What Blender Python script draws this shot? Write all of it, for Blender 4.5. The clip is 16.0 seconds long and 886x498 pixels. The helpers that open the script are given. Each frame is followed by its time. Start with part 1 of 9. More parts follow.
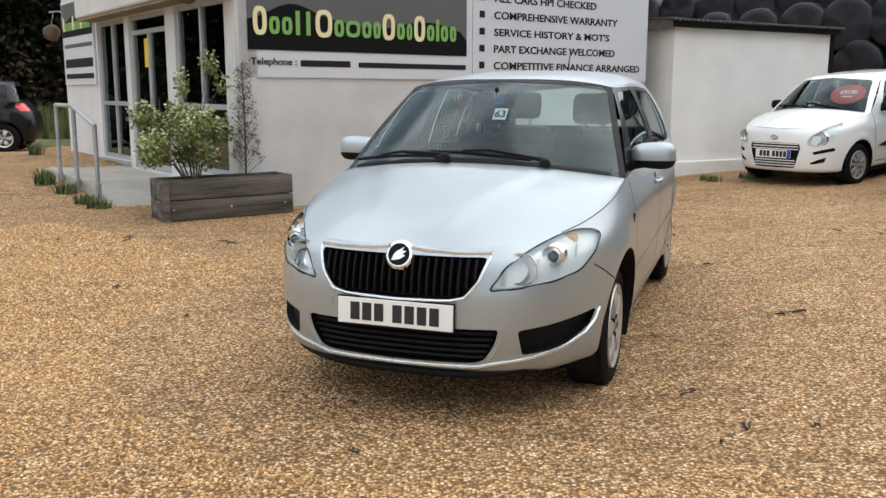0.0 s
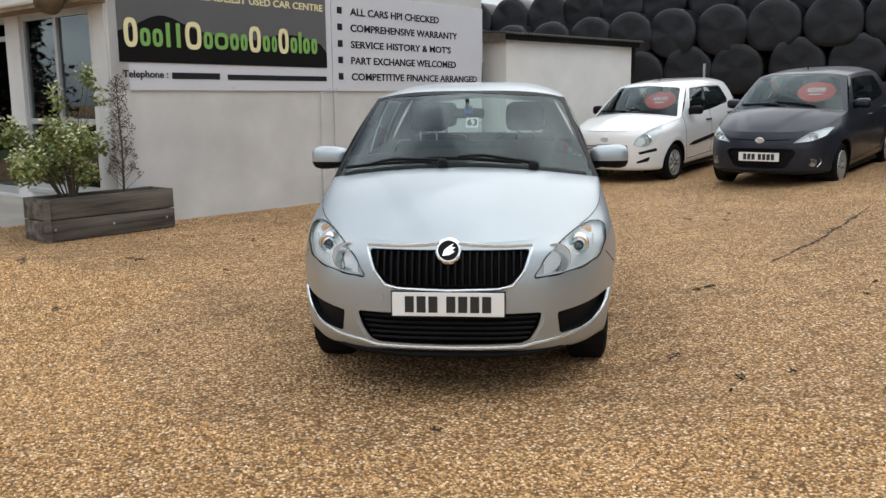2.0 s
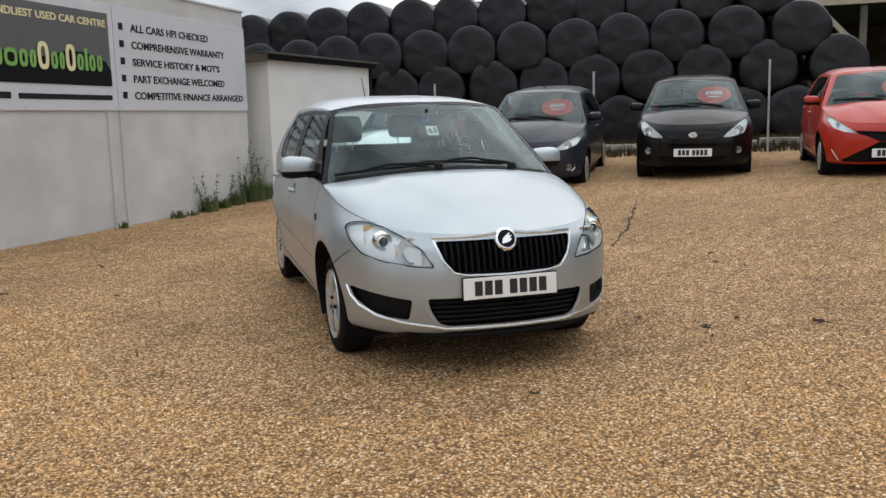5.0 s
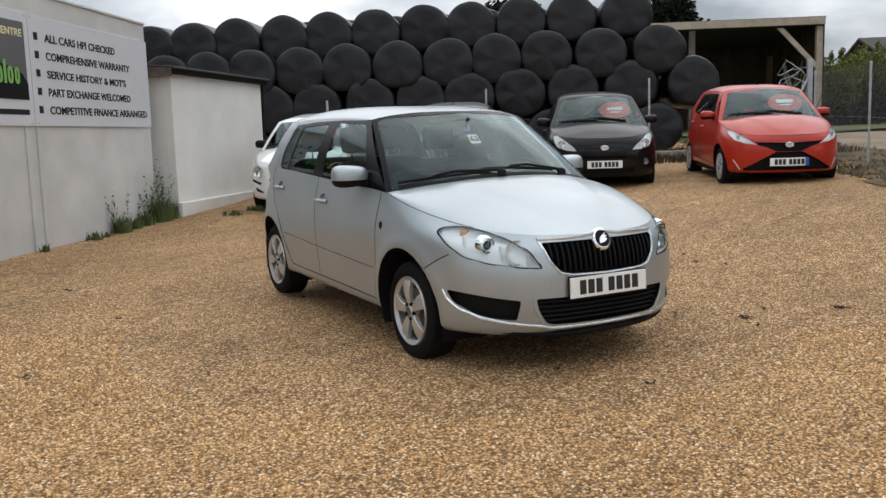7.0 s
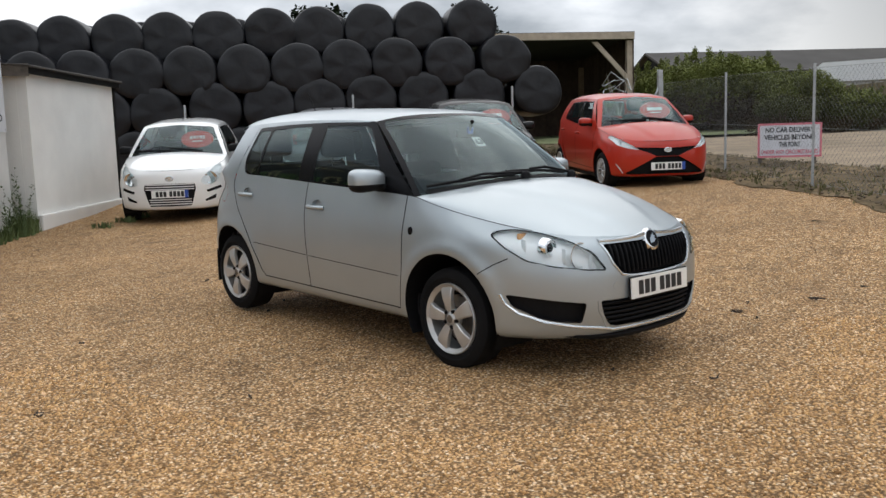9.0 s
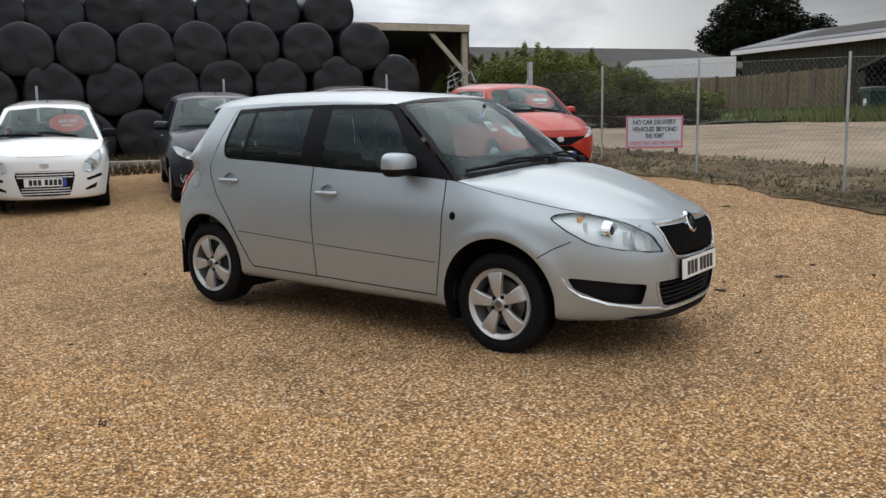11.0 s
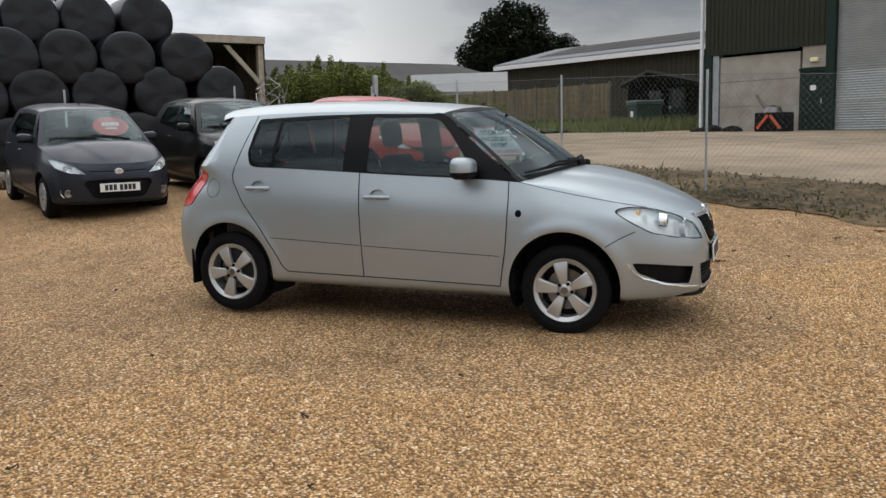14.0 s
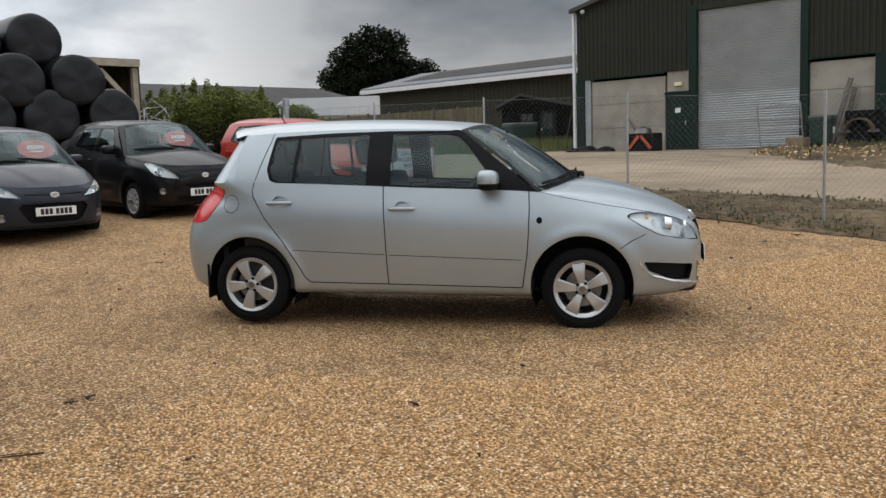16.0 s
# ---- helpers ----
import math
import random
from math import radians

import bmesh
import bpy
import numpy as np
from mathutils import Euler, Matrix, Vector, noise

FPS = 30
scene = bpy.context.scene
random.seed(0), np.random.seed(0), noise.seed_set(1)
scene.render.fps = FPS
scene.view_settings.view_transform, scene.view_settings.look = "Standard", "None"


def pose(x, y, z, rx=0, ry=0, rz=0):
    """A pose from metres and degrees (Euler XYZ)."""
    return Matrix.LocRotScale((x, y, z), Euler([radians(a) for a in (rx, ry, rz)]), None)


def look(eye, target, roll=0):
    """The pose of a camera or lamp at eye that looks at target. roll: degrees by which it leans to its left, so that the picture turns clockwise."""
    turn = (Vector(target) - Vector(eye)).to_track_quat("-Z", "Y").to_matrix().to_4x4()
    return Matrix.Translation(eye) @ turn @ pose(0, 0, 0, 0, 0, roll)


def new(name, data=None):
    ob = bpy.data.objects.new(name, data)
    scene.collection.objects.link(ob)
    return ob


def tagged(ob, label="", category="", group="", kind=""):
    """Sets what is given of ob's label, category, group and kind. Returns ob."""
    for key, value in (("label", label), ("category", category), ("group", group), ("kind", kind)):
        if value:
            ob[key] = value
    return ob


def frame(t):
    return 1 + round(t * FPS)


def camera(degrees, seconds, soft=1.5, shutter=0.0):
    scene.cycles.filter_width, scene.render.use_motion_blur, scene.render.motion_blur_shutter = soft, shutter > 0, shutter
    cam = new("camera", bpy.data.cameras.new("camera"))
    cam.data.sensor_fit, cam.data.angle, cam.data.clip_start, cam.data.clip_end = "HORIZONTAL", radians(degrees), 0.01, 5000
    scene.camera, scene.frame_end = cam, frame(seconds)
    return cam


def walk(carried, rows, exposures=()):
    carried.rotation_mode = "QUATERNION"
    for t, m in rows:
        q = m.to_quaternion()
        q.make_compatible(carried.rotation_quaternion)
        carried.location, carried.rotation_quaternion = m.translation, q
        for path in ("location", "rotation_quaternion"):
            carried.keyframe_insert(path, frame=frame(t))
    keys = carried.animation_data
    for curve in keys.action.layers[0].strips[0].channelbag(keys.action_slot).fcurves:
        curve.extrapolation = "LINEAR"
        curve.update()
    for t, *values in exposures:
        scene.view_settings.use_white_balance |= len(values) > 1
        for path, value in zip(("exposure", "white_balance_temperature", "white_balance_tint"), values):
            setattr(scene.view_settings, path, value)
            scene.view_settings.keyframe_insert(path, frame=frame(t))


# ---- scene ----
cam = camera(53.2, 16.0)
METRES, EYE, TILT, LEAN, TURN = 10.7, 1.39, 0.0, 0.0, 0.0
ROWS = [
    (0.0, 0.0, 0.0, 0.0, 0.03, -10.02, -0.16),
    (0.5, -0.0239, -0.0082, 0.0009, -3.1, -10.97, 0.29),
    (1.0, -0.0553, -0.0108, 0.0007, -8.2, -10.34, 0.99),
    (1.5, -0.0849, -0.0192, 0.0014, -10.84, -9.2, -0.07),
    (2.0, -0.1144, -0.0238, 0.0014, -14.65, -9.49, 0.55),
    (2.5, -0.1471, -0.02, 0.0002, -18.3, -9.41, 1.81),
    (3.0, -0.1793, -0.0196, -0.0017, -21.65, -8.75, 0.95),
    (3.5, -0.2114, -0.0151, -0.0009, -24.91, -8.63, 1.29),
    (4.0, -0.243, -0.0026, -0.0015, -30.17, -8.79, 2.17),
    (4.5, -0.2747, 0.0054, -0.0034, -33.82, -8.58, 1.04),
    (5.0, -0.3017, 0.0181, -0.0034, -37.45, -8.41, 1.44),
    (7.5, -0.4287, 0.1311, -0.0075, -51.69, -7.83, 1.74),
    (8.0, -0.4448, 0.157, -0.0076, -54.85, -8.38, 1.86),
    (8.5, -0.458, 0.1882, -0.0064, -58.48, -7.72, 1.83),
    (11.0, -0.5079, 0.3393, -0.0078, -74.14, -8.16, 0.94),
    (11.5, -0.5228, 0.3669, -0.0074, -77.41, -7.96, 0.84),
    (12.0, -0.5336, 0.3915, -0.0062, -79.4, -7.82, 0.67),
    (12.5, -0.5402, 0.4209, -0.0061, -82.87, -7.33, 1.37),
    (13.0, -0.5549, 0.4467, -0.0074, -84.79, -7.29, 1.82),
    (13.5, -0.5667, 0.4756, -0.0066, -86.97, -7.35, 0.43),
    (14.0, -0.577, 0.5043, -0.0076, -89.66, -7.64, 1.29),
    (14.5, -0.5898, 0.5303, -0.0085, -90.48, -7.26, 0.71),
    (15.0, -0.5977, 0.5568, -0.0078, -93.16, -6.39, 0.04),
    (15.5, -0.6035, 0.5873, -0.0081, -96.04, -6.42, 1.07),
    (16.0, -0.6114, 0.6125, -0.0102, -98.84, -6.37, 1.83),
]
walk(cam, [(t, pose(0, 0, EYE, TILT, LEAN, TURN) @ pose(METRES * x, METRES * y, METRES * z, 90 + pitch, roll, yaw)) for t, x, y, z, yaw, pitch, roll in ROWS],
     exposures=((0.0, 1.12), (0.5, 1.18), (1.0, 1.22), (1.5, 0.79), (2.0, 0.92), (2.5, 0.93), (3.0, 0.79), (3.5, 0.72), (4.0, 0.69), (4.5, 0.71), (5.0, 0.75), (8.0, 0.76), (11.0, 0.76), (16.0, 0.74)))

# ---- world, sun, exposure ----
SUN_HEADING, SUN_HEIGHT = 62.0, 52.0          # degrees clockwise from +y, and above the horizon
world = bpy.data.worlds.new("overcast_sky")
scene.world = world
world.use_nodes = True
wn, wl = world.node_tree.nodes, world.node_tree.links
wn.clear()
w_out = wn.new("ShaderNodeOutputWorld")
w_bg = wn.new("ShaderNodeBackground")
w_bg.inputs["Strength"].default_value = 0.1
w_sky = wn.new("ShaderNodeTexSky")
w_sky.sky_type = 'NISHITA'
w_sky.sun_disc = False
w_sky.sun_elevation = radians(SUN_HEIGHT)
w_sky.sun_rotation = radians(SUN_HEADING)
w_sky.air_density, w_sky.dust_density = 1.0, 2.5
w_co = wn.new("ShaderNodeTexCoord")
w_map = wn.new("ShaderNodeMapping")
w_map.inputs["Scale"].default_value = (1.0, 1.0, 2.6)
w_map.inputs["Location"].default_value = (0.35, 0.2, 0.1)
w_noise = wn.new("ShaderNodeTexNoise")
w_noise.inputs["Scale"].default_value = 2.3
w_noise.inputs["Detail"].default_value = 7.0
w_noise.inputs["Roughness"].default_value = 0.52
w_ramp = wn.new("ShaderNodeValToRGB")
els = w_ramp.color_ramp.elements
els[0].position, els[0].color = 0.38, (3.0, 3.4, 3.9, 1)
els[1].position, els[1].color = 0.60, (12.2, 12.4, 12.7, 1)
mid_el = els.new(0.5)
mid_el.color = (7.2, 7.6, 8.2, 1)
w_mix = wn.new("ShaderNodeMix")
w_mix.data_type = 'RGBA'
w_mix.inputs["Factor"].default_value = 0.93
wl.new(w_co.outputs["Generated"], w_map.inputs["Vector"])
wl.new(w_map.outputs["Vector"], w_noise.inputs["Vector"])
wl.new(w_noise.outputs["Fac"], w_ramp.inputs["Fac"])
w_sep = wn.new("ShaderNodeSeparateXYZ")
w_el = wn.new("ShaderNodeMapRange")          # an overcast dome is brighter overhead than at the horizon
w_el.inputs["From Min"].default_value = 0.2
w_el.inputs["From Max"].default_value = 0.8
w_el.inputs["To Min"].default_value = 0.63
w_el.inputs["To Max"].default_value = 1.0
w_mul = wn.new("ShaderNodeVectorMath")
w_mul.operation = 'SCALE'
wl.new(w_co.outputs["Generated"], w_sep.inputs["Vector"])
wl.new(w_sep.outputs["Z"], w_el.inputs["Value"])
wl.new(w_ramp.outputs["Color"], w_mul.inputs[0])
wl.new(w_el.outputs["Result"], w_mul.inputs["Scale"])
w_dot = wn.new("ShaderNodeVectorMath")       # a heavy grey cloud bank stands over the green barn
w_dot.operation = 'DOT_PRODUCT'
w_dot.inputs[1].default_value = (0.93, -0.26, 0.26)
w_bank = wn.new("ShaderNodeMapRange")
w_bank.interpolation_type = 'SMOOTHSTEP'
w_bank.inputs["From Min"].default_value = 0.82
w_bank.inputs["From Max"].default_value = 0.995
w_bank.inputs["To Min"].default_value = 1.0
w_bank.inputs["To Max"].default_value = 0.27
w_dim = wn.new("ShaderNodeVectorMath")
w_dim.operation = 'SCALE'
wl.new(w_co.outputs["Generated"], w_dot.inputs[0])
wl.new(w_dot.outputs["Value"], w_bank.inputs["Value"])
wl.new(w_mul.outputs["Vector"], w_dim.inputs[0])
wl.new(w_bank.outputs["Result"], w_dim.inputs["Scale"])
wl.new(w_sky.outputs["Color"], w_mix.inputs["A"])
wl.new(w_dim.outputs["Vector"], w_mix.inputs["B"])
wl.new(w_mix.outputs["Result"], w_bg.inputs["Color"])
wl.new(w_bg.outputs["Background"], w_out.inputs["Surface"])

sun = new("sun", bpy.data.lights.new("sun", 'SUN'))
sun.data.energy = 0.5
sun.data.angle = radians(70)
sun.data.color = (1.0, 0.975, 0.94)
sh, se = radians(SUN_HEADING), radians(SUN_HEIGHT)
sun.matrix_world = look((math.sin(sh) * 50 * math.cos(se), math.cos(sh) * 50 * math.cos(se), 50 * math.sin(se)), (0, 0, 0))


# ---- materials ----
def material(name, base, rough=0.6, metal=0.0, coat=0.0, vary=0.0, scale=8.0, bump=0.0, bump_scale=60.0, dark=None, per_object=0.0, spec=0.5, stretch=None):
    """A Principled material: two scales of noise vary its colour, a finer one its relief."""
    m = bpy.data.materials.new(name)
    m.use_nodes = True
    nt = m.node_tree
    b = nt.nodes["Principled BSDF"]
    b.inputs["Base Color"].default_value = (*base, 1)
    b.inputs["Roughness"].default_value = rough
    b.inputs["Metallic"].default_value = metal
    b.inputs["Coat Weight"].default_value = coat
    b.inputs["Coat Roughness"].default_value = 0.04
    b.inputs["Specular IOR Level"].default_value = spec
    co = nt.nodes.new("ShaderNodeTexCoord")
    if stretch:
        grain = nt.nodes.new("ShaderNodeMapping")
        grain.inputs["Scale"].default_value = stretch
        nt.links.new(co.outputs["Object"], grain.inputs["Vector"])
        place = grain.outputs["Vector"]
    else:
        place = co.outputs["Object"]
    col = None
    if vary:
        n1 = nt.nodes.new("ShaderNodeTexNoise")
        n1.inputs["Scale"].default_value = scale
        n1.inputs["Detail"].default_value = 6.0
        n2 = nt.nodes.new("ShaderNodeTexNoise")
        n2.inputs["Scale"].default_value = scale * 0.13
        n2.inputs["Detail"].default_value = 3.0
        nt.links.new(place, n1.inputs["Vector"])
        nt.links.new(place, n2.inputs["Vector"])
        add = nt.nodes.new("ShaderNodeMath")
        add.operation = 'ADD'
        nt.links.new(n1.outputs["Fac"], add.inputs[0])
        nt.links.new(n2.outputs["Fac"], add.inputs[1])
        r = nt.nodes.new("ShaderNodeMapRange")
        r.inputs["From Min"].default_value = 0.72
        r.inputs["From Max"].default_value = 1.28
        nt.links.new(add.outputs[0], r.inputs["Value"])
        mx = nt.nodes.new("ShaderNodeMix")
        mx.data_type = 'RGBA'
        lo = dark or tuple(c * (1 - vary) for c in base)
        mx.inputs["A"].default_value = (*lo, 1)
        mx.inputs["B"].default_value = (*[min(1, c * (1 + 0.35 * vary)) for c in base], 1)
        nt.links.new(r.outputs["Result"], mx.inputs["Factor"])
        col = mx.outputs["Result"]
    if per_object:
        info = nt.nodes.new("ShaderNodeObjectInfo")
        hs = nt.nodes.new("ShaderNodeHueSaturation")
        mr = nt.nodes.new("ShaderNodeMapRange")
        mr.inputs["To Min"].default_value = 1 - per_object
        mr.inputs["To Max"].default_value = 1 + per_object
        nt.links.new(info.outputs["Random"], mr.inputs["Value"])
        nt.links.new(mr.outputs["Result"], hs.inputs["Value"])
        if col:
            nt.links.new(col, hs.inputs["Color"])
        else:
            hs.inputs["Color"].default_value = (*base, 1)
        col = hs.outputs["Color"]
    if col:
        nt.links.new(col, b.inputs["Base Color"])
    if bump:
        n3 = nt.nodes.new("ShaderNodeTexNoise")
        n3.inputs["Scale"].default_value = bump_scale
        n3.inputs["Detail"].default_value = 5.0
        nt.links.new(place, n3.inputs["Vector"])
        bp = nt.nodes.new("ShaderNodeBump")
        bp.inputs["Strength"].default_value = bump
        bp.inputs["Distance"].default_value = 0.01
        nt.links.new(n3.outputs["Fac"], bp.inputs["Height"])
        nt.links.new(bp.outputs["Normal"], b.inputs["Normal"])
    return m


def pane_material(name, tint, ior=1.5, haze=0.0):
    """Clear thin pane: tinted see-through with a Fresnel gloss."""
    m = bpy.data.materials.new(name)
    m.use_nodes = True
    nt = m.node_tree
    nt.nodes.clear()
    out = nt.nodes.new("ShaderNodeOutputMaterial")
    tr = nt.nodes.new("ShaderNodeBsdfTransparent")
    tr.inputs["Color"].default_value = (*tint, 1)
    gl = nt.nodes.new("ShaderNodeBsdfGlossy")
    gl.inputs["Roughness"].default_value = 0.015
    gl.inputs["Color"].default_value = (0.84, 0.97, 0.98, 1)
    fr = nt.nodes.new("ShaderNodeFresnel")
    fr.inputs["IOR"].default_value = ior
    mx = nt.nodes.new("ShaderNodeMixShader")
    nt.links.new(fr.outputs["Fac"], mx.inputs["Fac"])
    nt.links.new(tr.outputs["BSDF"], mx.inputs[1])
    nt.links.new(gl.outputs["BSDF"], mx.inputs[2])
    nt.links.new(mx.outputs["Shader"], out.inputs["Surface"])
    return m


def gravel_material():
    """Golden pea gravel: stones of about 12 mm in buff, ochre and grey, with trodden patches."""
    m = bpy.data.materials.new("golden_gravel")
    m.use_nodes = True
    nt = m.node_tree
    b = nt.nodes["Principled BSDF"]
    b.inputs["Roughness"].default_value = 0.85
    b.inputs["Specular IOR Level"].default_value = 0.25
    co = nt.nodes.new("ShaderNodeTexCoord")
    v = nt.nodes.new("ShaderNodeTexVoronoi")
    v.inputs["Scale"].default_value = 70.0
    v2 = nt.nodes.new("ShaderNodeTexVoronoi")
    v2.inputs["Scale"].default_value = 34.0
    nz = nt.nodes.new("ShaderNodeTexNoise")
    nz.inputs["Scale"].default_value = 0.55
    nz.inputs["Detail"].default_value = 6.0
    nz.inputs["Roughness"].default_value = 0.62
    nf = nt.nodes.new("ShaderNodeTexNoise")
    nf.inputs["Scale"].default_value = 16.0
    nf.inputs["Detail"].default_value = 4.0
    for nd in (v, v2, nz, nf):
        nt.links.new(co.outputs["Object"], nd.inputs["Vector"])
    sep = nt.nodes.new("ShaderNodeSeparateColor")
    nt.links.new(v.outputs["Color"], sep.inputs["Color"])
    ramp = nt.nodes.new("ShaderNodeValToRGB")
    e = ramp.color_ramp.elements
    e[0].position, e[0].color = 0.0, (0.15, 0.078, 0.031, 1)
    e[1].position, e[1].color = 1.0, (1.0, 0.80, 0.56, 1)
    for p, c in ((0.22, (0.38, 0.210, 0.088, 1)), (0.5, (0.61, 0.360, 0.163, 1)), (0.8, (0.75, 0.478, 0.238, 1))):
        k = e.new(p)
        k.color = c
    nt.links.new(sep.outputs["Red"], ramp.inputs["Fac"])
    # hollows between stones are a darker brown
    edge = nt.nodes.new("ShaderNodeMapRange")
    edge.inputs["From Min"].default_value = 0.28
    edge.inputs["From Max"].default_value = 0.75
    nt.links.new(v.outputs["Distance"], edge.inputs["Value"])
    mx = nt.nodes.new("ShaderNodeMix")
    mx.data_type = 'RGBA'
    mx.inputs["B"].default_value = (0.15, 0.085, 0.035, 1)
    nt.links.new(edge.outputs["Result"], mx.inputs["Factor"])
    nt.links.new(ramp.outputs["Color"], mx.inputs["A"])
    # trodden and washed patches
    pr = nt.nodes.new("ShaderNodeMapRange")
    pr.inputs["From Min"].default_value = 0.36
    pr.inputs["From Max"].default_value = 0.66
    pr.inputs["To Min"].default_value = 0.80
    pr.inputs["To Max"].default_value = 1.06
    nt.links.new(nz.outputs["Fac"], pr.inputs["Value"])
    pf = nt.nodes.new("ShaderNodeMapRange")
    pf.inputs["From Min"].default_value = 0.3
    pf.inputs["From Max"].default_value = 0.7
    pf.inputs["To Min"].default_value = 0.90
    pf.inputs["To Max"].default_value = 1.30
    nt.links.new(nf.outputs["Fac"], pf.inputs["Value"])
    drag = nt.nodes.new("ShaderNodeMapping")
    drag.inputs["Rotation"].default_value = (0, 0, radians(-24))
    drag.inputs["Scale"].default_value = (1.0, 3.2, 1.0)
    ns = nt.nodes.new("ShaderNodeTexNoise")
    ns.inputs["Scale"].default_value = 1.7
    ns.inputs["Detail"].default_value = 5.0
    ns.inputs["Roughness"].default_value = 0.65
    nt.links.new(co.outputs["Object"], drag.inputs["Vector"])
    nt.links.new(drag.outputs["Vector"], ns.inputs["Vector"])
    ps = nt.nodes.new("ShaderNodeMapRange")
    ps.inputs["From Min"].default_value = 0.30
    ps.inputs["From Max"].default_value = 0.50
    ps.inputs["To Min"].default_value = 0.70
    ps.inputs["To Max"].default_value = 1.0
    nt.links.new(ns.outputs["Fac"], ps.inputs["Value"])
    both = nt.nodes.new("ShaderNodeMath")
    both.operation = 'MULTIPLY'
    nt.links.new(pr.outputs["Result"], both.inputs[0])
    nt.links.new(ps.outputs["Result"], both.inputs[1])
    mul = nt.nodes.new("ShaderNodeMath")
    mul.operation = 'MULTIPLY'
    nt.links.new(both.outputs[0], mul.inputs[0])
    nt.links.new(pf.outputs["Result"], mul.inputs[1])
    hs = nt.nodes.new("ShaderNodeHueSaturation")
    nt.links.new(mul.outputs[0], hs.inputs["Value"])
    nt.links.new(mx.outputs["Result"], hs.inputs["Color"])
    nt.links.new(hs.outputs["Color"], b.inputs["Base Color"])
    # relief: stones and coarser lumps
    inv = nt.nodes.new("ShaderNodeMath")
    inv.operation = 'MULTIPLY_ADD'
    inv.inputs[1].default_value = -0.6
    nt.links.new(v2.outputs["Distance"], inv.inputs[0])
    sub = nt.nodes.new("ShaderNodeMath")
    sub.operation = 'SUBTRACT'
    nt.links.new(inv.outputs[0], sub.inputs[0])
    nt.links.new(v.outputs["Distance"], sub.inputs[1])
    bp = nt.nodes.new("ShaderNodeBump")
    bp.inputs["Strength"].default_value = 0.9
    bp.inputs["Distance"].default_value = 0.014
    nt.links.new(sub.outputs[0], bp.inputs["Height"])
    nt.links.new(bp.outputs["Normal"], b.inputs["Normal"])
    return m


def pea_stone_material():
    """Single stones of the gravel, from pale buff to brown, one colour a stone."""
    m = bpy.data.materials.new("pea_stone")
    m.use_nodes = True
    nt = m.node_tree
    b = nt.nodes["Principled BSDF"]
    b.inputs["Roughness"].default_value = 0.8
    b.inputs["Specular IOR Level"].default_value = 0.25
    geo = nt.nodes.new("ShaderNodeNewGeometry")
    ramp = nt.nodes.new("ShaderNodeValToRGB")
    e = ramp.color_ramp.elements
    e[0].position, e[0].color = 0.0, (0.20, 0.105, 0.04, 1)
    e[1].position, e[1].color = 1.0, (0.95, 0.74, 0.50, 1)
    for p, c in ((0.2, (0.42, 0.23, 0.09, 1)), (0.55, (0.64, 0.385, 0.165, 1)), (0.85, (0.78, 0.51, 0.25, 1))):
        e.new(p).color = c
    nt.links.new(geo.outputs["Random Per Island"], ramp.inputs["Fac"])
    nt.links.new(ramp.outputs["Color"], b.inputs["Base Color"])
    return m


PEA_STONE = pea_stone_material()
GRAVEL = gravel_material()
SILVER = material("silver_metallic_paint", (0.385, 0.428, 0.450), 0.39, 0.68, 0.40, 0.05, 3.0)
WHITE_PAINT = material("white_car_paint", (0.80, 0.81, 0.80), 0.35, 0.0, 1.0, 0.04, 2.0)
GREY_PAINT = material("grey_car_paint", (0.026, 0.030, 0.040), 0.34, 0.2, 0.35, 0.06, 2.0, spec=0.1)
BLACK_PAINT = material("black_car_paint", (0.003, 0.003, 0.004), 0.5, 0.0, 0.45, 0.05, 2.0, spec=0.1)
RED_PAINT = material("red_car_paint", (0.40, 0.022, 0.008), 0.35, 0.0, 0.4, 0.05, 2.0, spec=0.3)
GLOSS_BLACK = material("satin_black_trim", (0.005, 0.005, 0.006), 0.25, 0.0, 0.0, spec=0.12)
BLACK_PLASTIC = material("black_plastic", (0.008, 0.008, 0.009), 0.6, spec=0.12, vary=0.3, scale=30, bump=0.1)
SEAM = material("panel_gap", (0.02, 0.02, 0.021), 0.8)
RUBBER = material("tyre_rubber", (0.009, 0.009, 0.0095), 0.8, vary=0.3, scale=12, bump=0.15, spec=0.1)
CHROME = material("chrome", (0.82, 0.83, 0.84), 0.09, 1.0)
ALLOY = material("painted_alloy", (0.50, 0.50, 0.49), 0.34, 0.6, 0.3, 0.12, 9.0)
HUBCAP = material("silver_hubcap", (0.42, 0.43, 0.43), 0.4, 0.5, 0.2, 0.1, 9.0)
STEEL = material("brake_steel", (0.22, 0.21, 0.20), 0.4, 0.9, vary=0.3, scale=20)
GALV = material("galvanised_steel", (0.42, 0.44, 0.45), 0.5, 0.6, vary=0.25, scale=14, bump=0.05)
REFLECTOR = material("lamp_reflector", (0.90, 0.905, 0.90), 0.30, 0.15)
LAMP_CHROME = material("brushed_lamp_chrome", (0.86, 0.87, 0.88), 0.14, 1.0)
BRIGHT_TRIM = material("bright_trim", (0.66, 0.70, 0.72), 0.22, 0.75)
AMBER = material("amber_lens", (0.85, 0.42, 0.16), 0.2, 0.0, 0.6)
TAIL_RED = material("red_lamp_lens", (0.60, 0.018, 0.012), 0.2, 0.0, 0.35)
PLATE_WHITE = material("plate_white", (0.78, 0.78, 0.75), 0.35, coat=0.4)
PLATE_BLUE = material("plate_blue", (0.02, 0.07, 0.35), 0.4)
INK = material("black_lettering", (0.015, 0.015, 0.016), 0.6)
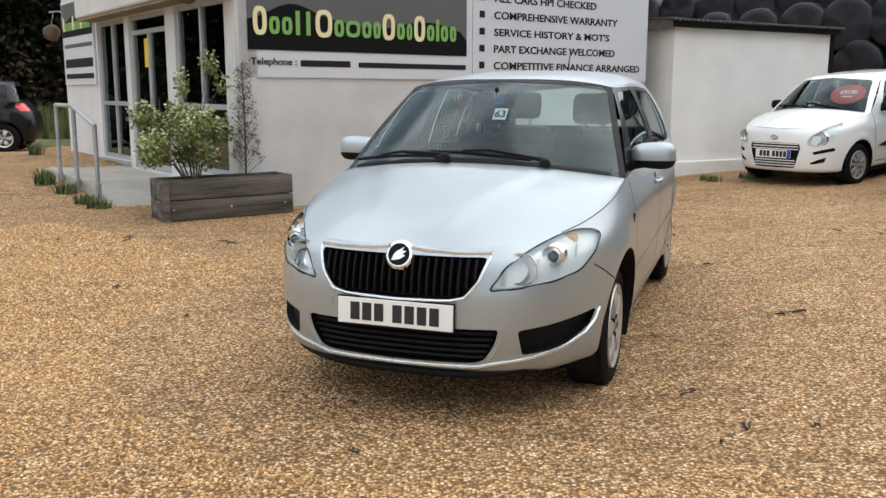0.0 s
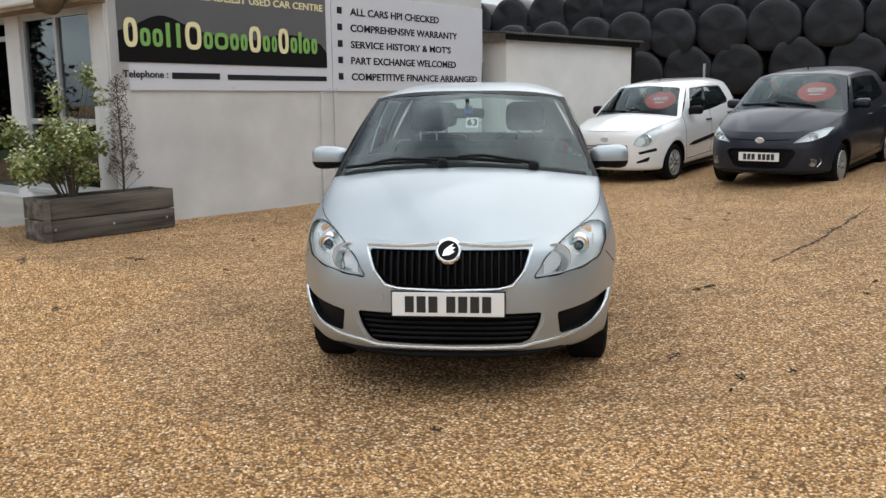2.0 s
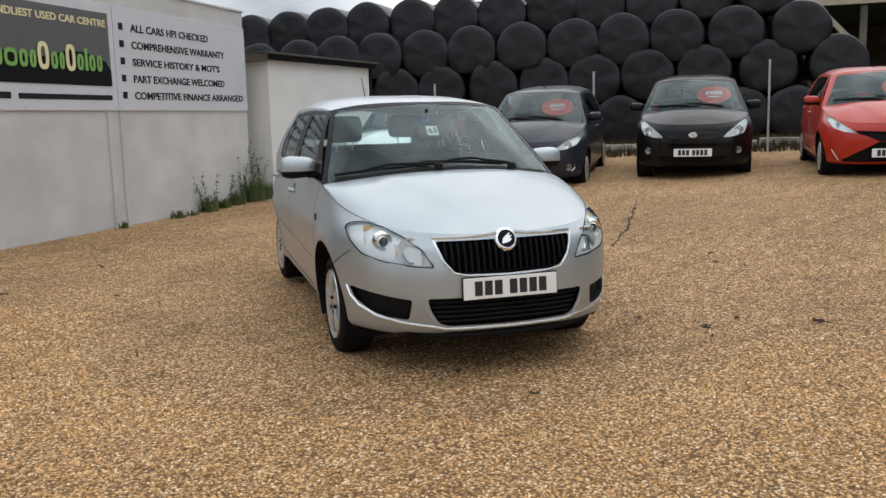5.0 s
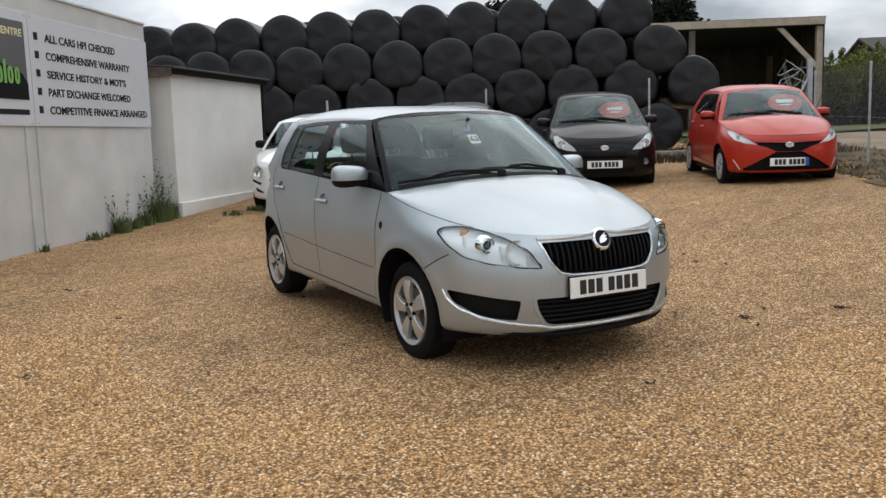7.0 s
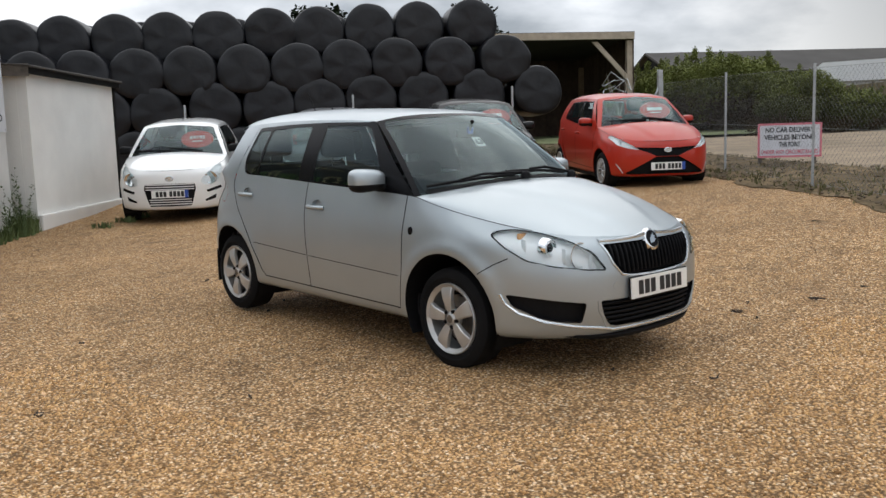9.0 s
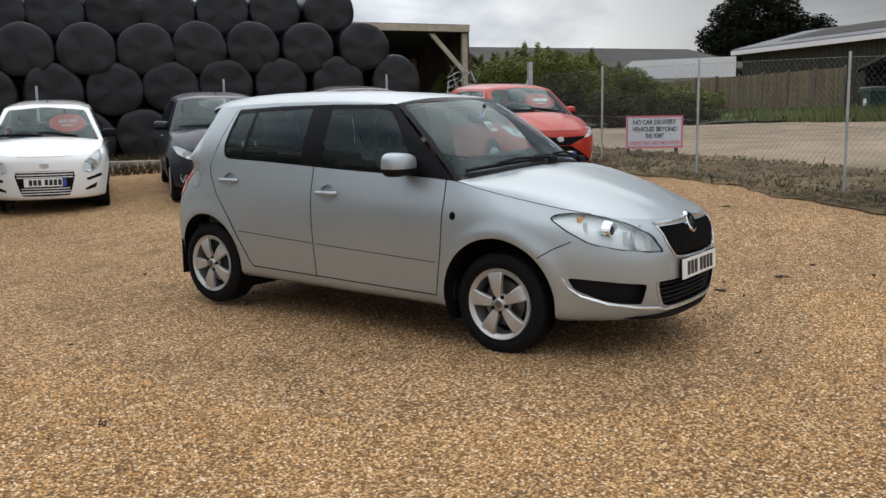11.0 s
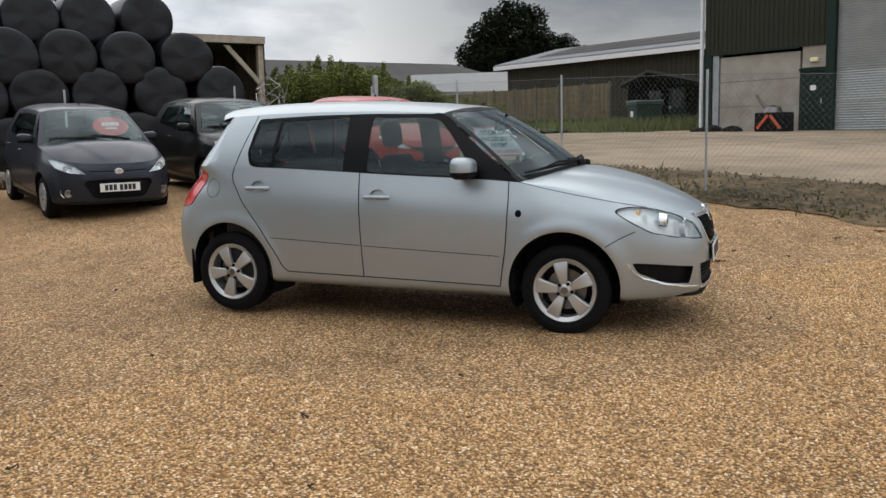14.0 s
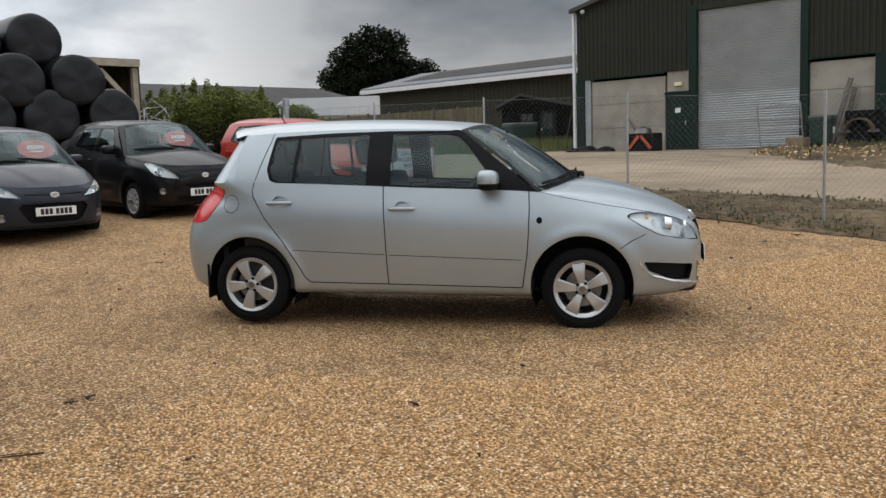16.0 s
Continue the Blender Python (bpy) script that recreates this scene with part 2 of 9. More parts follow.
SEAT = material("charcoal_seat_cloth", (0.018, 0.018, 0.02), 0.95, vary=0.3, scale=40, bump=0.2)
# dashboard plastic; in the office it stands for the unlit room
DASH_AND_SHADE = material("dark_dashboard_and_shade", (0.016, 0.016, 0.018), 0.8, vary=0.2, scale=30)
LINING = material("pale_headlining", (0.42, 0.42, 0.40), 0.95, vary=0.1)
GLASS = pane_material("car_glass", (0.74, 0.85, 0.83), 1.5)
DARK_GLASS = pane_material("tinted_glass", (0.60, 0.70, 0.69), 1.48)
LENS = pane_material("clear_lamp_lens", (0.93, 0.95, 0.96), 1.5)
WINDOW = pane_material("office_glass", (0.34, 0.37, 0.38), 1.8)
RED_CARD = material("red_price_card", (0.52, 0.035, 0.024), 0.5)
WHITE_INK = material("white_lettering", (0.82, 0.82, 0.80), 0.6)
RENDER_WHITE = material("white_painted_render", (0.61, 0.61, 0.595), 0.85, vary=0.20, scale=1.6, bump=0.25, bump_scale=40)
SHED_WHITE = material("white_painted_block", (0.78, 0.775, 0.74), 0.85, vary=0.10, scale=1.8, bump=0.3, bump_scale=24)
SIGN_WHITE = material("sign_white", (0.62, 0.64, 0.68), 0.4, vary=0.04, scale=2)
SIGN_GREY = material("sign_grey", (0.115, 0.118, 0.12), 0.4, vary=0.1, scale=2)
SIGN_BLACK = material("sign_black", (0.006, 0.006, 0.006), 0.5, spec=0.15)
SIGN_GREEN = material("sign_green", (0.20, 0.42, 0.10), 0.5)
SIGN_CREAM = material("sign_cream", (0.78, 0.72, 0.42), 0.5)
SIGN_SLATE = material("sign_ink", (0.014, 0.015, 0.02), 0.6, spec=0.2)
SIGN_PINK = material("sign_faded_red", (0.62, 0.17, 0.22), 0.5)
ALUMINIUM = material("aluminium_window_frame", (0.42, 0.43, 0.43), 0.4, 0.35, vary=0.1)
WOOD_GREY = material("weathered_timber", (0.14, 0.12, 0.10), 0.9, vary=0.55, scale=9, bump=0.5, bump_scale=30, per_object=0.15)
WOOD_SLEEPER = material("weathered_sleeper", (0.15, 0.135, 0.115), 0.9, vary=0.8, scale=9, bump=0.9, bump_scale=28, dark=(0.035, 0.028, 0.022), per_object=0.2, spec=0.2, stretch=(0.12, 1.0, 1.6))
WOOD_FENCE = material("fence_timber", (0.15, 0.118, 0.066), 0.9, vary=0.4, scale=5, bump=0.3, per_object=0.2)
WOOD_BARN = material("barn_timber", (0.30, 0.22, 0.14), 0.85, vary=0.35, scale=5, bump=0.3, per_object=0.15)
# barn timber darkened: the shade inside the pole barn is in this colour
SHADED_BOARD = material("shaded_barn_boards", (0.085, 0.06, 0.045), 0.9, vary=0.4, scale=5, bump=0.3, per_object=0.15, spec=0.15)
WOOD_PALE = material("pale_sawn_timber", (0.42, 0.35, 0.27), 0.85, vary=0.25, scale=5, bump=0.2)
WOOD_BLEACHED = material("bleached_timber", (0.36, 0.33, 0.28), 0.9, vary=0.5, scale=5, bump=0.4, per_object=0.2)
WRAP = material("black_bale_wrap", (0.0055, 0.006, 0.0085), 0.40, 0.0, 0.0, 0.4, 3.0, bump=0.75, bump_scale=7.0, per_object=0.25, spec=0.36)
CONCRETE = material("concrete", (0.42, 0.39, 0.34), 0.9, vary=0.25, scale=2.5, bump=0.3)
YARD = material("yard_concrete", (0.30, 0.232, 0.160), 0.9, vary=0.45, scale=0.9, bump=0.2, spec=0.2)
RUBBLE = material("rubble_verge", (0.155, 0.112, 0.064), 0.95, vary=0.75, scale=7, bump=1.0, bump_scale=18, dark=(0.035, 0.027, 0.015), spec=0.1)
STONE = material("rubble_stone", (0.15, 0.115, 0.075), 0.9, vary=0.4, scale=6)
EARTH = material("bare_earth", (0.12, 0.085, 0.05), 0.95, vary=0.4, scale=6, bump=0.5)
CLADDING = material("olive_cladding", (0.029, 0.030, 0.020), 0.6, 0.0, vary=0.18, scale=1.2, spec=0.2)
ROLLER = material("roller_shutter", (0.40, 0.415, 0.41), 0.5, 0.3, vary=0.2, scale=1.5)
BLOCKWORK = material("concrete_panel", (0.35, 0.325, 0.275), 0.9, vary=0.28, scale=1.6, bump=0.2, dark=(0.25, 0.22, 0.18))
BIN_GREEN = material("green_bin_plastic", (0.024, 0.052, 0.040), 0.5, vary=0.25, scale=4, spec=0.4)
DULL_PANE = material("dull_cabin_glass", (0.045, 0.047, 0.048), 0.25, vary=0.3, scale=3)
# lid is lighter and greyer than the green tub
BIN_LID = material("paler_bin_lid", (0.075, 0.095, 0.090), 0.55, vary=0.25, scale=4)
DARK_GREEN = material("dark_green_paint", (0.010, 0.024, 0.017), 0.55, vary=0.15, spec=0.2)
ROOF_GREY = material("fibre_cement_roof", (0.085, 0.08, 0.075), 0.85, vary=0.2, scale=0.5, spec=0.1)
ROOF_LIGHT = material("pale_roof_sheet", (0.20, 0.205, 0.21), 0.8, vary=0.12, scale=0.4, spec=0.15)
ROOF_WHITE = material("white_sheeting", (0.66, 0.67, 0.68), 0.5, vary=0.05)
BLACK_TIMBER = material("black_stained_boards", (0.009, 0.009, 0.0085), 0.85, vary=0.4, scale=6, spec=0.15)
ORANGE = material("orange_paint", (0.60, 0.10, 0.03), 0.55, vary=0.3)
YELLOW = material("yellow_notice", (0.75, 0.55, 0.03), 0.5)
BARK = material("bark", (0.09, 0.07, 0.05), 0.95, vary=0.4, scale=8, bump=0.6)
LEAF = material("shrub_leaf", (0.17, 0.215, 0.055), 0.6, vary=0.4, scale=30)
LEAF_PALE = material("pale_variegated_leaf", (0.52, 0.53, 0.30), 0.6, vary=0.3, scale=30)
LEAF_DRY = material("dry_conifer_leaf", (0.14, 0.105, 0.085), 0.8, vary=0.4, scale=30)
LEAF_HEDGE = material("hedge_leaf", (0.180, 0.205, 0.052), 0.75, vary=0.6, scale=2.5, spec=0.2)
LEAF_OLIVE = material("olive_scrub_leaf", (0.062, 0.070, 0.026), 0.85, vary=0.5, scale=2.5, spec=0.1)
LEAF_BROWN = material("dead_hedge_leaf", (0.055, 0.043, 0.026), 0.9, vary=0.4, scale=3, spec=0.1)
LEAF_DARK = material("dark_tree_leaf", (0.012, 0.019, 0.009), 0.8, vary=0.4, scale=2, spec=0.15)
BANK_GRASS = material("bank_grass", (0.13, 0.15, 0.045), 0.9, vary=0.45, scale=3)
GRASS = material("dry_grass", (0.12, 0.115, 0.045), 0.9, vary=0.4, scale=8)
MEADOW = material("rough_grassland", (0.10, 0.12, 0.045), 0.95, vary=0.5, scale=1.5, bump=0.6)
WIRE = material("dull_fence_wire", (0.16, 0.165, 0.17), 0.6, 0.3)
WEED = material("weed_leaf", (0.085, 0.12, 0.035), 0.7, vary=0.4, scale=20)
DEAD_LEAF = material("dead_leaf", (0.035, 0.022, 0.014), 0.8, vary=0.4)


# ---- building helpers ----
def mesh_of(bm, name, mat, smooth=None):
    me = bpy.data.meshes.new(name)
    bm.normal_update()
    bm.to_mesh(me)
    bm.free()
    for mm in (mat if isinstance(mat, (list, tuple)) else [mat]):
        me.materials.append(mm)
    if smooth is not None and len(me.polygons):
        me.polygons.foreach_set("use_smooth", [True] * len(me.polygons))
        if smooth < 180:
            me.set_sharp_from_angle(angle=radians(smooth))
    return me


def part(name, bm, mat, parent, label="", smooth=None):
    """Links a bmesh as one mesh object under a thing or a part."""
    ob = new(name, mesh_of(bm, name, mat, smooth))
    ob.parent = parent
    if label:
        ob["label"] = label
    return ob


def thing(name, label, category, m=None, group="", kind=""):
    ob = new(name)
    ob.empty_display_size = 0.2
    if m is not None:
        ob.matrix_world = m
    return tagged(ob, label, category, group, kind)


def solo(name, bm, mat, label, category, group="", kind="", m=None, smooth=None):
    ob = new(name, mesh_of(bm, name, mat, smooth))
    if m is not None:
        ob.matrix_world = m
    return tagged(ob, label, category, group, kind)


def box(bm, lo, hi, m=None, bevel=0.0):
    """A box between two corners, its edges rounded by bevel."""
    r = bmesh.ops.create_cube(bm, size=1.0)
    vs = r["verts"]
    c = [(a + b) / 2 for a, b in zip(lo, hi)]
    s = [abs(b - a) for a, b in zip(lo, hi)]
    for v in vs:
        v.co = Vector((c[0] + v.co.x * s[0], c[1] + v.co.y * s[1], c[2] + v.co.z * s[2]))
    if bevel:
        es = list({e for v in vs for e in v.link_edges})
        r = bmesh.ops.bevel(bm, geom=es, offset=bevel, segments=2, affect='EDGES', profile=0.5, clamp_overlap=True)
        vs = r["verts"]
    if m is not None:
        vs = list({v for v in vs}) if bevel else vs
        bmesh.ops.transform(bm, matrix=m, verts=vs)
    return vs


def boxbm(lo, hi, bevel=0.0, m=None):
    bm = bmesh.new()
    box(bm, lo, hi, None, bevel)
    if m is not None:
        bm.transform(m)
    return bm


def tube(bm, pts, r, seg=8, r_end=None, cap=True):
    """A round bar along a line of points."""
    pts = [Vector(p) for p in pts]
    n, rings = len(pts), []
    side = None
    for i, p in enumerate(pts):
        d = (pts[min(i + 1, n - 1)] - pts[max(i - 1, 0)]).normalized()
        if side is None:
            side = d.orthogonal().normalized()
        side = (side - d * side.dot(d))
        side = side.normalized() if side.length > 1e-6 else d.orthogonal().normalized()
        up = d.cross(side)
        rad = r if r_end is None else r + (r_end - r) * i / max(1, n - 1)
        rings.append([bm.verts.new(p + (side * math.cos(a) + up * math.sin(a)) * rad) for a in [2 * math.pi * k / seg for k in range(seg)]])
    for a, b in zip(rings, rings[1:]):
        for k in range(seg):
            bm.faces.new((a[k], a[(k + 1) % seg], b[(k + 1) % seg], b[k]))
    if cap:
        bm.faces.new(rings[0][::-1])
        bm.faces.new(rings[-1])


def tubebm(pts, r, seg=8, r_end=None):
    bm = bmesh.new()
    tube(bm, pts, r, seg, r_end)
    return bm


def lathe(bm, prof, seg=32, axis='Y'):
    """Turns a profile of (radius, along) about an axis."""
    rings = []
    for rad, h in prof:
        ring = []
        for k in range(seg):
            a = 2 * math.pi * k / seg
            c, s = rad * math.cos(a), rad * math.sin(a)
            ring.append(bm.verts.new((c, h, s) if axis == 'Y' else ((c, s, h) if axis == 'Z' else (h, c, s))))
        rings.append(ring)
    for a, b in zip(rings, rings[1:]):
        for k in range(seg):
            bm.faces.new((a[k], a[(k + 1) % seg], b[(k + 1) % seg], b[k]))
    return rings


def prism(bm, poly, d0, d1, axis='Y'):
    """A flat outline of (a, b), given depth from d0 to d1 along an axis."""
    def at(a, b, d):
        return (a, d, b) if axis == 'Y' else ((d, a, b) if axis == 'X' else (a, b, d))
    f = [bm.verts.new(at(a, b, d0)) for a, b in poly]
    g = [bm.verts.new(at(a, b, d1)) for a, b in poly]
    k = len(poly)
    bm.faces.new(f[::-1])
    bm.faces.new(g)
    for i in range(k):
        bm.faces.new((f[i], f[(i + 1) % k], g[(i + 1) % k], g[i]))
    bmesh.ops.recalc_face_normals(bm, faces=bm.faces[:])


def lettering(name, words, mat, parent, m, width, height, label="", thick=0.002, shear=0.0):
    """Words in the built-in font, fitted into width and height, lying in the local XY plane of m from its lower left corner."""
    cu = bpy.data.curves.new(name, 'FONT')
    cu.body = words
    cu.shear = shear
    cu.extrude = thick
    cu.resolution_u = 3
    cu.offset = 0.02
    tmp = bpy.data.objects.new(name, cu)
    scene.collection.objects.link(tmp)
    bpy.context.view_layer.update()
    me = bpy.data.meshes.new_from_object(tmp.evaluated_get(bpy.context.evaluated_depsgraph_get()))
    bpy.data.objects.remove(tmp)
    bpy.data.curves.remove(cu)
    xs = [v.co.x for v in me.vertices]
    ys = [v.co.y for v in me.vertices]
    sx, sy = width / (max(xs) - min(xs)), height / (max(ys) - min(ys))
    me.transform(Matrix.Diagonal((sx, sy, 1, 1)) @ Matrix.Translation((-min(xs), -min(ys), 0)))
    me.materials.clear()
    me.materials.append(mat)
    for word in split_words(me, height * 0.30):
        ob = new(name, word)
        ob.parent = parent
        ob.matrix_local = m
        if label:
            ob["label"] = label
    bpy.data.meshes.remove(me)


def split_words(me, gap):
    """The lettering cut into one mesh a word, wherever the letters stand further apart than gap."""
    spans = sorted((min(me.vertices[i].co.x for i in p.vertices), max(me.vertices[i].co.x for i in p.vertices)) for p in me.polygons)
    cuts, reach = [], spans[0][1]
    for a, b in spans:
        if a > reach + gap:
            cuts.append((a + reach) / 2)
        reach = max(reach, b)
    out = []
    for lo, hi in zip([-1e9] + cuts, cuts + [1e9]):
        bm = bmesh.new()
        bm.from_mesh(me)
        bmesh.ops.delete(bm, geom=[v for v in bm.verts if not lo < v.co.x < hi], context='VERTS')
        word = bpy.data.meshes.new(me.name)
        bm.to_mesh(word)
        bm.free()
        word.materials.append(me.materials[0])
        out.append(word)
    return out


def cub(xs, ys, x):
    """A smooth curve through knots (xs rising), as a numpy array."""
    xs, ys, x = np.asarray(xs, float), np.asarray(ys, float), np.asarray(x, float)
    d = np.diff(ys) / np.diff(xs)
    t = np.empty(len(xs))
    t[0], t[-1] = d[0], d[-1]
    for i in range(1, len(xs) - 1):
        t[i] = 0 if d[i - 1] * d[i] <= 0 else 2 * d[i - 1] * d[i] / (d[i - 1] + d[i])
    i = np.clip(np.searchsorted(xs, x) - 1, 0, len(xs) - 2)
    h = xs[i + 1] - xs[i]
    s = np.clip((x - xs[i]) / h, 0, 1)
    return ys[i] * (2 * s**3 - 3 * s**2 + 1) + h * t[i] * (s**3 - 2 * s**2 + s) + ys[i + 1] * (3 * s**2 - 2 * s**3) + h * t[i + 1] * (s**3 - s**2)


# ---- the plan: one grid, turned 36.3 degrees, that walls, fences and sheds keep to ----
GRID = 36.3
UX, UY = math.cos(radians(GRID)), math.sin(radians(GRID))


def rise(x, y):
    """Height of the ground: level where the silver car stands, rising to the bales and the yard."""
    s = x - 0.2 * (y - 6.0)
    z = cub([-200, 0.3, 1.5, 3.0, 4.0, 5.0, 6.0, 7.0, 8.0, 10.0, 12.0, 20.0, 30.0, 60.0, 400.0],
            [0.0, 0.0, 0.03, 0.10, 0.17, 0.26, 0.35, 0.42, 0.47, 0.56, 0.62, 0.85, 1.02, 1.25, 1.6], s)
    nn = -UY * x + UX * y
    k = np.clip((nn - 5.0) / 3.5, 0, 1)
    z = z + 0.085 * k * k * (3 - 2 * k) * np.clip((9 - x) / 5, 0, 1)
    z = z + 0.30 * np.exp(-((x + 6.0)**2 + (y - 14.8)**2) / 14.0)
    return z


def rz(x, y):
    return float(rise(np.array([x]), np.array([y]))[0])


# ---- ground ----
def sheet(name, x0, x1, y0, y1, step, height, mat, label, kind="structure"):
    nx, ny = int(round((x1 - x0) / step)) + 1, int(round((y1 - y0) / step)) + 1
    gx, gy = np.meshgrid(np.linspace(x0, x1, nx), np.linspace(y0, y1, ny))
    gz = height(gx, gy)
    verts = np.stack([gx.ravel(), gy.ravel(), gz.ravel()], 1).tolist()
    faces = [(j * nx + i, j * nx + i + 1, (j + 1) * nx + i + 1, (j + 1) * nx + i) for j in range(ny - 1) for i in range(nx - 1)]
    me = bpy.data.meshes.new(name)
    me.from_pydata(verts, [], faces)
    me.materials.append(mat)
    me.polygons.foreach_set("use_smooth", [True] * len(me.polygons))
    return tagged(new(name, me), label, name.split("_")[0], "", kind)


def ground():
    """One sheet from the car to the horizon, finer near the middle."""
    a = np.concatenate([-np.geomspace(1500, 16, 26), np.linspace(-15, 32, 160), np.geomspace(33, 1500, 26)])
    b = np.concatenate([-np.geomspace(1500, 13, 24), np.linspace(-12, 26, 140), np.geomspace(27, 1500, 26)])
    gx, gy = np.meshgrid(a, b)
    gz = rise(gx, gy)
    gz = gz + 0.006 * np.sin(gx * 2.1 + 0.7 * gy) * np.sin(gy * 1.7 - 0.3 * gx)
    nx, ny = len(a), len(b)
    faces = [(j * nx + i, j * nx + i + 1, (j + 1) * nx + i + 1, (j + 1) * nx + i) for j in range(ny - 1) for i in range(nx - 1)]
    me = bpy.data.meshes.new("ground")
    me.from_pydata(np.stack([gx.ravel(), gy.ravel(), gz.ravel()], 1).tolist(), [], faces)
    me.materials.append(GRAVEL)
    me.polygons.foreach_set("use_smooth", [True] * len(me.polygons))
    tagged(new("ground", me), "forecourt of golden-brown pea gravel rising gently to the bales", "ground", kind="structure")


def strip(name, a0, a1, b0, b1, ox, oy, lift, mat, label, step=0.5, lumps=0.0, ragged=0.0, smooth=True):
    """A patch on the ground, a0..a1 along the grid and b0..b1 across it from (ox, oy), following the ground's rise."""
    na, nb = max(2, int((a1 - a0) / step) + 1), max(2, int((b1 - b0) / step) + 1)
    ga, gb = np.meshgrid(np.linspace(a0, a1, na), np.linspace(b0, b1, nb))
    if ragged:
        wob = ragged * (np.sin(ga * 1.9) + 0.6 * np.sin(ga * 4.3 + 1) + 0.4 * np.sin(ga * 9.1))
        gb = gb + wob * np.exp(-((gb - b1) / 0.5)**2)
    x, y = ox + ga * UX - gb * UY, oy + ga * UY + gb * UX
    z = rise(x, y) + lift
    if lumps:
        hum = np.array([[noise.noise(Vector((px * 1.7, py * 1.7, 3.0))) + 0.5 * noise.noise(Vector((px * 4.5, py * 4.5, 7.0))) for px, py in zip(rx, ry)] for rx, ry in zip(x, y)])
        edge = np.clip((b1 - gb) / 0.6, 0, 1) * np.clip((gb - b0) / 0.6, 0, 1)
        z = z + lumps * edge * np.maximum(0.0, hum + 0.4)
    faces = [(j * na + i, j * na + i + 1, (j + 1) * na + i + 1, (j + 1) * na + i) for j in range(nb - 1) for i in range(na - 1)]
    me = bpy.data.meshes.new(name)
    me.from_pydata(np.stack([x.ravel(), y.ravel(), z.ravel()], 1).tolist(), [], faces)
    me.materials.append(mat)
    me.polygons.foreach_set("use_smooth", [smooth] * len(me.polygons))
    return tagged(new(name, me), label, name.split("_")[0], kind="structure")


ground()
# fence corner at (13.3, 7.05); the verge lies beyond the fence, the concrete yard beyond the verge
strip("verge", -26, 30, -1.75, 0.95, 13.3, 7.05, 0.009, RUBBLE, "rough verge of rubble, earth and dry weeds along the fence", 0.16, 0.07, 0.10)
strip("yard", -40, 60, -19.3, -1.68, 13.3, 7.05, 0.012, YARD, "pale worn concrete yard in front of the green barn", 1.0)
strip("grassland", 8, 90, -20, 60, 17.5, 7.6, 0.03, MEADOW, "rough grass beyond the concrete yard", 1.5, 0.12)
strip("grassland", -60, -3.0, 13.5, 60, 3.0, 13.5, 0.02, MEADOW, "rough grass behind the office", 1.5, 0.12)


# ---- sign-written wall, office and shed ----
WX, WY = -2.178, 9.68            # foot of the wall's near corner


def wall_slab(name, m, length, height, thick, mat, label, below=0.6):
    return solo(name, boxbm((0, 0, -below), (length, thick, height), 0.006), mat, label, "wall", kind="structure", m=m)


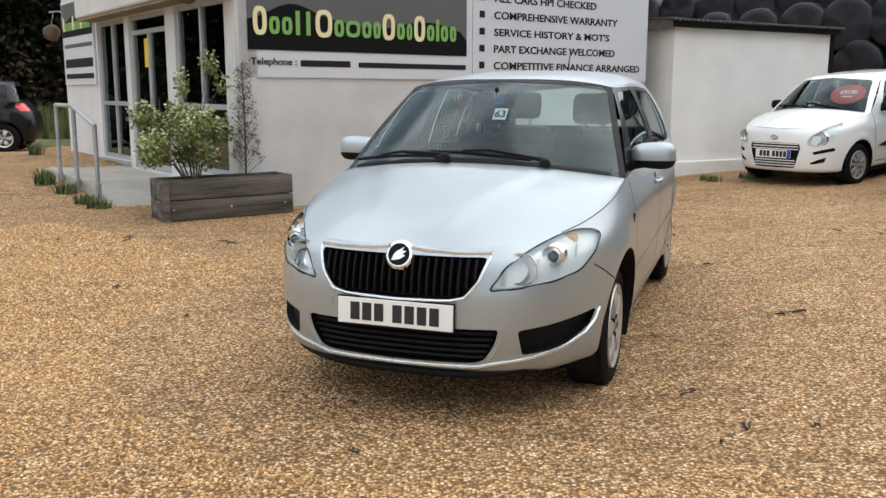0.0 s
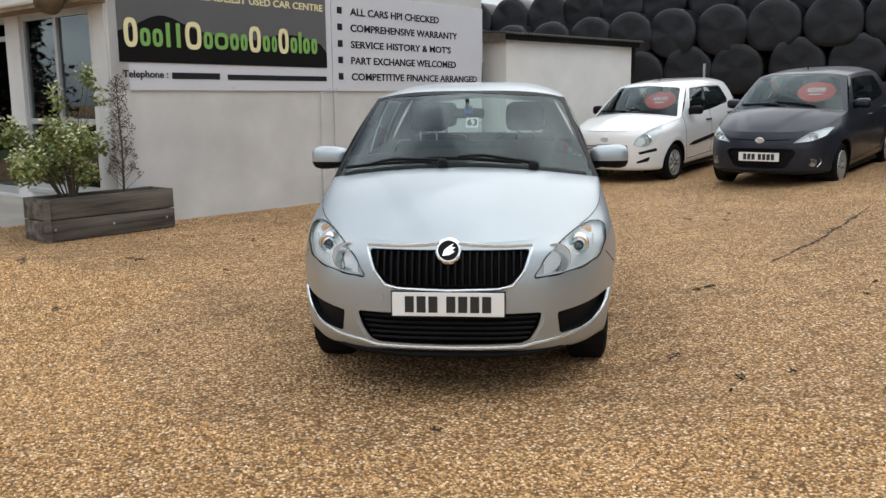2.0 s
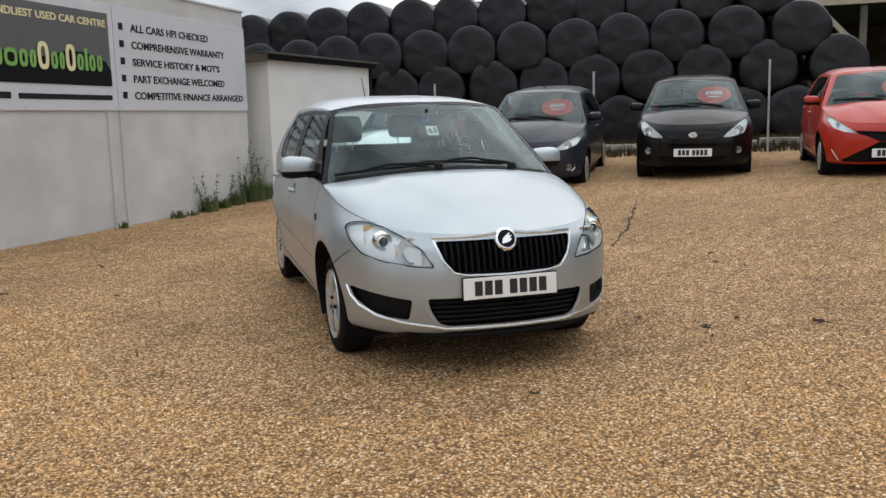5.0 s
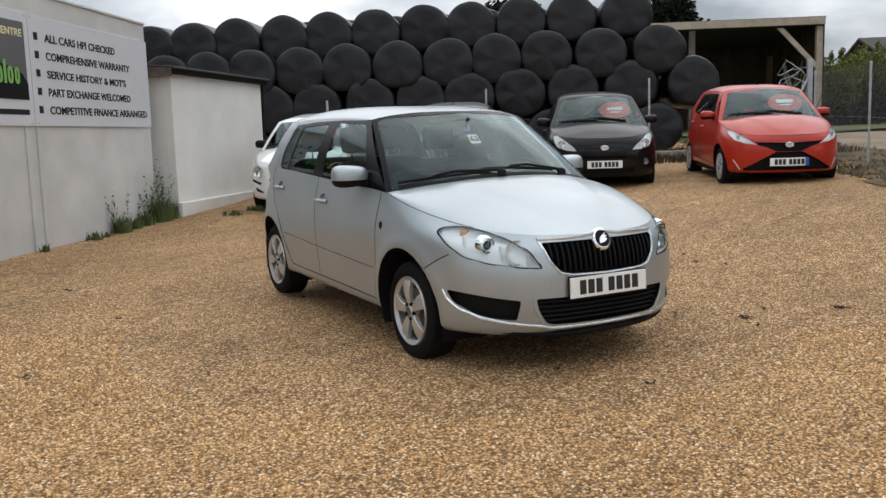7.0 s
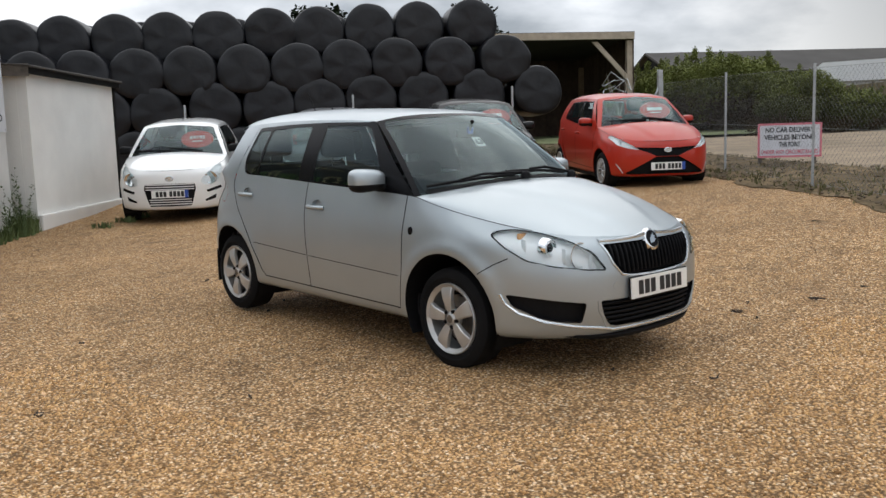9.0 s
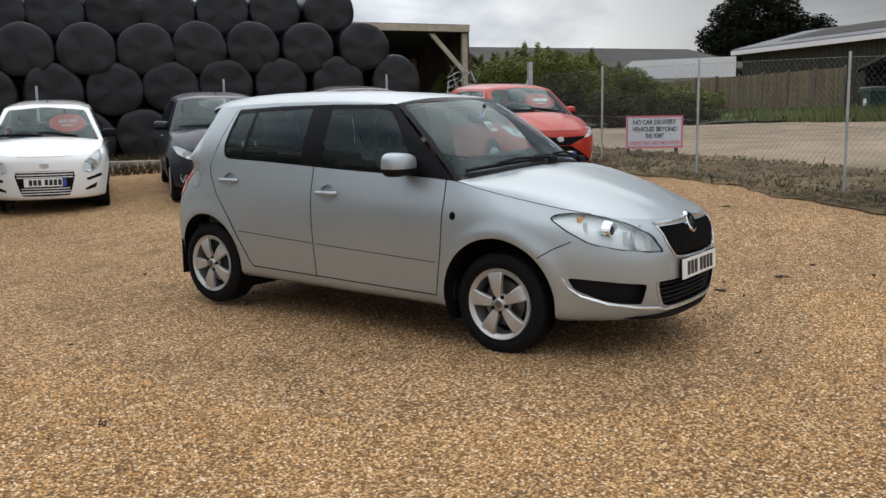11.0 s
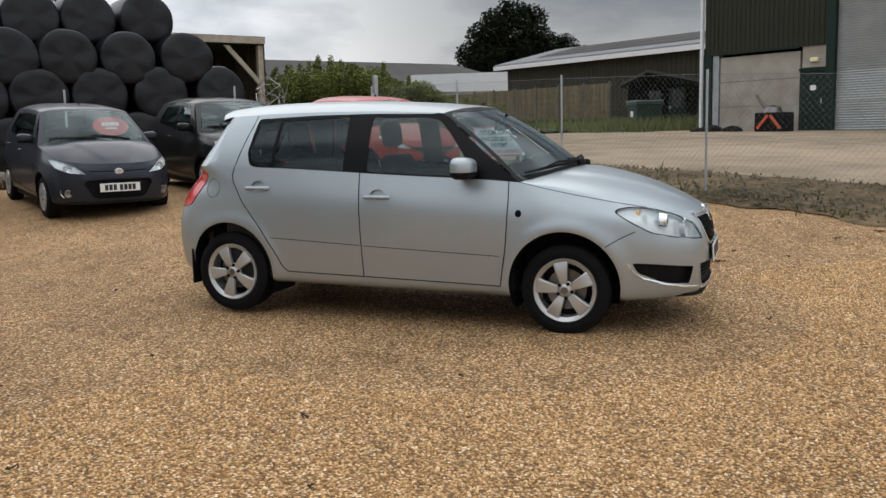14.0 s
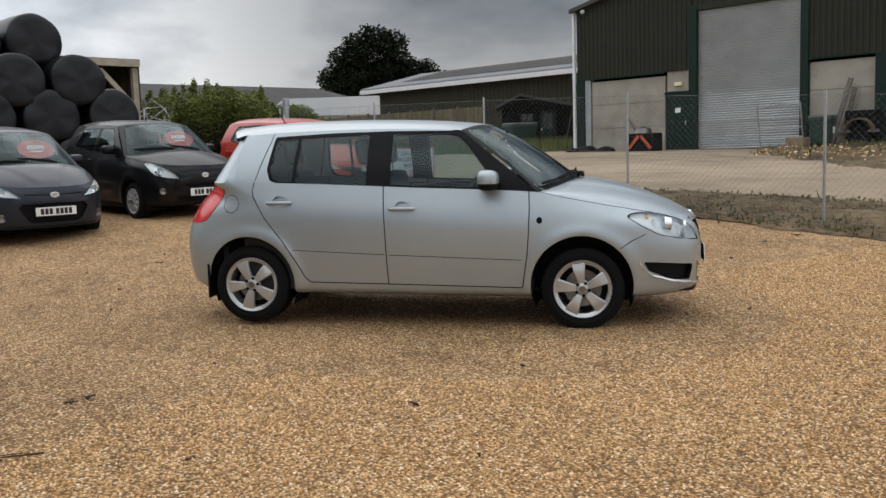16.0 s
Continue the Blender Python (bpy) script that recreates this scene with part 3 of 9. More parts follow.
def sign_wall():
    m = pose(WX + 0.02 * UY, WY, 0, 0, 0, GRID) @ pose(-0.05, 0.03, 0)
    wall = wall_slab("wall_north", m, 6.51, 3.08, 0.22, RENDER_WHITE, "long white-painted rendered wall with stains near the ground")
    for x in (2.98, 3.22):
        part("batten", boxbm((x, -0.025, -0.2), (x + 0.05, 0.0, 1.54), 0.004), RENDER_WHITE, wall)
    part("coping", boxbm((-0.02, -0.02, 3.08), (6.53, 0.24, 3.11), 0.004), RENDER_WHITE, wall)
    # sign boards; local x along the wall, z up, face at y = 0
    sm = pose(WX, WY, 0, 0, 0, GRID)
    sign = thing("dealer_sign", "large dealer sign with grey and black panel on white board", "sign", sm)
    part("board", boxbm((-0.01, 0.0, 1.55), (3.155, 0.03, 2.84), 0.003), SIGN_WHITE, sign)
    part("grey_panel", boxbm((0.09, -0.004, 1.845), (3.06, 0.0, 2.72)), SIGN_GREY, sign)
    hill = [(0.09, 1.845), (3.06, 1.845), (3.06, 2.03)]
    hill += [(3.06 - 2.97 * k / 30, 2.10 + 0.06 * math.sin(k * 0.42) + 0.14 * math.exp(-((k - 9) / 5.0)**2) + 0.30 * math.exp(-((k - 25) / 4.0)**2)) for k in range(1, 31)]
    bm = bmesh.new()
    prism(bm, hill, -0.008, -0.0045)
    part("hill_shape", bm, SIGN_BLACK, sign)
    up = pose(0, 0, 0, 90, 0, 0)
    lettering("slogan", "THE SOUTHS FRIENDLIEST USED CAR CENTRE", SIGN_CREAM, sign, pose(0.15, -0.006, 2.55) @ up, 2.86, 0.085)
    # the dealer's name as plain blocks: tall cream capitals, lower green letters
    x = 0.14
    for kind_, wd in (("tall", .15), ("low", .12), ("low", .12), ("stem", .085), ("stem", .12), ("tall", .19), ("low", .12), ("low", .17), ("low", .12), ("low", .1), ("tall", .16), ("low", .11), ("low", .085), ("tall", .15), ("low", .11), ("stem", .055), ("low", .11), ("low", .1)):
        cap = kind_ == "tall"
        h = 0.305 if cap else (0.26 if kind_ == "stem" else 0.19)
        w_ = wd * 1.27
        z0 = 2.00 if cap else 2.015
        bm = bmesh.new()
        cx, hx = x + w_ / 2, w_ / 2 - 0.014
        wide = 0.052 if cap else 0.042
        if kind_ == "stem":
            prism(bm, [(cx - wide * 0.6, z0), (cx + wide * 0.6, z0), (cx + wide * 0.6, z0 + h), (cx - wide * 0.6, z0 + h)], -0.015, -0.012)
        else:
            out = [(cx + hx * math.copysign(abs(math.cos(a))**0.7, math.cos(a)), z0 + h / 2 + h / 2 * math.copysign(abs(math.sin(a))**0.7, math.sin(a))) for a in [6.2832 * j / 20 for j in range(20)]]
            inn = [(cx + (p - cx) * max(0.2, 1 - wide / hx), z0 + h / 2 + (q - z0 - h / 2) * (1 - 2 * wide / h)) for p, q in out]
            vo, vi = [bm.verts.new((p, -0.012, q)) for p, q in out], [bm.verts.new((p, -0.012, q)) for p, q in inn]
            for j in range(20):
                bm.faces.new((vo[j], vo[(j + 1) % 20], vi[(j + 1) % 20], vi[j]))
            ext = bmesh.ops.extrude_face_region(bm, geom=bm.faces[:])
            for v in ext["geom"]:
                if isinstance(v, bmesh.types.BMVert):
                    v.co.y -= 0.003
            bmesh.ops.recalc_face_normals(bm, faces=bm.faces[:])
        part("name_block", bm, SIGN_CREAM if cap else SIGN_GREEN, sign)
        x += w_
    lettering("telephone", "Telephone :", SIGN_SLATE, sign, pose(0.12, -0.003, 1.66) @ up, 0.55, 0.10)
    part("number_bar", boxbm((0.72, -0.004, 1.675), (1.36, 0.0, 1.745)), SIGN_SLATE, sign)
    part("address_bar", boxbm((1.47, -0.004, 1.675), (3.05, 0.0, 1.735)), SIGN_SLATE, sign)
    board = thing("services_sign", "white sign board listing services in dark capitals", "sign", sm)
    part("board", boxbm((3.165, 0.0, 1.55), (6.46, 0.03, 2.83), 0.003), SIGN_WHITE, board)
    lines = (("ALL CARS HPI CHECKED", 1.86), ("COMPREHENSIVE WARRANTY", 2.30), ("SERVICE HISTORY & MOT'S", 2.14), ("PART EXCHANGE WELCOMED", 2.26), ("COMPETITIVE FINANCE ARRANGED", 2.80))
    for k, (words, wd) in enumerate(lines):
        z = 2.54 - 0.2125 * k
        lettering("service_line", words, SIGN_SLATE, board, pose(3.51, -0.003, z) @ up, wd, 0.098)
        part("bullet", boxbm((3.27, -0.004, z + 0.01), (3.355, 0.0, z + 0.095)), SIGN_SLATE, board)
    for x in (0.05, 1.55, 3.1, 3.22, 4.8, 6.4):
        for z in (1.58, 2.8):
            bm = bmesh.new()
            lathe(bm, [(0.0, -0.004), (0.009, -0.003), (0.009, 0.002)], 8)
            bm.transform(Matrix.Translation((x, 0, z)))
            part("screw", bm, GALV, sign if x < 3.15 else board)


def office():
    """Glazed front that turns back from the wall's corner. Local x runs back along the front, z up, outside at y < 0... seen face at y = 0."""
    ox, oy = WX + UX * -0.02, WY + UY * -0.02
    m = pose(ox, oy, 0, 0, 0, GRID + 90)
    # wall pieces round the openings; outside is +y here
    T = -0.22
    wall = solo("wall_west", boxbm((0, T, -0.6), (0.36, 0, 3.0), 0.005), RENDER_WHITE, "white office front wall with tall glazing", "wall", kind="structure", m=m)
    for lo, hi in (((1.90, T, -0.6), (2.24, 0, 2.5)), ((3.72, T, -0.6), (3.92, 0, 2.5)), ((5.28, T, -0.6), (7.3, 0, 3.0)), ((0.36, T, 2.42), (5.28, 0, 3.0)), ((0.36, T, -0.6), (1.90, 0, 0.44)), ((3.92, T, -0.6), (5.28, 0, 0.40)), ((2.24, T, -0.6), (3.72, 0, 0.33))):
        part("wall_piece", boxbm(lo, hi, 0.004), RENDER_WHITE, wall)
    part("fascia", boxbm((-0.05, 0.0, 2.47), (5.3, 0.30, 2.80), 0.03), RENDER_WHITE, wall, "projecting white fascia box")
    part("soffit", boxbm((0.0, 0.0, 2.43), (5.28, 0.27, 2.468), 0.003), WOOD_BARN, wall, "brown soffit under the fascia")
    part("back_wall", boxbm((0.36, -5.4, -0.3), (7.3, -5.2, 3.0)), RENDER_WHITE, wall)
    part("end_wall", boxbm((7.1, -5.4, -0.3), (7.3, T, 3.0)), RENDER_WHITE, wall)
    # near-black wall, floor and ceiling put the dim room's shade into the colour
    part("inner_wall", boxbm((0.24, -5.4, -0.3), (0.34, -0.25, 3.0)), DASH_AND_SHADE, wall)
    part("floor", boxbm((0.36, -5.3, 0.25), (7.2, T, 0.33)), DASH_AND_SHADE, wall)
    part("ceiling", boxbm((0.36, -5.4, 2.8), (7.3, T, 2.9)), DASH_AND_SHADE, wall)
    # two windows and a door
    for n, (x0, x1, z0, z1) in enumerate(((0.36, 1.90, 0.44, 2.42), (3.92, 5.28, 0.40, 2.42))):
        w = thing("window_%d" % (n + 1), "tall office window with pale metal frame and dark interior", "window", m, kind="structure")
        mid, cross = (x0 + x1) / 2, 1.22
        for lo, hi in (((x0, -0.09, z0), (x0 + 0.05, -0.03, z1)), ((x1 - 0.05, -0.09, z0), (x1, -0.03, z1)), ((x0 + 0.05, -0.09, z0), (x1 - 0.05, -0.03, z0 + 0.06)), ((x0 + 0.05, -0.09, z1 - 0.06), (x1 - 0.05, -0.03, z1)), ((mid - 0.03, -0.09, z0 + 0.06), (mid + 0.03, -0.028, z1 - 0.06)), ((x0 + 0.05, -0.09, cross - 0.03), (x1 - 0.05, -0.032, cross + 0.03))):
            part("window_frame", boxbm(lo, hi, 0.004), ALUMINIUM, w)
        for a, b in ((x0 + 0.05, mid - 0.03), (mid + 0.03, x1 - 0.05)):
            for c, d in ((z0 + 0.06, cross - 0.03), (cross + 0.03, z1 - 0.06)):
                g = part("pane", boxbm((a, -0.065, c), (b, -0.061, d)), WINDOW, w)
                g.visible_shadow = False
        part("window_sill", boxbm((x0, -0.06, z0 - 0.05), (x1, 0.05, z0 - 0.004), 0.004), ALUMINIUM, w)
    d = thing("door_1", "double glazed office door, closed, with yellow notice", "door", m, kind="structure")
    for lo, hi in (((2.24, -0.09, 0.33), (2.30, -0.03, 2.42)), ((3.66, -0.09, 0.33), (3.72, -0.03, 2.42)), ((2.30, -0.09, 2.36), (3.66, -0.03, 2.42)), ((2.30, -0.09, 2.16), (3.66, -0.03, 2.22)), ((2.95, -0.09, 0.36), (3.03, -0.03, 2.16)), ((2.30, -0.09, 0.33), (3.66, -0.03, 0.42))):
        part("door_frame", boxbm(lo, hi, 0.004), ALUMINIUM, d)
    for a, b, c, e in ((2.30, 2.95, 0.42, 2.16), (3.03, 3.66, 0.42, 2.16), (2.30, 3.66, 2.22, 2.36)):
        g = part("pane", boxbm((a, -0.065, c), (b, -0.061, e)), WINDOW, d)
        g.visible_shadow = False
    part("notice", boxbm((3.06, -0.060, 1.72), (3.24, -0.056, 2.10)), YELLOW, d, "yellow paper notice")
    part("door_handle", tubebm([(2.93, -0.01, 1.0), (2.93, -0.01, 1.3)], 0.012), GALV, d)
    # second, smaller dealer sign on the far pier
    s = thing("dealer_sign", "smaller white dealer sign with dark head panel", "sign", m)
    part("board", boxbm((5.36, 0.002, 1.50), (7.22, 0.03, 2.86), 0.003), SIGN_WHITE, s)
    part("head_panel", boxbm((5.40, 0.03, 2.28), (7.18, 0.034, 2.82)), SIGN_GREY, s)
    bm = bmesh.new()
    prism(bm, [(5.40, 2.28), (7.18, 2.28), (7.18, 2.45), (6.6, 2.6), (6.0, 2.47), (5.40, 2.52)], 0.0345, 0.037)
    part("hill_shape", bm, SIGN_BLACK, s)
    x = 7.1
    for k in range(14):
        cap = k in (0, 5, 9)
        part("name_block", boxbm((x - 0.09, 0.038, 2.38), (x, 0.041, 2.60 if cap else 2.51)), SIGN_CREAM if cap else SIGN_GREEN, s)
        x -= 0.118
    part("number_bar", boxbm((5.45, 0.03, 1.78), (7.1, 0.034, 1.92)), SIGN_SLATE, s)
    part("address_bar", boxbm((5.45, 0.03, 1.60), (7.1, 0.034, 1.68)), SIGN_SLATE, s)
    part("strap_line", boxbm((5.45, 0.03, 2.10), (7.1, 0.034, 2.16)), SIGN_GREY, s)
    # flat roof closes both wings
    solo("roof", boxbm((0.27, -6.7, 3.0), (7.35, 0.02, 3.06), 0.01), ROOF_GREY, "flat grey office roof", "roof", kind="structure", m=m)
    # hanging baskets under the fascia
    for x, z, r in ((0.35, 2.46, 0.15), (7.4, 2.38, 0.14)):
        b = thing("hanging_basket", "round woven hanging basket of dry moss", "basket", m @ Matrix.Translation((x, 0.42 if x < 1 else 0.16, z)))
        bm = bmesh.new()
        bmesh.ops.create_icosphere(bm, subdivisions=3, radius=r)
        for v in bm.verts:
            v.co *= 1 + 0.12 * noise.noise(v.co * 14)
        part("basket", bm, EARTH, b, smooth=60)
        part("chain", tubebm([(0, 0, r * 0.9), (0, -0.05, r + 0.2)], 0.006, 6), GALV, b)
        part("bracket", tubebm([(0, 0.02, r + 0.2), (0, -0.12, r + 0.22), (-0.15 if x > 7 else 0, -0.44 if x < 1 else -0.17, r + 0.2)], 0.012, 6), GALV, b)


def ramp():
    """Concrete entrance ramp and its galvanised rail."""
    m = pose(-2.178, 9.68, 0, 0, 0, GRID + 90)
    bm = bmesh.new()
    prism(bm, [(0.8, -0.3), (0.8, 0.09), (2.1, 0.30), (4.0, 0.31), (4.6, 0.31), (4.6, -0.3)], 0.0, 1.10, 'Y')
    bmesh.ops.bevel(bm, geom=bm.edges[:], offset=0.012, segments=2, affect='EDGES')
    solo("ramp", bm, CONCRETE, "pale concrete entrance ramp against the office", "ramp", kind="structure", m=m, smooth=40)
    r = thing("handrail", "galvanised tubular handrail beside the ramp", "handrail", m)
    y = 1.15
    a, b, c = (1.50, y, 0.10), (2.40, y, 0.12), (3.25, y, 0.15)
    for p in (a, b, c):
        part("post", tubebm([(p[0], p[1], -0.1), (p[0], p[1], 1.20 if p is not a else 1.02)], 0.026, 12), GALV, r, smooth=60)
        part("foot_clamp", tubebm([(p[0], p[1], 0.24), (p[0], p[1], 0.34)], 0.038, 12), GALV, r, smooth=60)
    part("rail", tubebm([(1.48, y, 1.0), (2.36, y, 1.20), (2.46, y, 1.22), (3.27, y, 1.22)], 0.026, 12), GALV, r, smooth=60)
    return r


def shed():
    """White block store in front of the wall's end, corrugated roof."""
    m = pose(6.53, 15.33, 0, 0, 0, GRID - 6.5)
    s = thing("block_store", "white-painted block store with dark corrugated roof", "shed", m)
    z0, z1 = -0.3, 2.40
    part("wall", boxbm((-3.55, 0.0, z0), (0, 0.15, z1), 0.006), SHED_WHITE, s)
    part("wall", boxbm((-3.55, 0.15, z0), (-3.4, 4.0, z1), 0.006), SHED_WHITE, s)
    part("wall", boxbm((-0.15, 0.15, z0), (0, 4.0, z1), 0.006), SHED_WHITE, s)
    part("plinth", boxbm((-3.6, -0.09, z0), (0.02, 0.0, 0.36), 0.02), SHED_WHITE, s, "rough rendered footing")
    bm = bmesh.new()
    n = 170
    for j, (y, z) in enumerate(((-0.14, 2.47), (4.1, 2.75))):
        for i in range(n + 1):
            bm.verts.new((-3.72 + 3.92 * i / n, y, z + 0.016 * math.cos(i * math.pi / 2.0)))
    bm.verts.ensure_lookup_table()
    for i in range(n):
        bm.faces.new((bm.verts[i], bm.verts[i + 1], bm.verts[n + 1 + i + 1], bm.verts[n + 1 + i]))
    rf = part("corrugated_roof", bm, ROOF_GREY, s, smooth=180)
    md = rf.modifiers.new("thick", 'SOLIDIFY')
    md.thickness = 0.012
    part("fascia_board", boxbm((-3.69, -0.10, 2.36), (0.12, -0.07, 2.452), 0.003), BLACK_TIMBER, s)
    part("end_board", boxbm((-3.70, -0.10, 2.33), (-3.67, 4.0, 2.50), 0.003), WOOD_GREY, s)
    part("corner_board", boxbm((0.005, -0.02, 0.2), (0.09, 0.12, 2.40), 0.003), BLACK_TIMBER, s)


sign_wall()
office()
ramp()
shed()


# ---- bale stack and fences ----
def bale_mesh(seed):
    """A round silage bale, wrapped in black film: axis along local x, rounded shoulders, slack folds."""
    rnd = random.Random(seed)
    bm = bmesh.new()
    L, R, seg = 1.34, 0.665, 44
    prof = [(0.0, -0.014), (0.24, -0.012), (0.48, -0.006), (0.605, 0.004), (0.648, 0.032), (R, 0.085), (R + 0.01, L / 2), (R, L - 0.10), (0.628, L - 0.03), (0.55, L), (0.0, L + 0.02)]
    lathe(bm, prof, seg, 'X')
    ph = [rnd.uniform(0, 6.28) for _ in range(6)]
    for v in bm.verts:
        r = math.hypot(v.co.y, v.co.z)
        a = math.atan2(v.co.z, v.co.y)
        k = 1 + 0.018 * math.sin(2 * a + ph[0]) + 0.012 * math.sin(3 * a + ph[1]) + 0.006 * math.sin(7 * a + ph[2])
        fl = min(1.0, max(0.0, (-v.co.z / R - 0.55) * 2.2))
        v.co.y *= k
        v.co.z *= k * (1 - 0.13 * fl)
        v.co.x += 0.012 * math.sin(5 * a + ph[3]) * r / R + 0.02 * noise.noise(Vector((v.co.y * 3 + seed, v.co.z * 3, seed)))
    bmesh.ops.remove_doubles(bm, verts=bm.verts[:], dist=1e-5)
    return mesh_of(bm, "bale", WRAP, 60)


def bales():
    """Four tiers, two deep. Each tier: height of its tops at the open end, slope along the stack, set-back, places along it."""
    kinds = [bale_mesh(k) for k in range(6)]
    rnd = random.Random(5)
    tiers = ((1.93, 0.035, 0.0, (0.76, -0.44, -1.9, -3.32, -4.64)), (3.0, 0.034, 0.0, (1.66, 0.12, -1.34, -2.67, -3.97, -5.25, -6.56, -7.97, -9.2)),
             (3.86, 0.023, 0.0, (0.82, -0.62, -1.99, -3.27, -4.49, -5.80, -7.13, -8.38, -9.66, -10.82, -11.96)), (4.84, 0.031, 0.6, (0.08, -1.32, -2.62, -3.92, -5.15, -6.44, -7.7, -8.9, -10.2, -11.4, -12.54, -13.72)))
    for tops, slope, back, places in tiers:
        places = list(places)
        while places[-1] > -16.5:
            places.append(places[-1] - 1.29)
        for i, k in enumerate(places):
            for deep in range(2):
                if deep and not i:
                    continue
                ob = new("silage_bale", kinds[rnd.randrange(6)])
                off = back + 1.40 * deep
                k += 0.35 * deep
                z = tops + slope * k - 0.66 - (0.05 if deep else 0)
                ob.matrix_world = pose(15.78 + UY * k + UX * off, 12.51 - UX * k + UY * off, z + rnd.uniform(-.015, .015), rnd.uniform(-8, 8), rnd.uniform(-2, 2), GRID + rnd.uniform(-3, 3))
                tagged(ob, "round silage bale wrapped in black film, stacked", "bale", "stacked silage bales")
    # pale edging that holds the film at the foot of the stack
    for k in range(9):
        x, y = 12.95 + UY * (1.2 - 2.05 * k), 10.95 - UX * (1.2 - 2.05 * k)
        solo("foot_sleeper", boxbm((-0.07, -1.0, -0.1), (0.07, 1.0, 0.15), 0.02), WOOD_BLEACHED, "pale bleached sleeper at the foot of the bale stack", "sleeper", "sleepers below the bales",
             m=pose(x, y, rz(x, y), 0, rnd.uniform(-6, 6), GRID + rnd.uniform(-2, 2)))


def post_at(x, y, height):
    z = rz(x, y)
    f = thing("fence_post", "grey galvanised angle-iron fence post", "fence post", pose(x, y, z, 0, 0, GRID), "fence posts")
    bm = bmesh.new()
    prism(bm, [(-0.019, -0.019), (0.019, -0.019), (0.019, -0.014), (-0.014, -0.014), (-0.014, 0.019), (-0.019, 0.019)], -0.3, height, 'Z')
    part("post", bm, GALV, f)
    return f


def chain_link(p, q, z_top, name_label):
    """Diamond wire mesh between two posts, of thin three-sided wires."""
    (x0, y0), (x1, y1) = p, q
    length = math.hypot(x1 - x0, y1 - y0)
    z0, z1 = rz(x0, y0), rz(x1, y1)
    cell, r = 0.085, 0.0009
    V, F = [], []

    def wire(a, b, r):
        ax, az = a
        bx, bz = b
        dx, dz = bx - ax, bz - az
        l = math.hypot(dx, dz) or 1
        nx, nz = -dz / l * r, dx / l * r
        i = len(V)
        for (px, pz) in ((ax, az), (bx, bz)):
            for ox, oy, oz in ((nx, -r, nz), (-nx, -r, -nz), (0, r, 0)):
                t = px / length
                V.append((x0 + (x1 - x0) * t + ox * (x1 - x0) / length - oy * (y1 - y0) / length, y0 + (y1 - y0) * t + ox * (y1 - y0) / length + oy * (x1 - x0) / length, z0 + (z1 - z0) * t + pz + oz))
        F.extend([(i, i + 1, i + 4, i + 3), (i + 1, i + 2, i + 5, i + 4), (i + 2, i, i + 3, i + 5)])
    h = z_top
    n = int((length + h) / (cell * 1.0))
    for k in range(n):
        s = k * cell
        a = (max(0.0, s - h), min(h, s))
        b = (min(length, s), max(0.0, s - length))
        wire(a, b, r)
        a2 = (length - a[0], a[1])
        b2 = (length - b[0], b[1])
        wire(a2, b2, r)
    for hz in (0.05, h * 0.5, h):
        wire((0, hz), (length, hz), 0.0022)
    me = bpy.data.meshes.new("chain_link_mesh")
    me.from_pydata(V, [], F)
    me.materials.append(WIRE)
    return tagged(new("chain_link_mesh", me), name_label, "fence", "chain link panels")


bales()
FENCE_A = [(1.2, -1.3), (3.43, 0.32), (5.66, 1.99), (7.84, 3.63), (10.31, 5.23), (13.3, 7.05)]
FENCE_B = [(13.3, 7.05), (11.5, 9.6), (9.6, 12.15), (7.73, 14.75)]
for px, py in FENCE_A:
    post_at(px, py, 1.64)
for px, py in FENCE_B[1:]:
    post_at(px, py, 1.68)
for p, q in zip(FENCE_A, FENCE_A[1:]):
    chain_link(p, q, 1.58, "galvanised chain-link mesh between the fence posts")


# ---- cars ----
# Local frame of a car: x forward from mid-wheelbase, y to its left, z up from the ground.
# The shell is drawn for one half: rings of plan outlines up to the waistline, then bonnet, screens, roof and side glazing.
NF, NS, NR = 40, 56, 26

HERO = dict(
    wb=2.465, hub=0.292, tyre=0.292, rim=0.205, width=0.735,
    # rings from the sill up: nose x, tail x, half width, squareness, heights at nose, front axle, rear axle, tail
    rings=((1.95, -1.76, 0.735, 3.2, 0.215, 0.212, 0.232, 0.235), (2.050, -1.89, 0.790, 3.0, 0.245, 0.248, 0.268, 0.275), (2.082, -1.935, 0.808, 3.0, 0.36, 0.37, 0.395, 0.40),
           (2.085, -1.945, 0.820, 3.0, 0.50, 0.51, 0.54, 0.56), (2.080, -1.92, 0.825, 2.9, 0.60, 0.65, 0.70, 0.72), (2.058, -1.83, 0.815, 2.8, 0.69, 0.77, 0.86, 0.88)),
    top=(2.025, -1.66, 0.768, 2.6, 0.93, -1.35),
    belt=((-1.9, 1.045), (-1.35, 1.055), (-0.9, 1.045), (0.0, 1.003), (0.93, 0.958), (1.05, 0.930), (1.2, 0.898), (1.5, 0.840), (1.7, 0.802), (1.9, 0.770), (2.025, 0.755)),
    base=(1.17, 1.035), front=(0.50, 1.450, 0.36, 0.590, 1.405), rear=(-1.46, 1.472, -1.30, 0.565, 1.402),
    crown=0.046, roofbulge=(0.026, 0.026), crease=0.012, flare=0.016, arch=0.356,
    sx=(1.0, 1.0, 1.0), sy=1.0, sz=1.0)


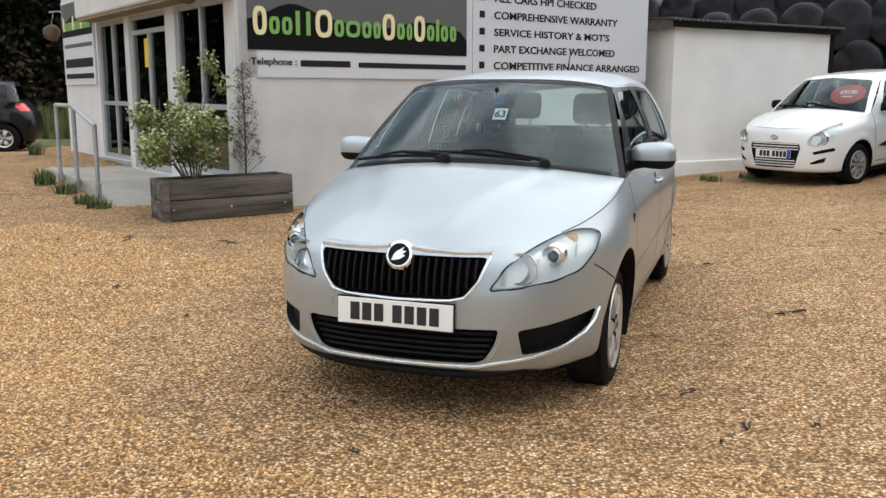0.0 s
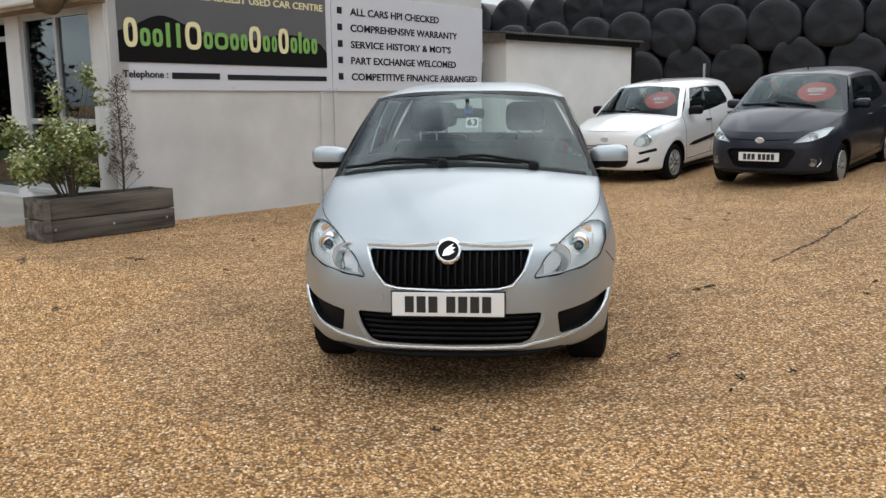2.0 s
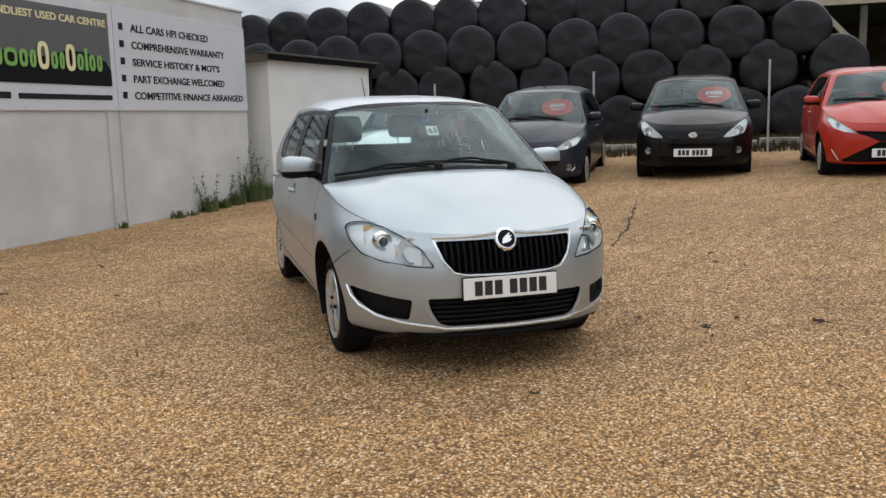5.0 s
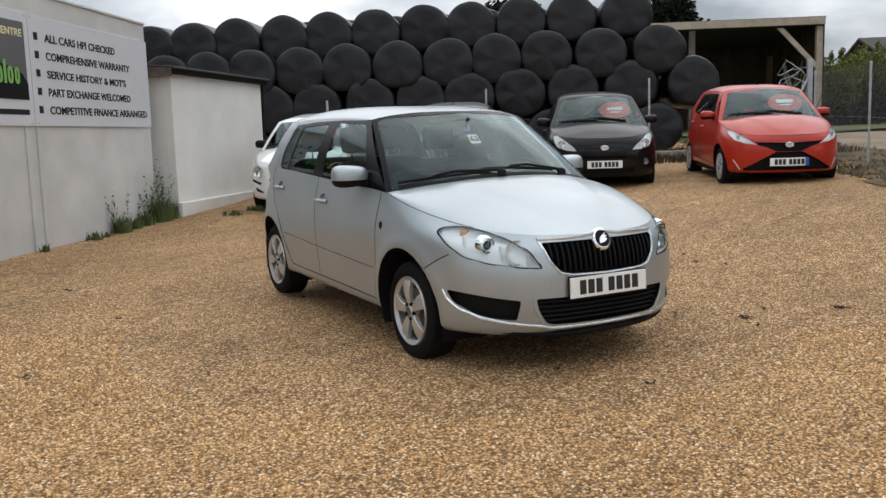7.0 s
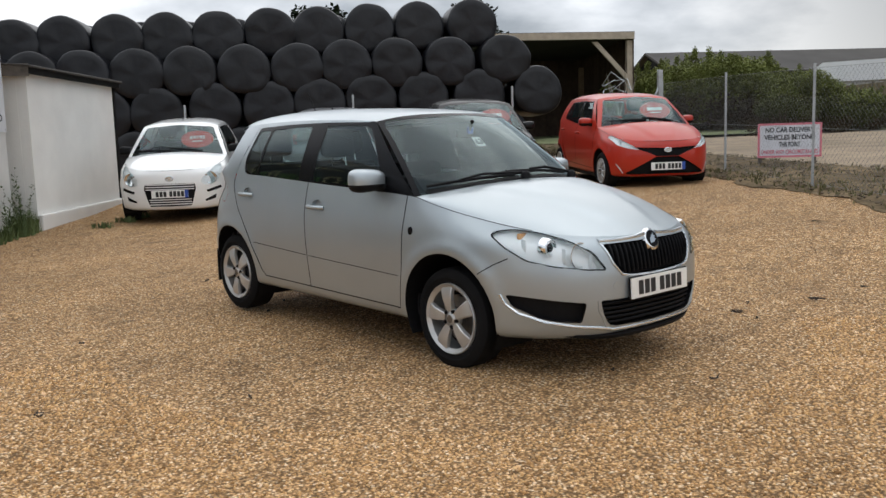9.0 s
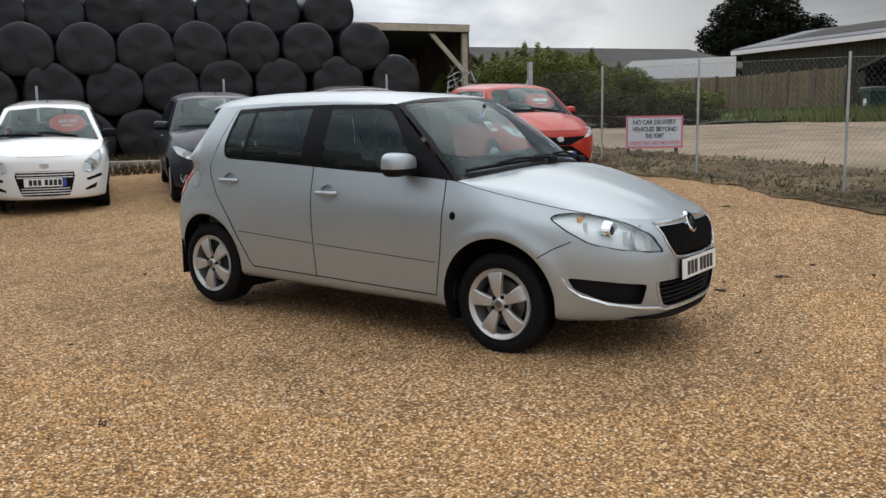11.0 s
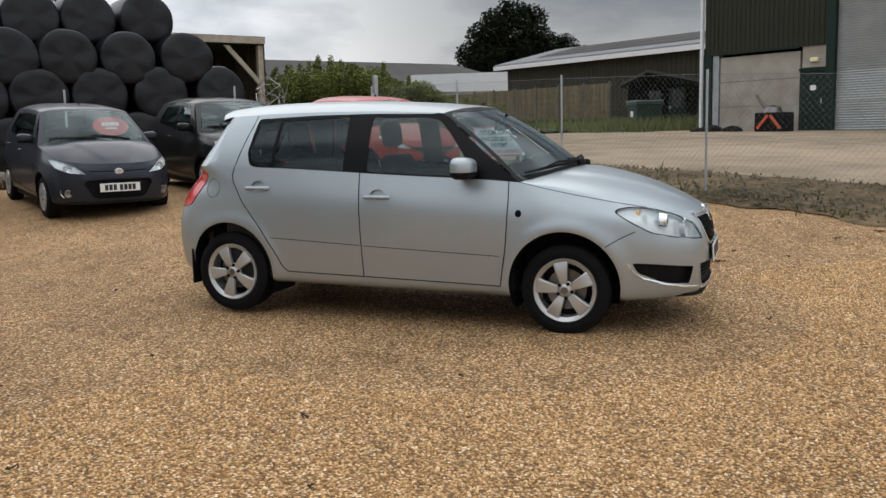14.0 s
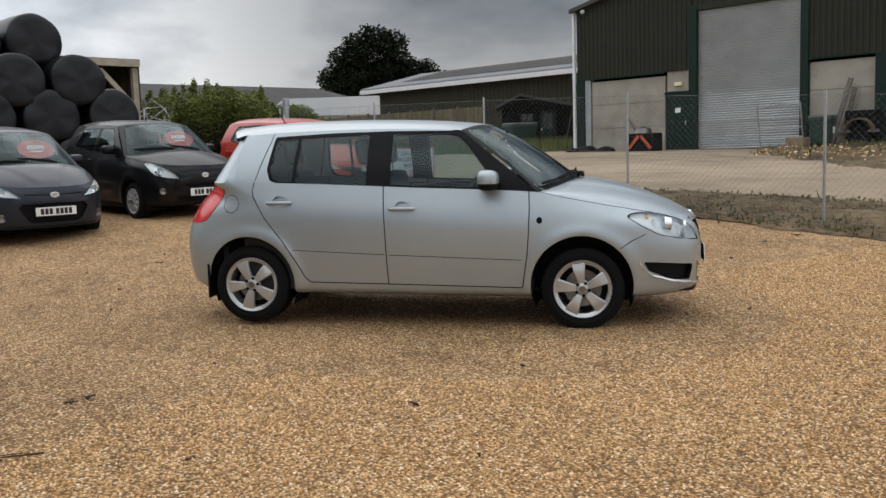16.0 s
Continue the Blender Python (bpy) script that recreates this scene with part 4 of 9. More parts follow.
def half_shell(S):
    """The half shell as vertices, quads and a patch number for each quad: 0 rings, 1 bonnet, 2 windscreen, 3 roof, 4 side glazing, 5 rear screen."""
    hw = S["wb"] / 2

    def outline(xf, xr, w, p, xa, xb, zfun):
        def curve(x0, x1, n, dense=300):
            f = np.linspace(0, np.pi / 2, dense)
            x = x0 + (x1 - x0) * np.cos(f)**(2 / p)
            y = w * np.sin(f)**(2 / p)
            s = np.concatenate([[0], np.cumsum(np.hypot(np.diff(x), np.diff(y)))])
            t = np.linspace(0, s[-1], n + 1)
            return np.interp(t, s, x), np.interp(t, s, y)
        fx, fy = curve(xa, xf, NF)
        mx = np.linspace(xa, xb, NS + 1)
        rx, ry = curve(xb, xr, NR)
        x = np.concatenate([fx, mx[1:], rx[::-1][1:]])
        y = np.concatenate([fy, np.full(NS, w), ry[::-1][1:]])
        y = y * (1 - 0.020 * np.clip((-x - 0.2) / 1.4, 0, 1)**1.5)
        return np.stack([x, y, zfun(x)], 1)
    levels = []
    for xf, xr, w, p, z0, z1, z2, z3 in S["rings"]:
        levels.append(outline(xf, xr, w, p, 1.05, -1.0, lambda x: cub([xr, -hw, hw, xf], [z3, z2, z1, z0], x)))
    bx, bz = zip(*S["belt"])
    xf, xr, w, p, xa, xb = S["top"]
    levels.append(outline(xf, xr, w, p, xa, xb, lambda x: cub(bx, bz, x)))
    lv = np.array(levels)                       # level, column, xyz
    # smooth interpolation between the rings
    rows, sub = [], 6
    n = len(lv)
    tang = np.empty_like(lv)
    tang[1:-1] = (lv[2:] - lv[:-2]) / 2
    tang[0], tang[-1] = lv[1] - lv[0], lv[-1] - lv[-2]
    for i in range(n - 1):
        for j in range(sub):
            s = j / sub
            rows.append(lv[i] * (2 * s**3 - 3 * s**2 + 1) + tang[i] * (s**3 - 2 * s**2 + s) + lv[i + 1] * (3 * s**2 - 2 * s**3) + tang[i + 1] * (s**3 - s**2))
    rows.append(lv[-1])
    ring = np.array(rows)
    # swelling round the wheel arches
    for hx in (hw, -hw):
        d = np.hypot(ring[:, :, 0] - hx, ring[:, :, 2] - S["hub"] - 0.01)
        side = np.clip((ring[:, :, 1] - 0.6) / 0.12, 0, 1)
        ring[:, :, 1] += S["flare"] * side * np.exp(-((d - S["arch"] - 0.02) / 0.05)**2)
    top = lv[-1]
    S["edge"] = [tuple(p) for p in top[:NF + 1]]
    V, Q, P = [], [], []

    def grid(a, pid):
        r, c = a.shape[:2]
        o = len(V)
        V.extend(a.reshape(-1, 3).tolist())
        for i in range(r - 1):
            for j in range(c - 1):
                Q.append((o + i * c + j, o + i * c + j + 1, o + (i + 1) * c + j + 1, o + (i + 1) * c + j))
                P.append(pid)
    grid(ring, 0)
    front = top[:NF + 1]
    yend, zend, xend = front[-1, 1], front[-1, 2], front[-1, 0]
    q = front[:, 1] / yend
    cx, cz = S["base"]
    basec = np.stack([xend + (cx - xend) * (1 - q**2), front[:, 1], zend + (cz - zend) * (1 - q**2)], 1)
    # bonnet
    nh = 18
    t = np.linspace(0, 1, nh + 1)[:, None]
    hood = front[None] * (1 - t[..., None]) + basec[None] * t[..., None]
    run = np.linalg.norm(basec - front, axis=1)[None] / 0.9
    hood[:, :, 2] += S["crown"] * 4 * t * (1 - t) * np.minimum(1, run**1.3)
    yc = 0.13 + 0.36 * t
    k = np.clip((yc + 0.045 - hood[:, :, 1]) / 0.09, 0, 1)
    hood[:, :, 2] += S["crease"] * (k * k * (3 - 2 * k)) * np.clip(t * 6, 0, 1) * np.clip((1 - t) * 8, 0, 1)
    grid(hood, 1)
    # windscreen
    fx, fz, fxe, fye, fze = S["front"]
    roofc = np.stack([fxe + (fx - fxe) * (1 - q**2), fye * q, fze + (fz - fze) * (1 - q**3.4)], 1)
    nw = 12
    t = np.linspace(0, 1, nw + 1)[:, None]
    scr = basec[None] * (1 - t[..., None]) + roofc[None] * t[..., None]
    scr[:, :, 0] += 0.018 * 4 * t * (1 - t) * (1 - 0.6 * q**2)
    scr[:, :, 2] += 0.022 * 4 * t * (1 - t) * (1 - 0.6 * q**2)
    grid(scr, 2)
    # roof
    rx, rz_, rxe, rye, rze = S["rear"]
    rearc = np.stack([rxe + (rx - rxe) * (1 - q**2), rye * q, rze + (rz_ - rze) * (1 - q**3.4)], 1)
    t = np.linspace(0, 1, NS + 1)[:, None]
    roof = roofc[None] * (1 - t[..., None]) + rearc[None] * t[..., None]
    b0, b1 = S["roofbulge"]
    roof[:, :, 2] += (b0 + b1 * (1 - q**5)) * (4 * t * (1 - t))**0.7
    roof[:, :, 1] += 0.018 * q * 4 * t * (1 - t)
    grid(roof, 3)
    # side glazing
    low, high = top[NF:NF + NS + 1], roof[:, -1]
    t = np.linspace(0, 1, 15)[:, None, None]
    side = low[None] * (1 - t) + high[None] * t
    side[:, :, 1] += 0.020 * 4 * t[..., 0] * (1 - t[..., 0])
    grid(side, 4)
    # rear screen
    low = top[NF + NS:]
    qq = low[:, 1] / low[0, 1]
    high = np.stack([np.interp(qq, q, rearc[:, i]) for i in range(3)], 1)
    t = np.linspace(0, 1, 9)[:, None, None]
    back = low[None] * (1 - t) + high[None] * t
    grid(back, 5)
    if "warp" in S:
        V = [(warp_x(S, x), y * S["warp"][3], z * S["warp"][4]) for x, y, z in V]
        S["edge"] = [(warp_x(S, x), y * S["warp"][3], z * S["warp"][4]) for x, y, z in S["edge"]]
    return V, Q, P


def warp_x(S, x):
    """From the common measures to a car's own: wheelbase, nose and tail are scaled apart."""
    k, kf, kr = S["warp"][:3]
    h = HERO["wb"] / 2
    return x * k if abs(x) <= h else (h * k + (x - h) * kf if x > 0 else -h * k + (x + h) * kr)


def inside(poly, a, b):
    c = False
    for i in range(len(poly)):
        (x1, y1), (x2, y2) = poly[i], poly[i - 1]
        if (y1 > b) != (y2 > b) and a < (x2 - x1) * (b - y1) / (y2 - y1) + x1:
            c = not c
    return c


def ribbon(line, w):
    """The outline of a band of width w along a line of 2D points, as a list of quads."""
    out = []
    for (x0, y0), (x1, y1) in zip(line, line[1:]):
        l = math.hypot(x1 - x0, y1 - y0)
        nx, ny = -(y1 - y0) / l * w / 2, (x1 - x0) / l * w / 2
        out.append([(x0 + nx, y0 + ny), (x1 + nx, y1 + ny), (x1 - nx, y1 - ny), (x0 - nx, y0 - ny)])
    return out


def disc(cx, cy, r, n=28, squash=1.0):
    return [(cx + r * math.cos(2 * math.pi * k / n), cy + squash * r * math.sin(2 * math.pi * k / n)) for k in range(n)]


class Shell:
    """A half shell that can be cut into panels along outlines in the side view ('s': x, z), the front view ('f': y, z) or the plan ('p': x, y)."""
    def __init__(self, S):
        self.S = S
        V, Q, P = half_shell(S)
        bm = bmesh.new()
        vs = [bm.verts.new(v) for v in V]
        lay = bm.faces.layers.int.new("patch")
        for q, p in zip(Q, P):
            try:
                f = bm.faces.new([vs[i] for i in q])
            except ValueError:
                continue
            f[lay] = p
        bmesh.ops.remove_doubles(bm, verts=bm.verts[:], dist=0.0004)
        bmesh.ops.dissolve_degenerate(bm, dist=0.0002, edges=bm.edges[:])
        bmesh.ops.recalc_face_normals(bm, faces=bm.faces[:])
        bm.normal_update()
        # outward: the side of the door faces +y
        probe = max(bm.faces, key=lambda f: f.calc_center_median().y)
        if probe.normal.y < 0:
            bmesh.ops.reverse_faces(bm, faces=bm.faces[:])
        self.bm, self.lay = bm, lay
        self.reg = bm.faces.layers.int.new("region")
        self.names = ["body"]
        from mathutils.bvhtree import BVHTree
        self.tree = BVHTree.FromBMesh(bm)

    def proj(self, view, c):
        return (c.x, c.z) if view == 's' else ((c.y, c.z) if view == 'f' else (c.x, c.y))

    def cut(self, name, view, polys, patches, test=None, raw=False):
        """Cuts the outlines into the shell; the faces inside become the region name."""
        if polys and not isinstance(polys[0][0], (tuple, list)):
            polys = [polys]
        if name not in self.names:
            self.names.append(name)
        rid = self.names.index(name)
        if "warp" in self.S and not raw:
            w = self.S["warp"]
            polys = [[(warp_x(self.S, a) if view != 'f' else a * w[3], b * (w[3] if view == 'p' else w[4])) for a, b in poly] for poly in polys]
        for poly in polys:
            a0, a1 = min(p[0] for p in poly) - 0.001, max(p[0] for p in poly) + 0.001
            b0, b1 = min(p[1] for p in poly) - 0.001, max(p[1] for p in poly) + 0.001

            def near(f):
                if f[self.lay] not in patches or f[self.reg] not in (0,) or (test and not test(f.calc_center_median())):
                    return False
                ps = [self.proj(view, v.co) for v in f.verts]
                return max(p[0] for p in ps) >= a0 and min(p[0] for p in ps) <= a1 and max(p[1] for p in ps) >= b0 and min(p[1] for p in ps) <= b1
            for i in range(len(poly)):
                (x0, y0), (x1, y1) = poly[i - 1], poly[i]
                l = math.hypot(x1 - x0, y1 - y0)
                if l < 1e-6:
                    continue
                nx, ny = -(y1 - y0) / l, (x1 - x0) / l
                m0, m1 = min(x0, x1) - 0.02, max(x0, x1) + 0.02
                k0, k1 = min(y0, y1) - 0.02, max(y0, y1) + 0.02
                fs = []
                for f in self.bm.faces:
                    if f[self.lay] in patches and f[self.reg] == 0:
                        ps = [self.proj(view, v.co) for v in f.verts]
                        if max(p[0] for p in ps) >= m0 and min(p[0] for p in ps) <= m1 and max(p[1] for p in ps) >= k0 and min(p[1] for p in ps) <= k1:
                            if not test or test(f.calc_center_median()):
                                fs.append(f)
                if not fs:
                    continue
                geom = fs + list({e for f in fs for e in f.edges}) + list({v for f in fs for v in f.verts})
                if view == 's':
                    co, no = (x0, 0, y0), (nx, 0, ny)
                elif view == 'f':
                    co, no = (0, x0, y0), (0, nx, ny)
                else:
                    co, no = (x0, y0, 0), (nx, ny, 0)
                bmesh.ops.bisect_plane(self.bm, geom=geom, dist=1e-5, plane_co=co, plane_no=no)
            for f in self.bm.faces:
                if f[self.reg] == 0 and f[self.lay] in patches:
                    c = f.calc_center_median()
                    if (not test or test(c)) and inside(poly, *self.proj(view, c)):
                        f[self.reg] = rid

    def mark(self, name, test):
        if name not in self.names:
            self.names.append(name)
        rid = self.names.index(name)
        for f in self.bm.faces:
            if f[self.reg] == 0 and test(f[self.lay], f.calc_center_median()):
                f[self.reg] = rid

    def take(self, name, mirror='both', push=0.0, way=None):
        """The region as a bmesh: 'both' halves, 'left' or 'right' one. push moves it inwards."""
        rid = self.names.index(name)
        out = bmesh.new()
        halves = {'both': (1, -1), 'left': (1,), 'right': (-1,)}[mirror]
        fs = [f for f in self.bm.faces if f[self.reg] == rid]
        for sgn in halves:
            mp = {}
            for f in fs:
                for v in f.verts:
                    if v not in mp:
                        off = (v.normal if way is None else Vector(way)) * -push
                        c = v.co + off
                        mp[v] = out.verts.new((c.x, c.y * sgn, c.z))
                vs = [mp[v] for v in f.verts]
                try:
                    out.faces.new(vs if sgn > 0 else vs[::-1])
                except ValueError:
                    pass
        if mirror == 'both':
            bmesh.ops.remove_doubles(out, verts=[v for v in out.verts if abs(v.co.y) < 0.003], dist=0.002)
        return out

    def pocket(self, name, depth, mirror='both', way=(1, 0, 0), grow=0.0):
        """The region as a recess with walls and a floor."""
        out = self.take(name, mirror)
        fs = out.faces[:]
        r = bmesh.ops.extrude_face_region(out, geom=fs)
        vs = [g for g in r["geom"] if isinstance(g, bmesh.types.BMVert)]
        for v in vs:
            v.co -= Vector(way) * depth
        bmesh.ops.delete(out, geom=fs, context='FACES')
        return out

    def nose(self, y, z):
        """The shell's x where a line from ahead meets it."""
        hit = self.tree.ray_cast(Vector((4, abs(y), z)), Vector((-1, 0, 0)))
        return hit[0].x if hit[0] else 2.0

    def flank(self, x, z):
        hit = self.tree.ray_cast(Vector((x, 3, z)), Vector((0, -1, 0)))
        return hit[0].y if hit[0] else 0.8

    def above(self, x, y):
        hit = self.tree.ray_cast(Vector((x, abs(y), 4)), Vector((0, 0, -1)))
        return hit[0].z if hit[0] else 1.0


def rim_bm(R, seg=60, wide=0.16):
    """Barrel and lip of a wheel; the outer face looks towards +y."""
    bm = bmesh.new()
    lathe(bm, [(R - 0.028, -wide), (R - 0.03, 0.0), (R - 0.012, 0.012), (R - 0.004, 0.016), (R, 0.010), (R, -0.005)], seg)
    return bm


def spoke_bm(R, ang, wide_hub, wide_rim, split=False):
    """One broad spoke, tapering to the hub, with a rounded back."""
    bm = bmesh.new()
    n = 7
    rings = []
    for i in range(n + 1):
        t = i / n
        r = 0.045 + (R - 0.022 - 0.045) * t
        w = wide_hub + (wide_rim - wide_hub) * t**0.9
        y = 0.006 + 0.016 * math.sin(t * math.pi * 0.8) - 0.012 * t
        rings.append([bm.verts.new(Vector((r, yy, s * w * k))) for s, k, yy in ((-1, 1.0, y - 0.022), (-1, 0.96, y), (-1, 0.80, y + 0.004), (1, 0.80, y + 0.004), (1, 0.96, y), (1, 1.0, y - 0.022))])
    for a, b in zip(rings, rings[1:]):
        for k in range(5):
            bm.faces.new((a[k], a[k + 1], b[k + 1], b[k]))
    bmesh.ops.recalc_face_normals(bm, faces=bm.faces[:])
    bm.transform(Matrix.Rotation(ang, 4, 'Y'))
    return bm


def wheel(parent, x, y, S, style, turn=0.0, steer=0.0):
    """Tyre, rim, spokes, hub cap, brake disc. y < 0 is the car's right."""
    T, R = S["tyre"], S["rim"]
    w = new("wheel")
    w.parent = parent
    flip = 180 if y < 0 else 0
    w.matrix_local = pose(x, y, S["hub"], 0, 0, flip + steer) @ pose(0, 0, 0, 0, turn, 0)
    bm = bmesh.new()
    lathe(bm, [(R - 0.01, -0.17), (R + 0.03, -0.18), (T - 0.03, -0.185), (T - 0.006, -0.17), (T, -0.14), (T, -0.03), (T - 0.006, -0.005), (T - 0.03, 0.012), (T - 0.055, 0.016), (R + 0.03, 0.012), (R + 0.006, 0.008), (R - 0.004, 0.0)], 64)
    part("tyre", bm, RUBBER, w, smooth=35)
    mat = ALLOY if style == "alloy5" else HUBCAP
    part("rim", rim_bm(R), mat, w, smooth=40)
    bm = bmesh.new()
    lathe(bm, [(0.0, -0.06), (0.075, -0.06), (0.13, -0.055), (0.13, -0.075)], 40)
    part("brake_disc", bm, STEEL, w, smooth=40)
    bm = bmesh.new()
    lathe(bm, [(0.0, -0.10), (R - 0.03, -0.10)], 40)
    part("wheel_back", bm, BLACK_PLASTIC, w)
    n, a, b = {"alloy5": (5, 0.022, 0.050), "multi": (10, 0.014, 0.026), "cap7": (7, 0.026, 0.052)}[style]
    for k in range(n):
        part("spoke", spoke_bm(R, 2 * math.pi * k / n, a, b), mat, w, smooth=16)
    bm = bmesh.new()
    lathe(bm, [(0.0, 0.014), (0.026, 0.014), (0.030, 0.010), (0.050, 0.006), (0.060, -0.004), (0.060, -0.03)], 32)
    part("hub", bm, mat, w, smooth=40)
    bm = bmesh.new()
    lathe(bm, [(0.0, 0.0165), (0.022, 0.0165), (0.024, 0.0135)], 24)
    part("centre_cap", bm, STEEL if style == "alloy5" else CHROME, w)
    for k in range(5):
        bm = bmesh.new()
        lathe(bm, [(0.0, 0.016), (0.009, 0.016), (0.011, 0.013), (0.011, -0.01)], 12)
        an = 2 * math.pi * (k + 0.5) / 5
        bm.transform(Matrix.Translation((0.047 * math.cos(an), 0, -0.047 * math.sin(an))))
        part("wheel_bolt", bm, BLACK_PLASTIC, w)
    return w


def along_nose(sh, line, w, d, mat, name, parent, both=True, label="", lift=0.0):
    """A trim strip along a front-view line (y, z), lying on the nose: w high, d proud. One that leaves the middle free is made once for each side."""
    if both is True and min(p[0] for p in line) > 0.03:
        along_nose(sh, line, w, d, mat, name, parent, -1, label, lift)
        both = 1
    bm = bmesh.new()
    for sgn in ((1, -1) if both is True else (both,)):
        rings = []
        for i, (y, z) in enumerate(line):
            (ya, za), (yb, zb) = line[max(0, i - 1)], line[min(len(line) - 1, i + 1)]
            l = math.hypot(yb - ya, zb - za) or 1
            ny, nz = -(zb - za) / l * w / 2, (yb - ya) / l * w / 2
            x = sh.nose(y, z) + lift
            rings.append([bm.verts.new(c) for c in ((x - 0.01, sgn * (y + ny), z + nz), (x + d * 0.7, sgn * (y + ny * 0.9), z + nz * 0.9), (x + d, sgn * (y + ny * 0.3), z + nz * 0.3), (x + d * 0.7, sgn * (y - ny * 0.9), z - nz * 0.9), (x - 0.01, sgn * (y - ny), z - nz))])
        for a, b in zip(rings, rings[1:]):
            for k in range(4):
                bm.faces.new((a[k], a[k + 1], b[k + 1], b[k]))
    bmesh.ops.recalc_face_normals(bm, faces=bm.faces[:])
    return part(name, bm, mat, parent, label, smooth=50)


def bonnet_seam(S, parent, x_lamp, y_nose):
    """The dark shut line round the bonnet: along each wing, and across the nose."""
    e = S["edge"]
    for sg in (1, -1):
        pts = [(x, sg * (y - 0.002), z + 0.001) for x, y, z in e if x < x_lamp]
        part("shut_line", tubebm(pts, 0.0026, 6), SEAM, parent)
    if not y_nose:
        return
    pts = [(x + 0.001, y, z) for x, y, z in e if y < y_nose]
    pts = [(x, -y, z) for x, y, z in pts[:0:-1]] + pts
    part("shut_line", tubebm(pts, 0.0022, 6), SEAM, parent)


def arch_liners(sh, parent, hw, zc, R, inner):
    """Dark lining of the four wheel arches."""
    for hx in (hw, -hw):
        for sg in (1, -1):
            bm = bmesh.new()
            prev, inside = None, []
            for k in range(37):
                a = -0.45 + (math.pi + 0.9) * k / 36
                x, z = hx + (R + 0.004) * math.cos(a), zc + (R + 0.004) * math.sin(a)
                yo = sh.flank(hx + (R + 0.013) * math.cos(a), max(0.25, zc + (R + 0.013) * math.sin(a))) - 0.001
                cur = (bm.verts.new((x, sg * yo, z)), bm.verts.new((x, sg * inner, z)))
                inside.append(cur[1])
                if prev:
                    bm.faces.new((prev[0], cur[0], cur[1], prev[1]))
                prev = cur
            bm.faces.new(inside)
            part("arch_liner", bm, BLACK_PLASTIC, parent, smooth=40)


def dense(line, n=8):
    out = []
    for (a, b), (c, d) in zip(line, line[1:]):
        out += [(a + (c - a) * k / n, b + (d - b) * k / n) for k in range(n)]
    return out + [line[-1]]


def rounded(line, r=0.02, n=4):
    """Rounds the corners of a closed outline."""
    out = []
    k = len(line)
    for i in range(k):
        p, a, b = Vector(line[i]), Vector(line[i - 1]), Vector(line[(i + 1) % k])
        ra = min(r, (a - p).length * 0.45)
        rb = min(r, (b - p).length * 0.45)
        s, e = p + (a - p).normalized() * ra, p + (b - p).normalized() * rb
        for j in range(n + 1):
            t = j / n
            c = s * (1 - t)**2 + p * 2 * t * (1 - t) + e * t * t
            out.append((c.x, c.y))
    return out


def seat(parent, x, y, name="seat"):
    s = new(name)
    s.parent = parent
    s.matrix_local = pose(x, y, 0)
    part("cushion", boxbm((-0.27, -0.25, 0.38), (0.26, 0.25, 0.56), 0.05), SEAT, s, smooth=50)
    part("backrest", boxbm((-0.07, -0.24, 0.0), (0.07, 0.24, 0.62), 0.055, pose(-0.27, 0, 0.50, 0, -14, 0)), SEAT, s, smooth=50)
    part("headrest", boxbm((-0.05, -0.14, 0.0), (0.05, 0.14, 0.20), 0.045, pose(-0.44, 0, 1.165, 0, -8, 0)), SEAT, s, smooth=50)
    for sy in (-0.06, 0.06):
        part("headrest_post", tubebm([(-0.425, sy, 1.09), (-0.44, sy, 1.19)], 0.006, 6), CHROME, s)


def plate_on(sh, parent, y, z, tilt=0.0, blue=False, lift=0.012, wide=0.52, tall=0.111):
    """Number plate: white board, its characters as plain bars."""
    x = max(sh.nose(0.0, z), sh.nose(0.12, z)) + lift
    p = part("number_plate", boxbm((-0.006, -wide / 2, -tall / 2), (0.006, wide / 2, tall / 2), 0.002), PLATE_WHITE, parent, "white number plate with dark bars")
    p.matrix_local = pose(x, y, z, 0, tilt, 0)
    part("plate_edge", boxbm((-0.010, -wide / 2 - 0.006, -tall / 2 - 0.006), (-0.003, wide / 2 + 0.006, tall / 2 + 0.006), 0.002), BLACK_PLASTIC, p)
    if blue:
        part("blue_band", boxbm((0.006, wide / 2 - 0.05, -tall / 2), (0.0075, wide / 2, tall / 2)), PLATE_BLUE, p)
    yy = wide / 2 - 0.06
    for k in range(7):
        if k == 4:
            yy -= 0.028
        part("plate_bar", boxbm((0.006, yy - 0.042, -0.038), (0.0078, yy, 0.038)), INK, p)
        yy -= 0.055
    return p


